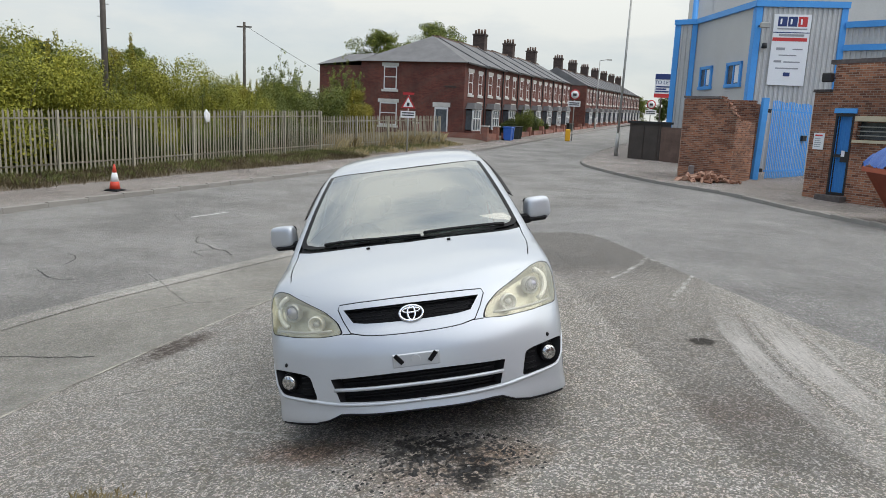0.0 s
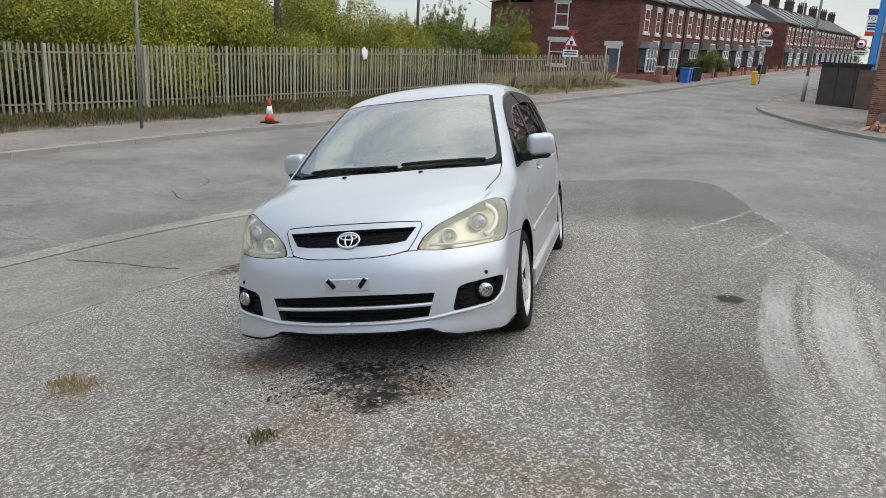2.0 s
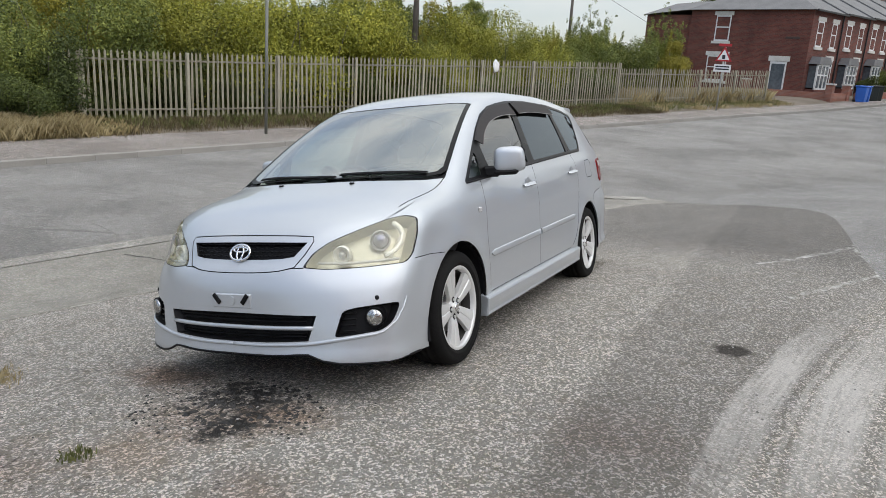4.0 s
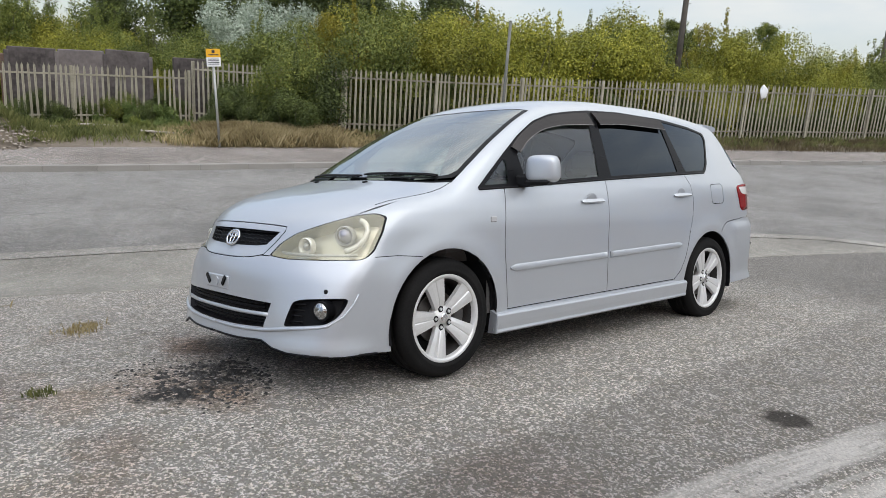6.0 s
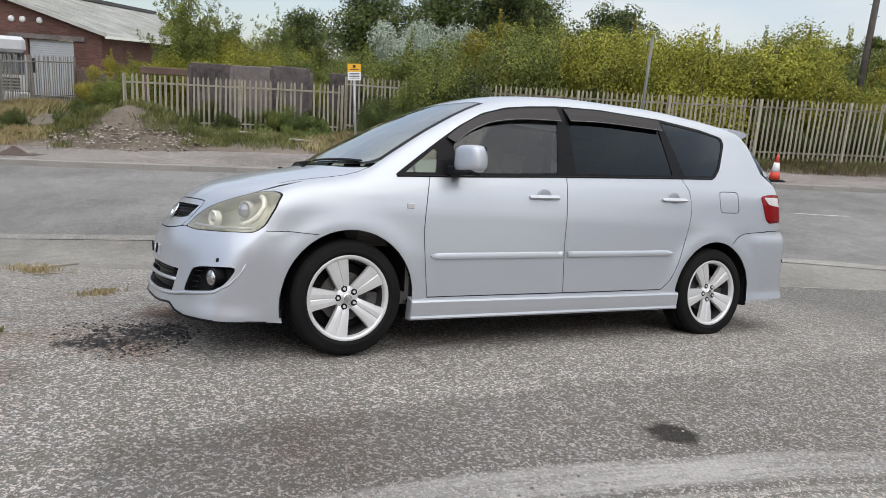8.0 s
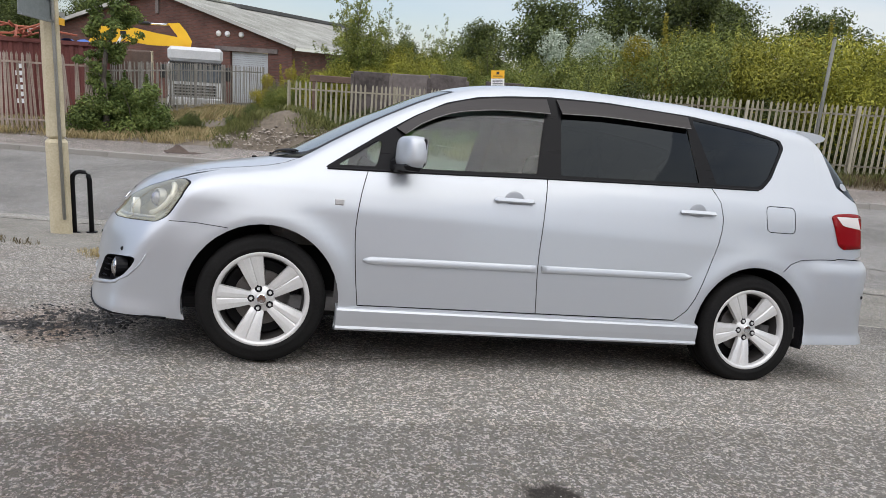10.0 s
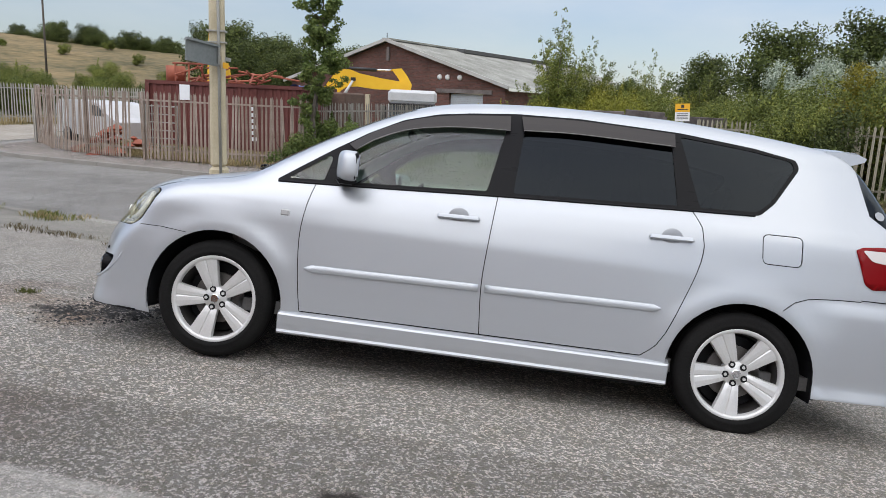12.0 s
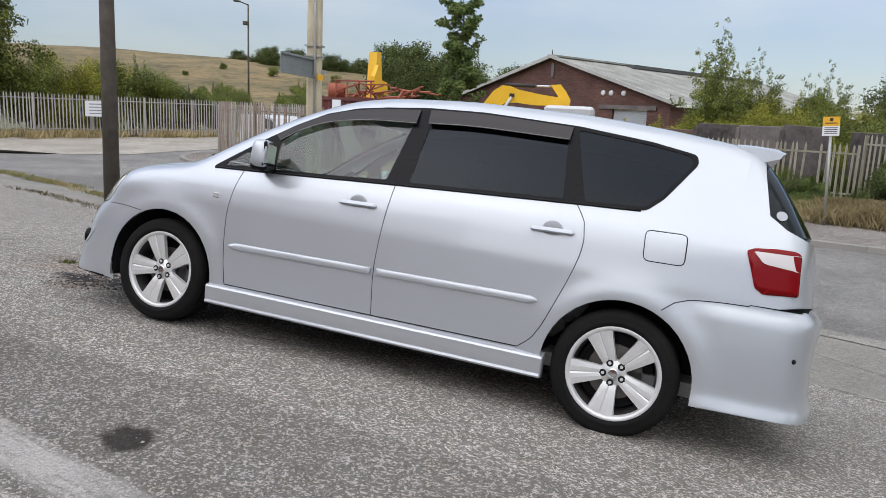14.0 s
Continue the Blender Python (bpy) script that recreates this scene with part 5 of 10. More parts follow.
# ---- skirts, strips, ridge ----
for sd in (1, -1):
    sect = [(0.82, 0.345), (0.84, 0.335), (0.868, 0.326), (0.873, 0.315), (0.868, 0.27), (0.862, 0.235), (0.866, 0.222), (0.858, 0.212), (0.8, 0.208)]
    v, f = [], []
    ys = (-1.04, -1.035, -0.7, 0.0, 0.7, 1.05, 1.056)
    for i, y in enumerate(ys):
        dz = 0.0115 * y - 0.012
        inset = 0.008 if i in (0, len(ys) - 1) else 0.0
        for x, z in sect:
            v.append((sd * (x - inset), y, z + dz))
    k = len(sect)
    for i in range(len(ys) - 1):
        for j in range(k - 1):
            q = (i * k + j, i * k + j + 1, (i + 1) * k + j + 1, (i + 1) * k + j)
            f.append(q if sd > 0 else q[::-1])
    f += [tuple(range(k)), tuple((len(ys) - 1) * k + j for j in range(k))[::-1]]
    link("side_skirt", v, f, M_paint, car, smooth=False)
    for y0, y1 in ((-0.925, 0.02), (0.055, 0.975)):
        n = 24
        yy = np.linspace(y0, y1, n)
        zc = np.interp(yy, (-0.925, 0.98), (0.557, 0.606))
        base = solve_ray(np.stack([0 * yy, yy, zc], 1), np.tile((1.0, 0, 0), (n, 1)))
        v, f = [], []
        prof = [(-0.004, 0.021), (0.006, 0.0195), (0.0085, 0.015), (0.0105, 0.0), (0.0105, -0.014), (0.007, -0.0195), (-0.004, -0.021)]
        for i in range(n):
            e = min(1.0, math.sqrt(max(0.0, min(yy[i] - y0, 0.022) / 0.022))) if y0 < -0.5 else min(1.0, math.sqrt(max(0.0, min(y1 - yy[i], 0.022) / 0.022)))
            for dx, dz in prof:
                v.append((sd * (base[i][0] + dx), yy[i], zc[i] + dz * max(e, 0.25)))
        k = len(prof)
        for i in range(n - 1):
            for j in range(k - 1):
                q = (i * k + j, i * k + j + 1, (i + 1) * k + j + 1, (i + 1) * k + j)
                f.append(q if sd > 0 else q[::-1])
        f += [tuple(range(k)), tuple((n - 1) * k + j for j in range(k))[::-1]]
        link("door_strip", v, f, M_paint, car, smooth=True)
    # belt moulding
    pts = belt(from_side(belt_line)) + np.array((0.004, 0, -0.004))
    tube_line("belt_moulding", pts * np.array((sd, 1, 1)), 0.006, M_black, car, 5)
    # handles
    for y, z in ((-0.132, 0.936), (0.984, 0.974)):
        b = solve_ray([(0, y, z)], [(1.0, 0, 0)])[0]
        h = new("door_handle")
        h.parent = car
        h.matrix_local = Matrix.Translation((sd * b[0], y, z)) @ Matrix.Rotation(0.03 * sd, 4, "X") @ Matrix.Diagonal((sd, 1, 1, 1))
        bm = bmesh.new()
        bmesh.ops.create_uvsphere(bm, u_segments=20, v_segments=10, radius=1)
        bmesh.ops.scale(bm, vec=(0.004, 0.056, 0.05), verts=bm.verts)
        bmesh.ops.translate(bm, vec=(0, 0, 0.006), verts=bm.verts)
        # shallow bulge on the door, its grey standing in for a shaded cup
        part("recess_shade_plate", bm, M_recess, h, smooth=True)
        bm = bmesh.new()
        add_box(bm, (0.012, -0.115, -0.012), (0.04, 0.115, 0.022), bevel=0.011)
        for vv in bm.verts:
            if vv.co.z > 0.005:
                vv.co.x *= 0.72
            vv.co.x -= 0.9 * vv.co.y**2
            vv.co.z *= 1 - 2.2 * abs(vv.co.y)
        part("grip", bm, M_paint, h, smooth=False)
        bm = bmesh.new()
        # dark strip painted in as the shadow behind the grip
        add_box(bm, (0.001, -0.05, 0.0), (0.0075, 0.05, 0.008), bevel=0.002)
        part("shadow_gap", bm, M_gap, h)
    # wind visors over the side windows
    for line_hi, line_lo in ((curve([(-0.79, 1.262), (-0.69, 1.335), (-0.52, 1.425), (-0.33, 1.482), (-0.14, 1.512), (0.07, 1.534)], 0.06), curve([(-0.745, 1.232), (-0.66, 1.298), (-0.5, 1.375), (-0.31, 1.418), (-0.13, 1.437), (0.078, 1.447)], 0.06)), (curve([(0.13, 1.54), (0.45, 1.553), (0.965, 1.542)], 0.06), curve([(0.15, 1.456), (0.45, 1.472), (0.965, 1.468)], 0.06))):
        n = 16
        hi = np.array([line_hi[int(round(i * (len(line_hi) - 1) / (n - 1)))] for i in range(n)])
        lo = np.array([line_lo[int(round(i * (len(line_lo) - 1) / (n - 1)))] for i in range(n)])
        rows = []
        for u, out in ((0.0, 0.014), (0.5, 0.022), (0.93, 0.029), (1.0, 0.0285)):
            q = hi * (1 - u) + lo * u
            p = solve_ray(np.stack([0 * q[:, 0], q[:, 0], q[:, 1]], 1), np.tile((1.0, 0, 0), (n, 1)))
            rows.append(p + np.array((1.0, 0, 0)) * out)
        v = np.vstack(rows) * np.array((sd, 1, 1))
        f = [(a * n + i, a * n + i + 1, (a + 1) * n + i + 1, (a + 1) * n + i) for a in range(3) for i in range(n - 1)]
        f += [(i, i + 1, 4 * n + i + 1, 4 * n + i) for i in range(n - 1)] + [(0, n, 2 * n, 3 * n, 4 * n), (n - 1, 2 * n - 1, 3 * n - 1, 4 * n - 1, 5 * n - 1)]
        v = np.vstack([v, (rows[0] - np.array((0.02, 0, 0))) * np.array((sd, 1, 1))])
        visor = link("wind_visor", v, f, M_visor, car, smooth=False, label="smoked plastic wind deflector")
        # thin pale bar, a coloured-in highlight along the lower edge
        tube_line("visor_edge_glint", rows[3] * np.array((sd, 1, 1)), 0.003, M_visor_edge, visor, 5)
    # indicator repeater, parking sensor
    b = solve_ray([(0, -1.067, 0.843)], [(1.0, 0, 0)])[0]
    bm = bmesh.new()
    add_box(bm, (-0.004, -0.024, -0.016), (0.008, 0.024, 0.016), bevel=0.005)
    rp = part("repeater", bm, M_amber, car, "small clear side repeater")
    rp.matrix_local = Matrix.Translation((sd * b[0], b[1], b[2]))
    b = belt(from_front([(0.729, 0.511)]))[0]
    bm = bmesh.new()
    bmesh.ops.create_uvsphere(bm, u_segments=12, v_segments=8, radius=0.0125)
    ss = part("parking_sensor", bm, M_black, car, smooth=True)
    ss.matrix_local = Matrix.Translation((sd * (b[0] - 0.004), b[1] + 0.004, b[2]))
    b = belt([(S_END - 0.62, 0.56)])[0]
    s2 = share("parking_sensor", ss, car, Matrix.Translation((sd * (b[0] - 0.004), b[1] - 0.004, b[2])))
    # ridge that runs below the intake and up round the fog lamp
    ridge = belt(from_front(curve([(0.0, 0.296), (0.2, 0.297), (0.43, 0.306), (0.56, 0.322), (0.68, 0.336), (0.765, 0.349), (0.803, 0.392), (0.818, 0.45), (0.824, 0.5)], 0.03)))
    ridge[0, 0] = -0.006
    tube_line("bumper_ridge", ridge * np.array((sd, 1, 1)), np.interp(np.arange(len(ridge)), (0, len(ridge) - 8, len(ridge) - 1), (0.009, 0.011, 0.003)), M_paint, car, 8)
    # black lip under the chin
    chin = belt(np.vstack([bottom_front, foot1[:2]])) + np.array((0, 0, -0.002))
    chin[0, 0] = -0.006
    tube_line("chin_lip", chin * np.array((sd, 1, 1)), 0.0065, M_gloss_black, car, 6, label="thin black lip under the bumper")
    # fog lamp and its slats
    fp = belt(from_front([(0.715, 0.418)]))[0]
    fl = new("fog_lamp")
    fl.parent = car
    fl.matrix_local = Matrix.Translation((sd * fp[0], fp[1] + 0.028, fp[2])) @ Matrix.Rotation(sd * 0.32, 4, "Z")
    bm = bmesh.new()
    add_tube(bm, (0, 0.03, 0), (0, -0.022, 0), 0.052, 0.05, 20)
    part("housing", bm, M_gloss_black, fl, smooth=False)
    bm = bmesh.new()
    bmesh.ops.create_uvsphere(bm, u_segments=20, v_segments=12, radius=0.042)
    bmesh.ops.scale(bm, vec=(1, 0.42, 1), verts=bm.verts)
    bmesh.ops.translate(bm, vec=(0, -0.02, 0), verts=bm.verts)
    part("lens", bm, M_fog_glass, fl, "bright fog lamp glass", smooth=True)
    for z in (0.36, 0.388, 0.416, 0.444):
        q = belt(from_front([(0.575, z), (0.6, z), (0.64, z)]))
        tube_line("fog_slat", (q + np.array((0, 0.018, 0))) * np.array((sd, 1, 1)), 0.005, M_gloss_black, car, 5)
    # headlamp insides
    for x, z, r, deep in ((0.535, 0.717, 0.046, 0.03), (0.68, 0.772, 0.052, 0.045)):
        c = belt(from_front([(x, z)]))[0]
        lb = new("lamp_unit")
        lb.parent = car
        lb.matrix_local = Matrix.Translation((sd * c[0], c[1] + deep, c[2])) @ Matrix.Rotation(sd * (0.25 if x < 0.6 else 0.5), 4, "Z") @ Matrix.Rotation(math.pi / 2, 4, "X")
        bm = bmesh.new()
        prof = [(r, -0.02), (r, 0.012), (r * 0.9, 0.016), (r * 0.8, 0.006), (r * 0.5, -0.012), (0.004, -0.022)]
        n = 24
        vs = [[bm.verts.new((pr * math.cos(2 * math.pi * i / n), pr * math.sin(2 * math.pi * i / n), pz)) for pr, pz in prof] for i in range(n)]
        for i in range(n):
            for j in range(len(prof) - 1):
                bm.faces.new((vs[i][j], vs[(i + 1) % n][j], vs[(i + 1) % n][j + 1], vs[i][j + 1]))
        part("reflector_bowl", bm, M_lamp_arc if x < 0.6 else M_bulb, lb, smooth=True)
        bm = bmesh.new()
        bmesh.ops.create_uvsphere(bm, u_segments=14, v_segments=8, radius=r * (0.42 if x < 0.6 else 0.78))
        part("bulb_shield", bm, M_bulb if x < 0.6 else M_projector, lb, smooth=True)
    ang = np.radians(np.linspace(-75, 75, 14))
    q = belt(from_front(np.stack([0.695 + 0.075 * np.cos(ang), 0.775 + 0.078 * np.sin(ang)], 1))) + np.array((0, 0.03, 0))
    tube_line("reflector_arc", q * np.array((sd, 1, 1)), 0.014, M_lamp_arc, car, 8, label="bright curved lamp reflector")
    q = belt(from_front(curve([(0.44, 0.685), (0.6, 0.678), (0.78, 0.682)], 0.05))) + np.array((0, 0.012, 0))
    tube_line("lamp_trim", q * np.array((sd, 1, 1)), 0.008, M_bulb, car, 6)
    # clear stripe of the tail lamp
    s0 = np.interp(1.965, (1.92, 2.24), (belt_s(solve_ray([(0, 1.92, 1.0)], [(1.0, 0, 0)]))[0], S_END - 0.62))
    clear = round_poly([(s0, 1.042), (s0 + 0.15, 1.05), (S_END - 0.65, 1.05), (S_END - 0.64, 0.978), (s0 + 0.14, 0.972), (s0 + 0.03, 0.99)], 0.012)
    piece = panel_mesh(clear, [], belt, 0.03)
    skin("clear_band", piece["body"], M_white_lens, car, sd, push=0.009, label="clear band of the tail lamp")
    # door mirror
    mr_ = new("door_mirror")
    mr_.parent = car
    mr_.matrix_local = Matrix.Translation((sd * 0.93, -0.735, 1.13)) @ Matrix.Diagonal((sd, 1, 1, 1)) @ Matrix.Rotation(radians(15), 4, "Z")
    bm = bmesh.new()
    bmesh.ops.create_uvsphere(bm, u_segments=28, v_segments=18, radius=1.0)
    for vv in bm.verts:
        c = vv.co
        e = 0.5
        c.x, c.y, c.z = [math.copysign(abs(q) ** e, q) for q in c]
        c.x, c.y, c.z = c.x * 0.098 * (1 - 0.05 * c.z), c.y * 0.06, c.z * 0.08
        if c.y > 0.02:
            c.y = 0.02 + (c.y - 0.02) * 0.5
        c.y += 0.2 * max(0, c.x) ** 1.2
    cap = part("mirror_cap", bm, M_paint, mr_, smooth=True)
    bm = bmesh.new()
    add_box(bm, (-0.102, -0.06, -0.096), (0.06, 0.05, -0.056), bevel=0.02)
    part("mirror_base", bm, M_black, mr_, smooth=False)
    bm = bmesh.new()
    add_box(bm, (-0.165, -0.045, -0.105), (-0.06, 0.04, -0.035), bevel=0.015)
    part("mirror_arm", bm, M_black, mr_)
    bm = bmesh.new()
    add_box(bm, (-0.078, 0.04, -0.052), (0.084, 0.05, 0.06), bevel=0.004)
    part("mirror_glass", bm, M_chrome, mr_)
    bm = bmesh.new()
    add_box(bm, (-0.092, 0.018, -0.07), (0.096, 0.044, 0.072), bevel=0.012)
    part("mirror_rim", bm, M_black, mr_)
    # wipers
for pts in ([(0.63, -1.3), (0.4, -1.362), (0.1, -1.4)], [(0.08, -1.425), (-0.2, -1.405), (-0.55, -1.335)]):
    q = top_edge(curve(pts, 0.05)) + np.array((0, -0.004, 0.01))
    wp = tube_line("wiper", q, 0.006, M_black, car, 6, label="black wiper arm and blade")
    q2 = top_edge(curve([(p[0], p[1] + 0.014) for p in pts], 0.05)) + np.array((0, -0.003, 0.008))
    tube_line("wiper_blade", q2, 0.006, M_black, wp, 5)
# washer nozzles
for x in (0.253, -0.253):
    c = top_edge([(x, -1.515)])[0]
    bm = bmesh.new()
    add_box(bm, (-0.012, -0.014, -0.003), (0.012, 0.014, 0.009), bevel=0.004)
    nz = part("washer_nozzle", bm, M_black, car)
    nz.matrix_local = Matrix.Translation(tuple(c))

# grille mesh bars, badge, intake bar, plate bracket
for z in (0.722, 0.74, 0.758, 0.776):
    xs = np.linspace(-0.325 - (z - 0.72) * 0.6, 0.325 + (z - 0.72) * 0.6, 25)
    q = belt(from_front(np.stack([np.abs(xs), 0 * xs + z], 1)))
    q[:, 0] = xs
    q[:, 1] += 0.014
    q[1::2, 2] += 0.006
    tube_line("grille_bar", q, 0.0035, M_gloss_black, grille, 4)
badge = new("badge")
badge.parent = car
bc = belt([(0.0, 0.743)])[0]
badge.matrix_local = Matrix.Translation((0, bc[1] - 0.012, 0.743)) @ Matrix.Rotation(-0.45, 4, "X")


def oval(name, a, b, c, cz, parent, mat):
    t = np.linspace(0, 2 * math.pi, 33)[:-1]
    n = 8
    v, f = [], []
    for i, u in enumerate(t):
        for k in range(n):
            w = 2 * math.pi * k / n
            v.append(((a + c * math.cos(w)) * math.cos(u), -c * 0.8 * math.sin(w), cz + (b + c * math.cos(w)) * math.sin(u)))
    for i in range(32):
        for k in range(n):
            f.append((i * n + k, ((i + 1) % 32) * n + k, ((i + 1) % 32) * n + (k + 1) % n, i * n + (k + 1) % n))
    return link(name, v, f, mat, parent, smooth=True)


oval("badge_ring", 0.063, 0.042, 0.0075, 0, badge, M_chrome)
oval("badge_inner", 0.02, 0.038, 0.006, 0, badge, M_chrome)
oval("badge_arc", 0.046, 0.013, 0.006, 0.016, badge, M_chrome)
bar = belt(from_front(np.array([(abs(x), 0.382) for x in np.linspace(-0.455, 0.455, 19)])))
bar[:, 0] = np.linspace(-0.455, 0.455, 19)
tube_line("intake_bar", bar + np.array((0, 0.006, 0)), 0.011, M_paint, intake, 8, label="silver bar across the intake")
for z in (0.335, 0.35, 0.41, 0.43):
    q = bar.copy()
    q[:, 2] += z - 0.382
    q[:, 1] += 0.03
    tube_line("intake_slat", q[1:-1], 0.006, M_gloss_black, intake, 5)
bp = belt([(0.0, 0.52)])[0]
bracket = new("plate_mount")
bracket.parent = car
bracket.matrix_local = Matrix.Translation((0, bp[1] - 0.004, 0.515))
bm = bmesh.new()
add_box(bm, (-0.125, -0.004, -0.038), (0.125, 0.012, 0.034), bevel=0.005)
part("mount_plate", bm, M_paint, bracket)
for sd in (1, -1):
    bm = bmesh.new()
    add_box(bm, (-0.012, -0.012, -0.03), (0.012, -0.002, 0.03), Matrix.Rotation(0.7 * sd, 4, "Y"), bevel=0.003)
    o = part("mount_clip", bm, M_gloss_black, bracket)
    o.location = (0.09 * sd, 0, 0.008)
bm = bmesh.new()
add_tube(bm, (0, 0.0, 0), (0, -0.008, 0), 0.026, 0.024, 20)
part("tow_cap", bm, M_paint, bracket)

# spoiler
v, f = [], []
xs = np.linspace(-0.55, 0.55, 15)
for x in xs:
    e = (abs(x) / 0.55) ** 6
    z0 = top_edge([(abs(x), 1.79)])[0][2]
    for y, z in ((1.79, z0 - 0.01), (1.8, z0 + 0.006), (1.9, z0 + 0.008), (2.0 - 0.02 * e, z0 + 0.004), (2.05 - 0.03 * e, z0 - 0.012), (2.04 - 0.03 * e, z0 - 0.032), (1.95, z0 - 0.055), (1.86, z0 - 0.085)):
        v.append((x, y, z))
k = 8
for i in range(len(xs) - 1):
    for j in range(k - 1):
        f.append((i * k + j, (i + 1) * k + j, (i + 1) * k + j + 1, i * k + j + 1))
f += [tuple(range(k)), tuple((len(xs) - 1) * k + j for j in range(k))[::-1]]
link("roof_spoiler", v, f, M_paint, car, smooth=False)

# ---- cabin ----
box_part("underbody", (-0.7, -1.9, 0.23), (0.7, 1.75, 0.31), M_black, car, bevel=0.02)
for sd in (1, -1):
    box_part("inner_sill", (0.5 * sd if sd > 0 else -0.8, -1.0, 0.2), (0.8 if sd > 0 else -0.5, 1.0, 0.3), M_black, car)
    v = []
    yy = np.linspace(-1.05, 1.5, 10)
    for y in yy:
        for z in (0.3 if y < 0.9 else 0.82, 0.95, 1.0 + 0.045 * y):
            v.append((sd * (0.79 if z < 0.9 else 0.77), y, z))
    link("door_card", v, [(i * 3 + j, i * 3 + j + 1, (i + 1) * 3 + j + 1, (i + 1) * 3 + j) for i in range(9) for j in range(2)], M_cabin, car)
bm = bmesh.new()
add_box(bm, (-0.76, -1.4, 0.6), (0.76, -0.72, 0.985), bevel=0.06)
part("dashboard", bm, M_cabin, car, "dark grey dashboard", smooth=False)
box_part("cabin_floor", (-0.76, -1.3, 0.27), (0.76, 1.9, 0.34), M_cabin, car)
hl = panel_mesh(np.vstack([header, xy(ROOF_EDGE) * (0.96, 1), xy(TAIL_EDGE)]), [], top_solve, 0.12)
skin("headlining", hl["body"], M_lining, car, both=True, push=-0.035, label="pale grey headlining")


def seat(x, y, w, name):
    st = new(name)
    st.parent = car
    st.location = (x, y, 0)
    bm = bmesh.new()
    add_box(bm, (-w / 2, -0.3, 0.4), (w / 2, 0.25, 0.58), bevel=0.06)
    part("cushion", bm, M_cloth, st)
    bm = bmesh.new()
    add_box(bm, (-w / 2, -0.07, 0.0), (w / 2, 0.07, 0.62), Matrix.Translation((0, 0.24, 0.5)) @ Matrix.Rotation(-0.3, 4, "X"), bevel=0.05)
    part("backrest", bm, M_cloth, st)
    for dx in ((0,) if w < 0.8 else (-0.38, 0.38)):
        bm = bmesh.new()
        add_box(bm, (dx - 0.13, -0.05, 0.0), (dx + 0.13, 0.05, 0.18), Matrix.Translation((0, 0.44, 1.12)) @ Matrix.Rotation(-0.25, 4, "X"), bevel=0.04)
        part("headrest", bm, M_cloth, st)


seat(0.38, -0.05, 0.52, "front_seat")
seat(-0.38, -0.05, 0.52, "front_seat")
seat(0.0, 0.85, 1.3, "rear_bench")
sw = new("steering_wheel")
sw.parent = car
sw.matrix_local = Matrix.Translation((-0.38, -0.58, 0.97)) @ Matrix.Rotation(radians(-28), 4, "X")
oval("wheel_rim", 0.185, 0.185, 0.015, 0, sw, M_black)
bm = bmesh.new()
add_box(bm, (-0.17, -0.01, -0.03), (0.17, 0.02, 0.03), bevel=0.01)
add_tube(bm, (0, -0.3, 0), (0, 0.03, 0), 0.05, 0.07, 12)
part("wheel_boss", bm, M_black, sw)
bm = bmesh.new()
add_box(bm, (-0.1, -0.02, -0.03), (0.1, 0.02, 0.03), bevel=0.015)
rm = part("rear_mirror", bm, M_black, car)
rm.matrix_local = Matrix.Translation((0, -0.55, 1.42))

box_part("floor_pan", (-0.76, -1.0, 0.17), (0.76, 0.98, 0.228), M_black, car, bevel=0.02)
box_part("rear_pan", (-0.6, 1.75, 0.26), (0.6, 1.85, 0.3), M_black, car, bevel=0.02)
box_part("front_pan", (-0.6, -2.1, 0.19), (0.6, -1.85, 0.24), M_black, car, bevel=0.02)
# round pale sticker inside the rear screen
bm = bmesh.new()
bmesh.ops.create_circle(bm, cap_ends=True, segments=24, radius=0.026)
st = part("sticker", bm, M_recess, car, "round pale sticker on the rear screen")
sp = solve_ray([(0, 2.05, 1.23)], [(1.0, 0, 0)])[0]
sn = car_normal(np.array([sp]))[0]
st.matrix_local = Matrix.Translation(tuple(sp + 0.004 * sn)) @ Vector(sn).to_track_quat("Z", "Y").to_matrix().to_4x4()


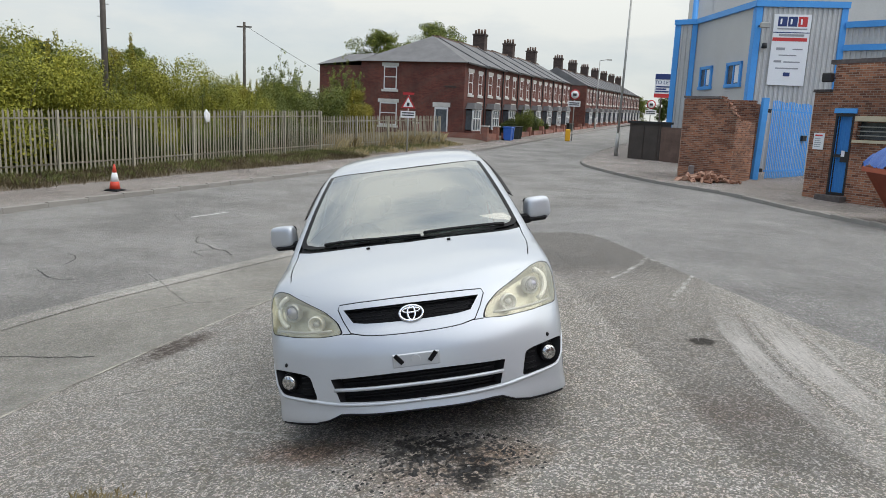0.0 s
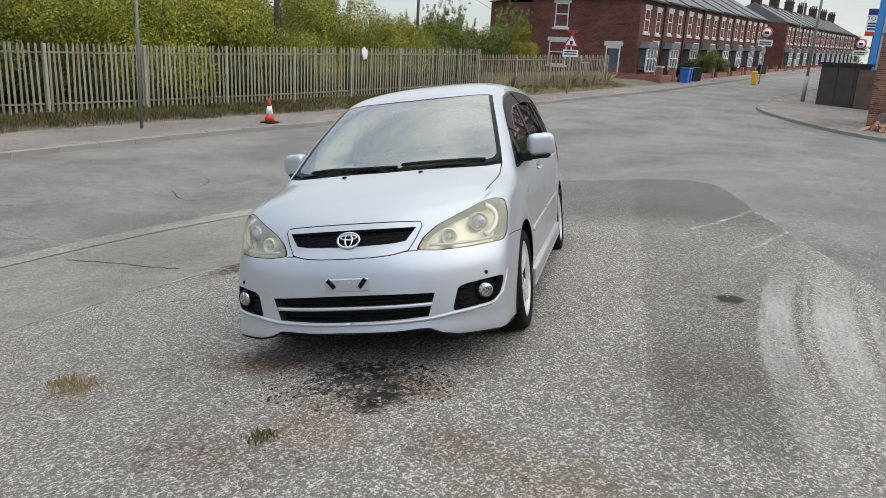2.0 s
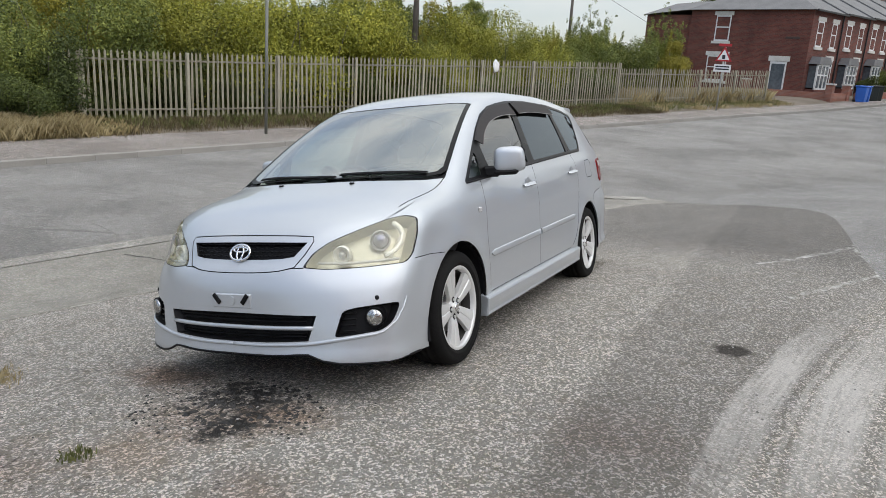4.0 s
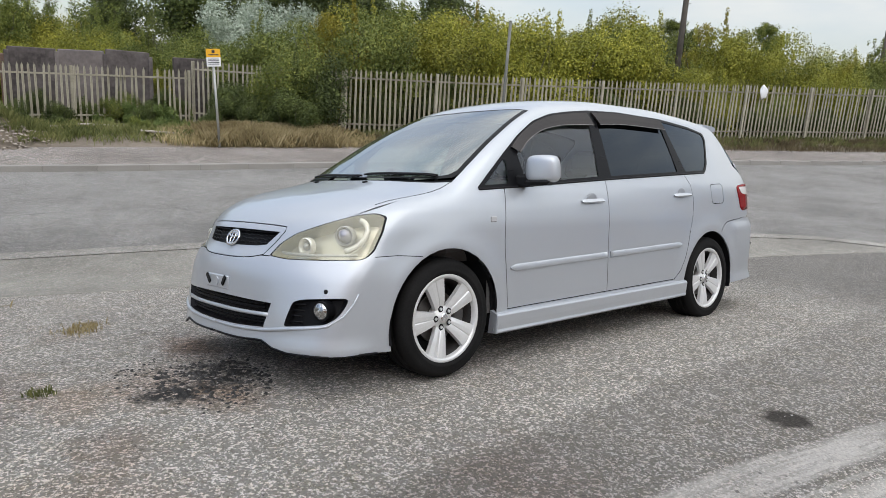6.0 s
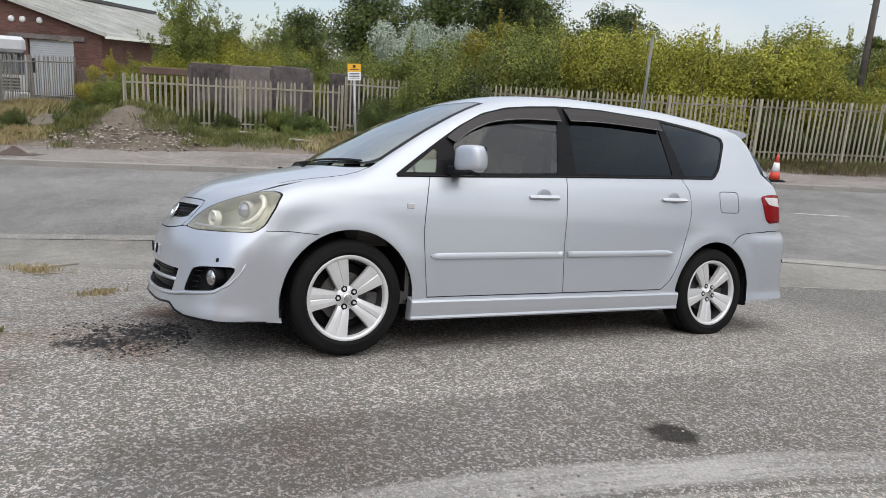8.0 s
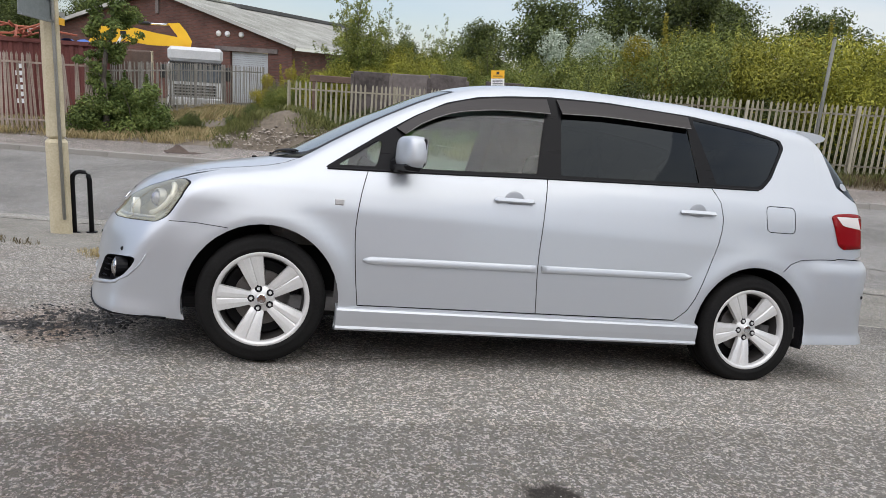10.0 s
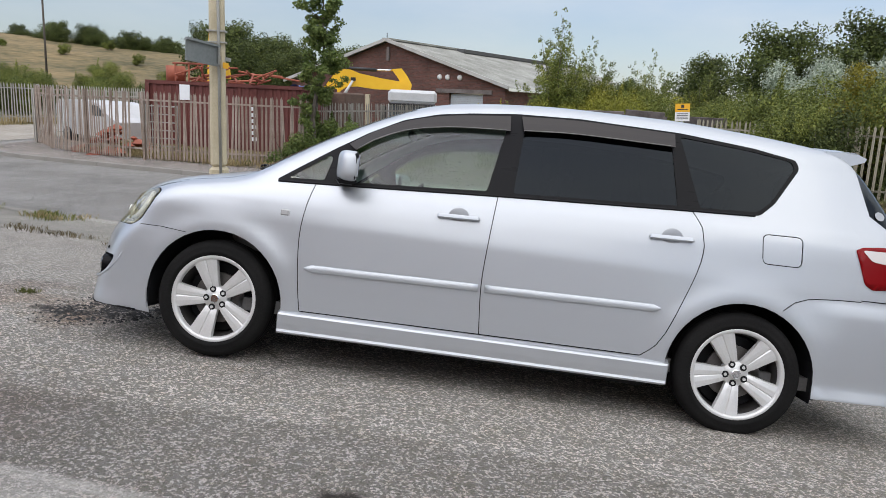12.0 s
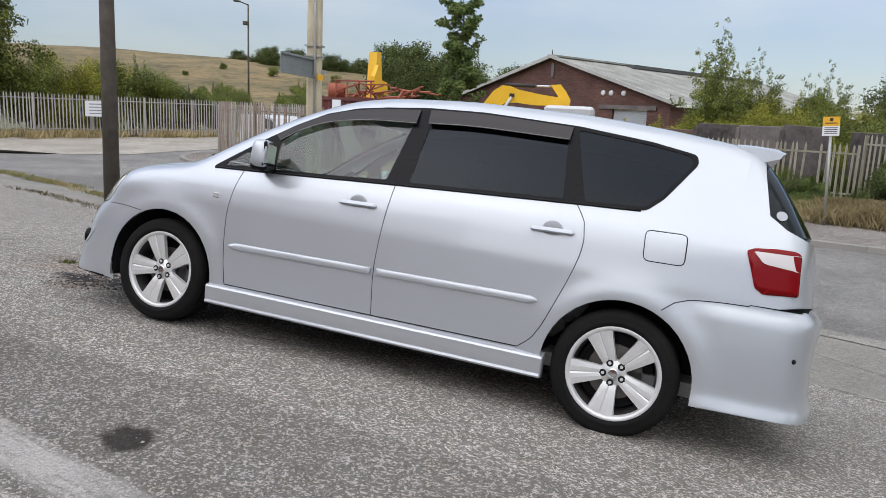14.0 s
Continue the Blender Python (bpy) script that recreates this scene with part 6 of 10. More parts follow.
# ---- plants ----
def leaf_material(name, dark, mid, light):
    m, n, l, p = material(name)
    g = n.new("ShaderNodeNewGeometry")
    info = n.new("ShaderNodeObjectInfo")
    r = n.new("ShaderNodeValToRGB")
    r.color_ramp.elements[0].color, r.color_ramp.elements[1].color = (*dark, 1), (*light, 1)
    e = r.color_ramp.elements.new(0.5)
    e.color = (*mid, 1)
    co = n.new("ShaderNodeTexCoord")
    t = n.new("ShaderNodeTexNoise")
    t.inputs["Scale"].default_value = 1.1
    l.new(co.outputs["Object"], t.inputs["Vector"])
    a = n.new("ShaderNodeMath")
    a.operation = "MULTIPLY_ADD"
    a.inputs[1].default_value = 0.55
    l.new(g.outputs["Random Per Island"], a.inputs[0])
    b = n.new("ShaderNodeMath")
    b.operation = "MULTIPLY_ADD"
    b.inputs[1].default_value, b.inputs[2].default_value = 1.1, -0.35
    l.new(t.outputs["Fac"], b.inputs[0])
    l.new(b.outputs[0], a.inputs[2])
    l.new(a.outputs[0], r.inputs["Fac"])
    hs = n.new("ShaderNodeHueSaturation")
    v = n.new("ShaderNodeMapRange")
    v.inputs["To Min"].default_value, v.inputs["To Max"].default_value = 0.8, 1.2
    l.new(info.outputs["Random"], v.inputs["Value"])
    l.new(v.outputs["Result"], hs.inputs["Value"])
    l.new(r.outputs["Color"], hs.inputs["Color"])
    l.new(hs.outputs["Color"], p.inputs["Base Color"])
    p.inputs["Roughness"].default_value = 0.6
    p.inputs["Specular IOR Level"].default_value = 0.22
    tr = n.new("ShaderNodeBsdfTranslucent")
    l.new(hs.outputs["Color"], tr.inputs["Color"])
    mx = n.new("ShaderNodeMixShader")
    mx.inputs[0].default_value = 0.15
    l.new(p.outputs[0], mx.inputs[1])
    l.new(tr.outputs[0], mx.inputs[2])
    l.new(mx.outputs[0], n["Material Output"].inputs["Surface"])
    return m


M_leaf_yellow = leaf_material("willow_leaf", (0.05, 0.058, 0.01), (0.225, 0.232, 0.032), (0.5, 0.455, 0.075))
M_leaf_green = leaf_material("shrub_leaf", (0.034, 0.048, 0.011), (0.14, 0.168, 0.038), (0.35, 0.365, 0.085))
M_leaf_dark = leaf_material("dark_leaf", (0.016, 0.024, 0.007), (0.07, 0.092, 0.026), (0.21, 0.24, 0.068))
M_leaf_ivy = leaf_material("ivy_leaf", (0.045, 0.072, 0.02), (0.12, 0.165, 0.045), (0.27, 0.31, 0.09))
M_leaf_silver = leaf_material("silver_leaf", (0.12, 0.16, 0.1), (0.34, 0.39, 0.3), (0.6, 0.64, 0.54))
M_leaf_gold = leaf_material("turning_leaf", (0.1, 0.1, 0.015), (0.25, 0.22, 0.03), (0.42, 0.34, 0.05))
M_bark = surface("bark", (0.06, 0.05, 0.04), (0.15, 0.13, 0.11), 8, 60, 0.9, bump=0.4)
M_straw = leaf_material("dry_grass_blade", (0.16, 0.12, 0.055), (0.36, 0.29, 0.15), (0.56, 0.47, 0.28))
M_brown = leaf_material("dead_weed", (0.035, 0.028, 0.014), (0.11, 0.085, 0.045), (0.24, 0.2, 0.11))
M_grass = leaf_material("green_grass_blade", (0.07, 0.09, 0.025), (0.18, 0.19, 0.065), (0.32, 0.31, 0.13))


def leaves(rng, centres, radii, count, size, upright=0.0):
    """Folded leaf blades spread over a cloud of lobes, thickest towards their skin."""
    centres, radii = np.asarray(centres, float), np.asarray(radii, float)
    w = (radii.prod(1)) ** (2 / 3)
    pick = rng.choice(len(centres), count, p=w / w.sum())
    d = rng.normal(size=(count, 3))
    d /= np.linalg.norm(d, axis=1)[:, None]
    r = rng.uniform(0.25, 1.0, count) ** 0.45 * rng.uniform(0.82, 1.12, count)
    c = centres[pick] + d * radii[pick] * r[:, None]
    nrm = d + rng.normal(scale=0.7, size=(count, 3)) + (0, 0, 0.35)
    nrm /= np.linalg.norm(nrm, axis=1)[:, None]
    along = rng.normal(size=(count, 3)) + (0, 0, upright)
    along -= nrm * (along * nrm).sum(1)[:, None]
    along /= np.linalg.norm(along, axis=1)[:, None]
    across = np.cross(nrm, along)
    s = size * rng.uniform(0.6, 1.35, count)[:, None]
    v = np.empty((count, 4, 3))
    v[:, 0], v[:, 1], v[:, 2], v[:, 3] = c - along * s, c + across * s * 0.5 - nrm * s * 0.12, c + along * s, c - across * s * 0.5 - nrm * s * 0.12
    f = np.arange(count * 4).reshape(-1, 4)
    return v.reshape(-1, 3), f


def leaf_part(name, v, f, mat, parent, label=""):
    me = bpy.data.meshes.new(name)
    me.vertices.add(len(v))
    me.vertices.foreach_set("co", np.asarray(v, np.float32).ravel())
    me.loops.add(f.size)
    me.loops.foreach_set("vertex_index", np.asarray(f, np.int32).ravel())
    me.polygons.add(len(f))
    me.polygons.foreach_set("loop_start", np.arange(0, f.size, 4, dtype=np.int32))
    me.update(calc_edges=True)
    me.validate()
    me.materials.append(mat)
    ob = new(name, me)
    ob.parent = parent
    if label:
        ob["label"] = label
    return ob


def stems(bm, rng, height, spread, count, r0):
    for _ in range(count):
        a = rng.uniform(0, 2 * math.pi)
        p = Vector((rng.normal() * 0.12, rng.normal() * 0.12, -0.3))
        k = 4
        for i in range(k):
            q = p + Vector((math.cos(a) * spread / k * rng.uniform(0.5, 1.4), math.sin(a) * spread / k * rng.uniform(0.5, 1.4), (height + 0.3) / k))
            add_tube(bm, p, q, r0 * (1 - i / (k + 0.5)), r0 * (1 - (i + 1) / (k + 0.5)), 5, caps=False)
            p = q
            a += rng.uniform(-0.8, 0.8)


def shrub(seed, height, width, count, size, mat, label, category="shrub", name="shrub", wisps=1, upright=0.3):
    """A shrub: several stems and a crown of many small leaves in uneven lobes, with long shoots on top."""
    rng = np.random.default_rng(seed)
    thing = empty(name)
    tagged(thing, label, category)
    bm = bmesh.new()
    stems(bm, rng, height * 0.75, width * 0.35, 5, 0.035)
    part("trunk", bm, M_bark, thing)
    lobes, rad = [], []
    for _ in range(11):
        a, r = rng.uniform(0, 2 * math.pi), width * 0.36 * math.sqrt(rng.uniform(0, 1))
        z = height * rng.uniform(0.18, 0.8)
        k = rng.uniform(0.2, 0.34) * width * (1.1 - 0.45 * z / height)
        lobes.append((r * math.cos(a), r * math.sin(a), z))
        rad.append((k, k, k * rng.uniform(0.7, 1.1)))
    for _ in range(wisps):
        a, r = rng.uniform(0, 2 * math.pi), width * 0.35 * math.sqrt(rng.uniform(0, 1))
        for i in range(4):
            z = height * (0.7 + 0.08 * i)
            lobes.append((r * math.cos(a) + 0.03 * i, r * math.sin(a), z))
            rad.append((0.16 - 0.03 * i, 0.16 - 0.03 * i, height * 0.08))
    v, f = leaves(rng, lobes, rad, count, size, upright)
    leaf_part("crown", v, f, mat, thing)
    return thing


def tall_tree(seed, height, width, count, size, mat, label, name="tree", low=0.3, category="tree", full=1.0):
    """A tree: tapered trunk, limbs that fork, and a crown of many leaf clumps with gaps."""
    rng = np.random.default_rng(seed)
    thing = empty(name)
    tagged(thing, label, category)
    bm = bmesh.new()
    p = Vector((0, 0, -0.4))
    r0 = 0.012 * height + 0.02
    lobes, rad = [], []
    n = 9
    for i in range(n):
        q = p + Vector((rng.normal() * 0.012 * height, rng.normal() * 0.012 * height, height / n * 0.98))
        add_tube(bm, p, q, r0 * (1 - i / n * 0.93), r0 * (1 - (i + 1) / n * 0.93), 7, caps=False)
        p = q
        u = p.z / height
        if u < low:
            continue
        shape = math.sin(math.pi * min(1, max(0.1, (u - low * 0.5) / (1.06 - low * 0.5)))) ** 0.6
        for _ in range(6):
            a = rng.uniform(0, 2 * math.pi)
            reach = width / 2 * rng.uniform(0.35, 1.0) * shape
            e = p + Vector((math.cos(a) * reach, math.sin(a) * reach, rng.uniform(-0.02, 0.1) * height))
            add_tube(bm, p, e, r0 * 0.3 * (1 - u * 0.7), 0.006, 5, caps=False)
            for w in (0.45, 0.75, 1.0):
                for _ in range(2):
                    k = max(0.08, full * width * rng.uniform(0.05, 0.13) * (0.6 + 0.5 * shape))
                    c = p.lerp(e, w) + Vector(rng.normal(size=3)) * width * 0.05
                    lobes.append(tuple(c))
                    rad.append((k, k, k * rng.uniform(0.6, 1.0)))
    for i in range(3):
        lobes.append((p.x, p.y, height * (0.92 + 0.04 * i)))
        rad.append((width * 0.05, width * 0.05, height * 0.035))
    part("trunk", bm, M_bark, thing)
    v, f = leaves(rng, lobes, rad, count, size, 0.2)
    leaf_part("crown", v, f, mat, thing)
    return thing


def feathery(seed, height, width, count, size, mat, label):
    """A young birch: many thin upright stems from the ground, each feathered with small leaves."""
    rng = np.random.default_rng(seed)
    thing = empty("birch")
    tagged(thing, label, "tree")
    bm = bmesh.new()
    lobes, rad = [], []
    for i in range(18):
        a, tall = rng.uniform(0, 6.28), height * (1.0 if i == 0 else rng.uniform(0.45, 0.92))
        lean = width * (0.04 if i == 0 else rng.uniform(0.1, 0.45))
        p = Vector((rng.normal() * 0.08, rng.normal() * 0.08, -0.3))
        for k in range(14):
            u = (k + 1) / 14
            q = Vector((math.cos(a) * lean * u ** 1.4 + rng.normal() * 0.03, math.sin(a) * lean * u ** 1.4 + rng.normal() * 0.03, tall * u))
            add_tube(bm, p, q, 0.026 * (1.05 - u) + 0.004, 0.026 * (1.05 - u) + 0.002, 5, caps=False)
            p = q
            if u > 0.15:
                r = width * 0.17 * (1.15 - u) ** 0.7
                for _ in range(3):
                    lobes.append((q.x + rng.normal() * r, q.y + rng.normal() * r, q.z + rng.normal() * 0.1))
                    rad.append((r * rng.uniform(0.4, 0.9), r * rng.uniform(0.4, 0.9), r * rng.uniform(0.5, 1.2)))
    part("trunk", bm, M_bark, thing)
    v, f = leaves(rng, lobes, rad, count, size, 0.6)
    leaf_part("crown", v, f, mat, thing)
    return thing


def plant(ob, x, y, scale=1.0, turn=None, sink=0.0):
    s = scale
    ob.scale = (s, s, s * random.uniform(0.9, 1.1))
    ob.location = (x, y, float(land(x, y)) - 0.1 - sink)
    ob.rotation_euler = (0, 0, random.uniform(0, 6.28) if turn is None else turn)


def again(ob, x, y, scale=1.0, sink=0.0):
    """Another plant of the same kind at a place of its own; those in the dip between the two tall clumps stay low."""
    s = scale
    if 24.5 < y < 48 and 0.44 < -x / y < 0.66 and ob.name.startswith("shrub"):
        s *= 0.82
    c = copy_thing(ob, Matrix.Identity(4))
    c.matrix_basis = Matrix.Translation((x, y, float(land(x, y)) - 0.1 - sink)) @ Matrix.Rotation(random.uniform(0, 6.28), 4, "Z") @ Matrix.Diagonal((s, s, s * random.uniform(0.88, 1.12), 1))
    return c


random.seed(5)
S_yellow = shrub(1, 3.3, 3.2, 24000, 0.036, M_leaf_yellow, "yellow-green willow shrub behind the steel fence")
S_yellow2 = shrub(2, 3.0, 3.0, 24000, 0.034, M_leaf_yellow, "bushy yellow-green willow on the waste ground")
S_green = shrub(3, 3.2, 3.0, 24000, 0.036, M_leaf_green, "green shrub with long shoots behind the fence")
S_dark = shrub(4, 2.4, 2.6, 18000, 0.036, M_leaf_dark, "dark green bramble bush", wisps=1)
S_silver = shrub(6, 4.2, 4.0, 20000, 0.055, M_leaf_silver, "silvery white-leaved shrub on the waste ground", wisps=2)
S_gold = shrub(7, 3.7, 2.6, 22000, 0.038, M_leaf_gold, "tall shrub with leaves turning golden yellow")
T_birch = feathery(8, 5.2, 2.9, 90000, 0.034, M_leaf_green, "young birch with many feathery upright shoots")
T_hedge = tall_tree(12, 7.0, 6.5, 32000, 0.095, M_leaf_dark, "dense dark green tree of a far tree line", low=0.05, full=1.3)
T_hedge.location = (-70, -28, -1.3)
S_ivy = shrub(14, 2.4, 2.2, 14000, 0.05, M_leaf_ivy, "dark ivy-clad bush at the fence's end", wisps=1)
S_ivy.location = (-17.0, -3.2, -1.2)
S_ivy.scale = (0.8, 0.8, 0.8)
T_round = tall_tree(9, 9.0, 7.0, 34000, 0.095, M_leaf_green, "round-crowned green tree in the distance", low=0.2)
T_dark = tall_tree(10, 9.0, 6.5, 32000, 0.1, M_leaf_dark, "dark green tree in the distance", low=0.18)
T_sapling = tall_tree(11, 7.2, 1.6, 20000, 0.052, M_leaf_ivy, "leafy sapling growing through the steel fence", name="sapling", low=0.1, full=1.1)
for kind in (S_yellow, S_yellow2, S_green, S_dark):
    kind["group"] = "shrubs behind the fence"

FENCE_A = np.array([(-17.8, 11.3), (-16.3, 17.0), (-15.3, 21.0), (-14.4, 25.0), (-12.6, 33.2), (-9.2, 44.5)])


def fence_x(y):
    return float(np.interp(y, FENCE_A[:, 1], FENCE_A[:, 0]))


plant(S_yellow, fence_x(18) - 2.4, 18.0, 1.3)
plant(S_yellow2, fence_x(15) - 2.6, 15.3, 1.35)
plant(S_green, fence_x(13) - 1.9, 13.0, 1.25)
plant(S_dark, fence_x(24) - 2.6, 24.2, 1.0)
plant(S_gold, -19.4, 11.6, 1.15)
plant(S_silver, -30.5, 13.0, 1.1)
for y, off, kind, sc in ((16.6, 3.6, S_yellow, 1.2), (19.6, 2.2, S_yellow, 1.35), (20.8, 3.6, S_yellow2, 1.45), (22.0, 2.3, S_yellow, 1.25), (23.4, 3.8, S_yellow2, 1.35), (25.3, 2.4, S_yellow, 0.95), (27.0, 3.0, S_yellow2, 0.9), (28.6, 2.4, S_green, 0.7), (30.2, 3.4, S_yellow, 0.7), (32.0, 2.8, S_yellow, 1.0), (34.0, 3.0, S_green, 1.1), (35.8, 3.5, S_green, 1.05), (31.2, 6.5, S_yellow2, 0.9), (26.2, 6.0, S_green, 1.0), (22.4, 6.2, S_green, 1.15), (19.2, 5.6, S_dark, 1.5), (16.0, 5.8, S_green, 1.3), (13.9, 4.2, S_green, 1.3), (12.3, 3.6, S_gold, 0.95), (17.6, 2.0, S_yellow2, 1.1), (14.6, 1.7, S_dark, 1.0), (21.4, 1.5, S_dark, 0.8), (24.6, 1.5, S_yellow, 0.6), (29.4, 1.4, S_dark, 0.5)):
    again(kind, fence_x(y) - off, y, sc)
# dark undergrowth close behind the pales
for i in range(24):
    y = 12.2 + i * 0.95
    again(S_dark, fence_x(y) - 1.0 - 0.25 * (i % 3), y, random.uniform(0.55, 0.8))
# a second and third row of thicket further back
for i in range(26):
    y = 13.5 + i * 1.25
    again((S_yellow, S_green, S_yellow2, S_yellow, S_gold)[i % 5], fence_x(y) - 5.0 - 1.6 * (i % 3), y, random.uniform(1.15, 1.5) * (1.0 if y < 24 else 0.92))
for i in range(16):
    y = 15.0 + i * 2.1
    again((S_green, S_yellow, S_dark)[i % 3], fence_x(y) - 10.5 - 1.8 * (i % 2), y, random.uniform(1.4, 1.75))
# thicket between the two fences and behind the old wall
for x, y, kind, sc in ((-17.9, 10.3, S_dark, 1.05), (-17.2, 9.4, S_dark, 0.75), (-18.5, 9.8, S_green, 0.95), (-19.3, 8.9, S_dark, 0.75), (-21.5, 8.5, S_dark, 0.9), (-20.3, 10.2, S_green, 1.25), (-21.8, 9.4, S_green, 1.1), (-22.6, 11.6, S_gold, 1.05), (-23.2, 8.2, S_green, 0.85), (-23.4, 6.4, S_yellow2, 0.75), (-23.8, 4.4, S_yellow, 0.85), (-24.6, 2.9, S_yellow2, 0.95), (-25.6, 2.0, S_yellow, 0.95), (-29.5, -0.9, S_gold, 0.75), (-30.6, -0.2, S_yellow2, 0.8), (-19.7, 5.7, S_ivy, 0.45), (-19.5, 6.5, S_ivy, 0.5), (-19.1, 3.5, S_dark, 0.3), (-19.6, 4.7, S_ivy, 0.3), (-18.6, 6.0, S_ivy, 0.3), (-17.9, 6.9, S_ivy, 0.3), (-18.0, -0.2, S_green, 0.25), (-18.6, 0.4, S_green, 0.3), (-27.2, 3.4, S_yellow, 1.0), (-27.6, 6.2, S_green, 1.0), (-28.6, 8.6, S_green, 1.05), (-27.4, 11.2, S_silver, 0.8), (-33.8, 12.0, S_silver, 1.15), (-36.0, 14.8, S_silver, 1.1), (-25.6, 13.6, S_green, 1.3), (-31.6, 7.0, S_yellow, 1.1), (-34.6, 4.6, S_yellow2, 1.2), (-19.7, 2.6, S_dark, 0.38), (-20.0, 3.6, S_dark, 0.42), (-20.3, 5.2, S_green, 0.4), (-21.0, 6.2, S_dark, 0.55), (-21.2, 7.0, S_dark, 0.55), (-20.9, 2.2, S_dark, 0.45), (-21.0, 3.1, S_dark, 0.5), (-21.1, 4.9, S_dark, 0.5), (-20.6, 1.4, S_dark, 0.4), (-22.0, -0.2, S_gold, 0.62), (-21.3, 0.3, S_green, 0.6), (-18.3, 0.2, S_ivy, 0.32), (-18.2, 2.7, S_ivy, 0.3), (-18.9, 7.4, S_dark, 0.4), (-18.4, 5.6, S_green, 0.22), (-18.6, 4.2, S_dark, 0.22), (-19.4, 8.4, S_dark, 0.65), (-18.2, 8.9, S_dark, 0.6), (-21.2, -0.4, S_dark, 0.5), (-20.6, 4.4, S_dark, 0.5), (-19.6, 5.9, S_dark, 0.45), (-30.2, 16.8, S_dark, 1.6), (-24.0, 16.8, S_green, 1.2), (-24.4, 20.6, S_yellow, 1.2), (-22.2, 27.2, S_yellow2, 1.1), (-23.0, 33.0, S_yellow, 1.1), (-20.5, 37.0, S_yellow2, 1.0), (-27.5, 42.0, S_green, 1.2), (-24.0, 45.0, S_green, 1.2), (-17.2, 41.0, S_green, 1.15)):
    again(kind, x, y, sc)
plant(T_birch, -26.4, 2.1, 1.12)
for x, y, sc in ((-27.5, 3.3, 0.95), (-28.8, 5.6, 0.85), (-30.8, 7.9, 0.9), (-15.2, 44.6, 1.05), (-16.2, 36.6, 1.05), (-18.2, 22.8, 0.8), (-19.0, 19.4, 0.82), (-17.9, 25.6, 0.72)):
    again(T_birch, x, y, sc)
plant(T_round, -38.3, 46.3, 0.62)
plant(T_dark, -41.0, 20.0, 0.85)
for x, y, kind, sc in ((-36.4, 54.4, T_round, 0.6), (-35.0, 49.0, T_dark, 0.5), (-33.2, 37.8, T_round, 0.55), (-37.5, 41.0, T_dark, 0.5), (-24.4, 84.5, T_round, 1.2), (-20.2, 93.5, T_round, 1.25), (-27.5, 86.0, T_dark, 0.95), (-43.0, 12.0, T_hedge, 1.0), (-46.0, 24.0, T_hedge, 1.1), (-40.0, 27.0, T_hedge, 0.95), (-44.0, 34.0, T_hedge, 0.68), (-48.0, 3.0, T_hedge, 0.55), (-46.0, 44.0, T_hedge, 0.7), (-52.0, 56.0, T_round, 0.65), (-44.0, 17.0, T_hedge, 1.05), (-47.0, 8.0, T_hedge, 0.8), (-42.0, 38.0, T_hedge, 0.6)):
    again(kind, x, y, sc)
for x, y, kind, sc in ((9.5, 172, T_round, 0.75), (15.5, 178, T_dark, 0.7), (4.0, 182, T_round, 0.7), (21.0, 176, T_round, 0.8), (-2.0, 186, T_hedge, 0.8), (27.0, 184, T_hedge, 0.9)):
    again(kind, x, y, sc)
plant(T_sapling, -16.1, -3.4, 0.95)


# ---- fences ----
M_palisade_old = surface("dull_galvanised", (0.19, 0.175, 0.15), (0.37, 0.35, 0.315), 3.0, 30, 0.7, metal=0.1, bump=0.1, random_tint=0.3)
M_palisade = surface("weathered_galvanised", (0.26, 0.235, 0.17), (0.46, 0.425, 0.335), 3.0, 30, 0.65, metal=0.15, bump=0.1, random_tint=0.25)
M_palisade_grey = surface("grey_galvanised", (0.4, 0.385, 0.35), (0.62, 0.6, 0.56), 3.0, 30, 0.6, metal=0.2, bump=0.1, random_tint=0.25)
M_palisade_rust = surface("rusty_galvanised", (0.24, 0.175, 0.135), (0.45, 0.385, 0.33), 3.0, 20, 0.75, metal=0.1, bump=0.15, random_tint=0.35)


def pale_mesh(height):
    """A steel pale: a W-shaped strip with a three-pointed head, 2 mm thick."""
    bm = bmesh.new()
    prof = [(-0.034, 0.006), (-0.026, 0.0), (-0.012, 0.0), (0.0, 0.016), (0.012, 0.0), (0.026, 0.0), (0.034, 0.006)]
    heads = [height - 0.1, height - 0.06, height - 0.05, height, height - 0.05, height - 0.06, height - 0.1]
    lo = [bm.verts.new((x, y, 0.06)) for x, y in prof]
    hi = [bm.verts.new((x * 0.9, y, h)) for (x, y), h in zip(prof, heads)]
    lo2 = [bm.verts.new((x, y + 0.004, 0.06)) for x, y in prof]
    hi2 = [bm.verts.new((x * 0.9, y + 0.004, h)) for (x, y), h in zip(prof, heads)]
    for i in range(6):
        bm.faces.new((lo[i], lo[i + 1], hi[i + 1], hi[i]))
        bm.faces.new((lo2[i + 1], lo2[i], hi2[i], hi2[i + 1]))
        bm.faces.new((hi[i], hi[i + 1], hi2[i + 1], hi2[i]))
    bm.faces.new((lo[0], hi[0], hi2[0], lo2[0]))
    bm.faces.new((lo[6], lo2[6], hi2[6], hi[6]))
    return bm


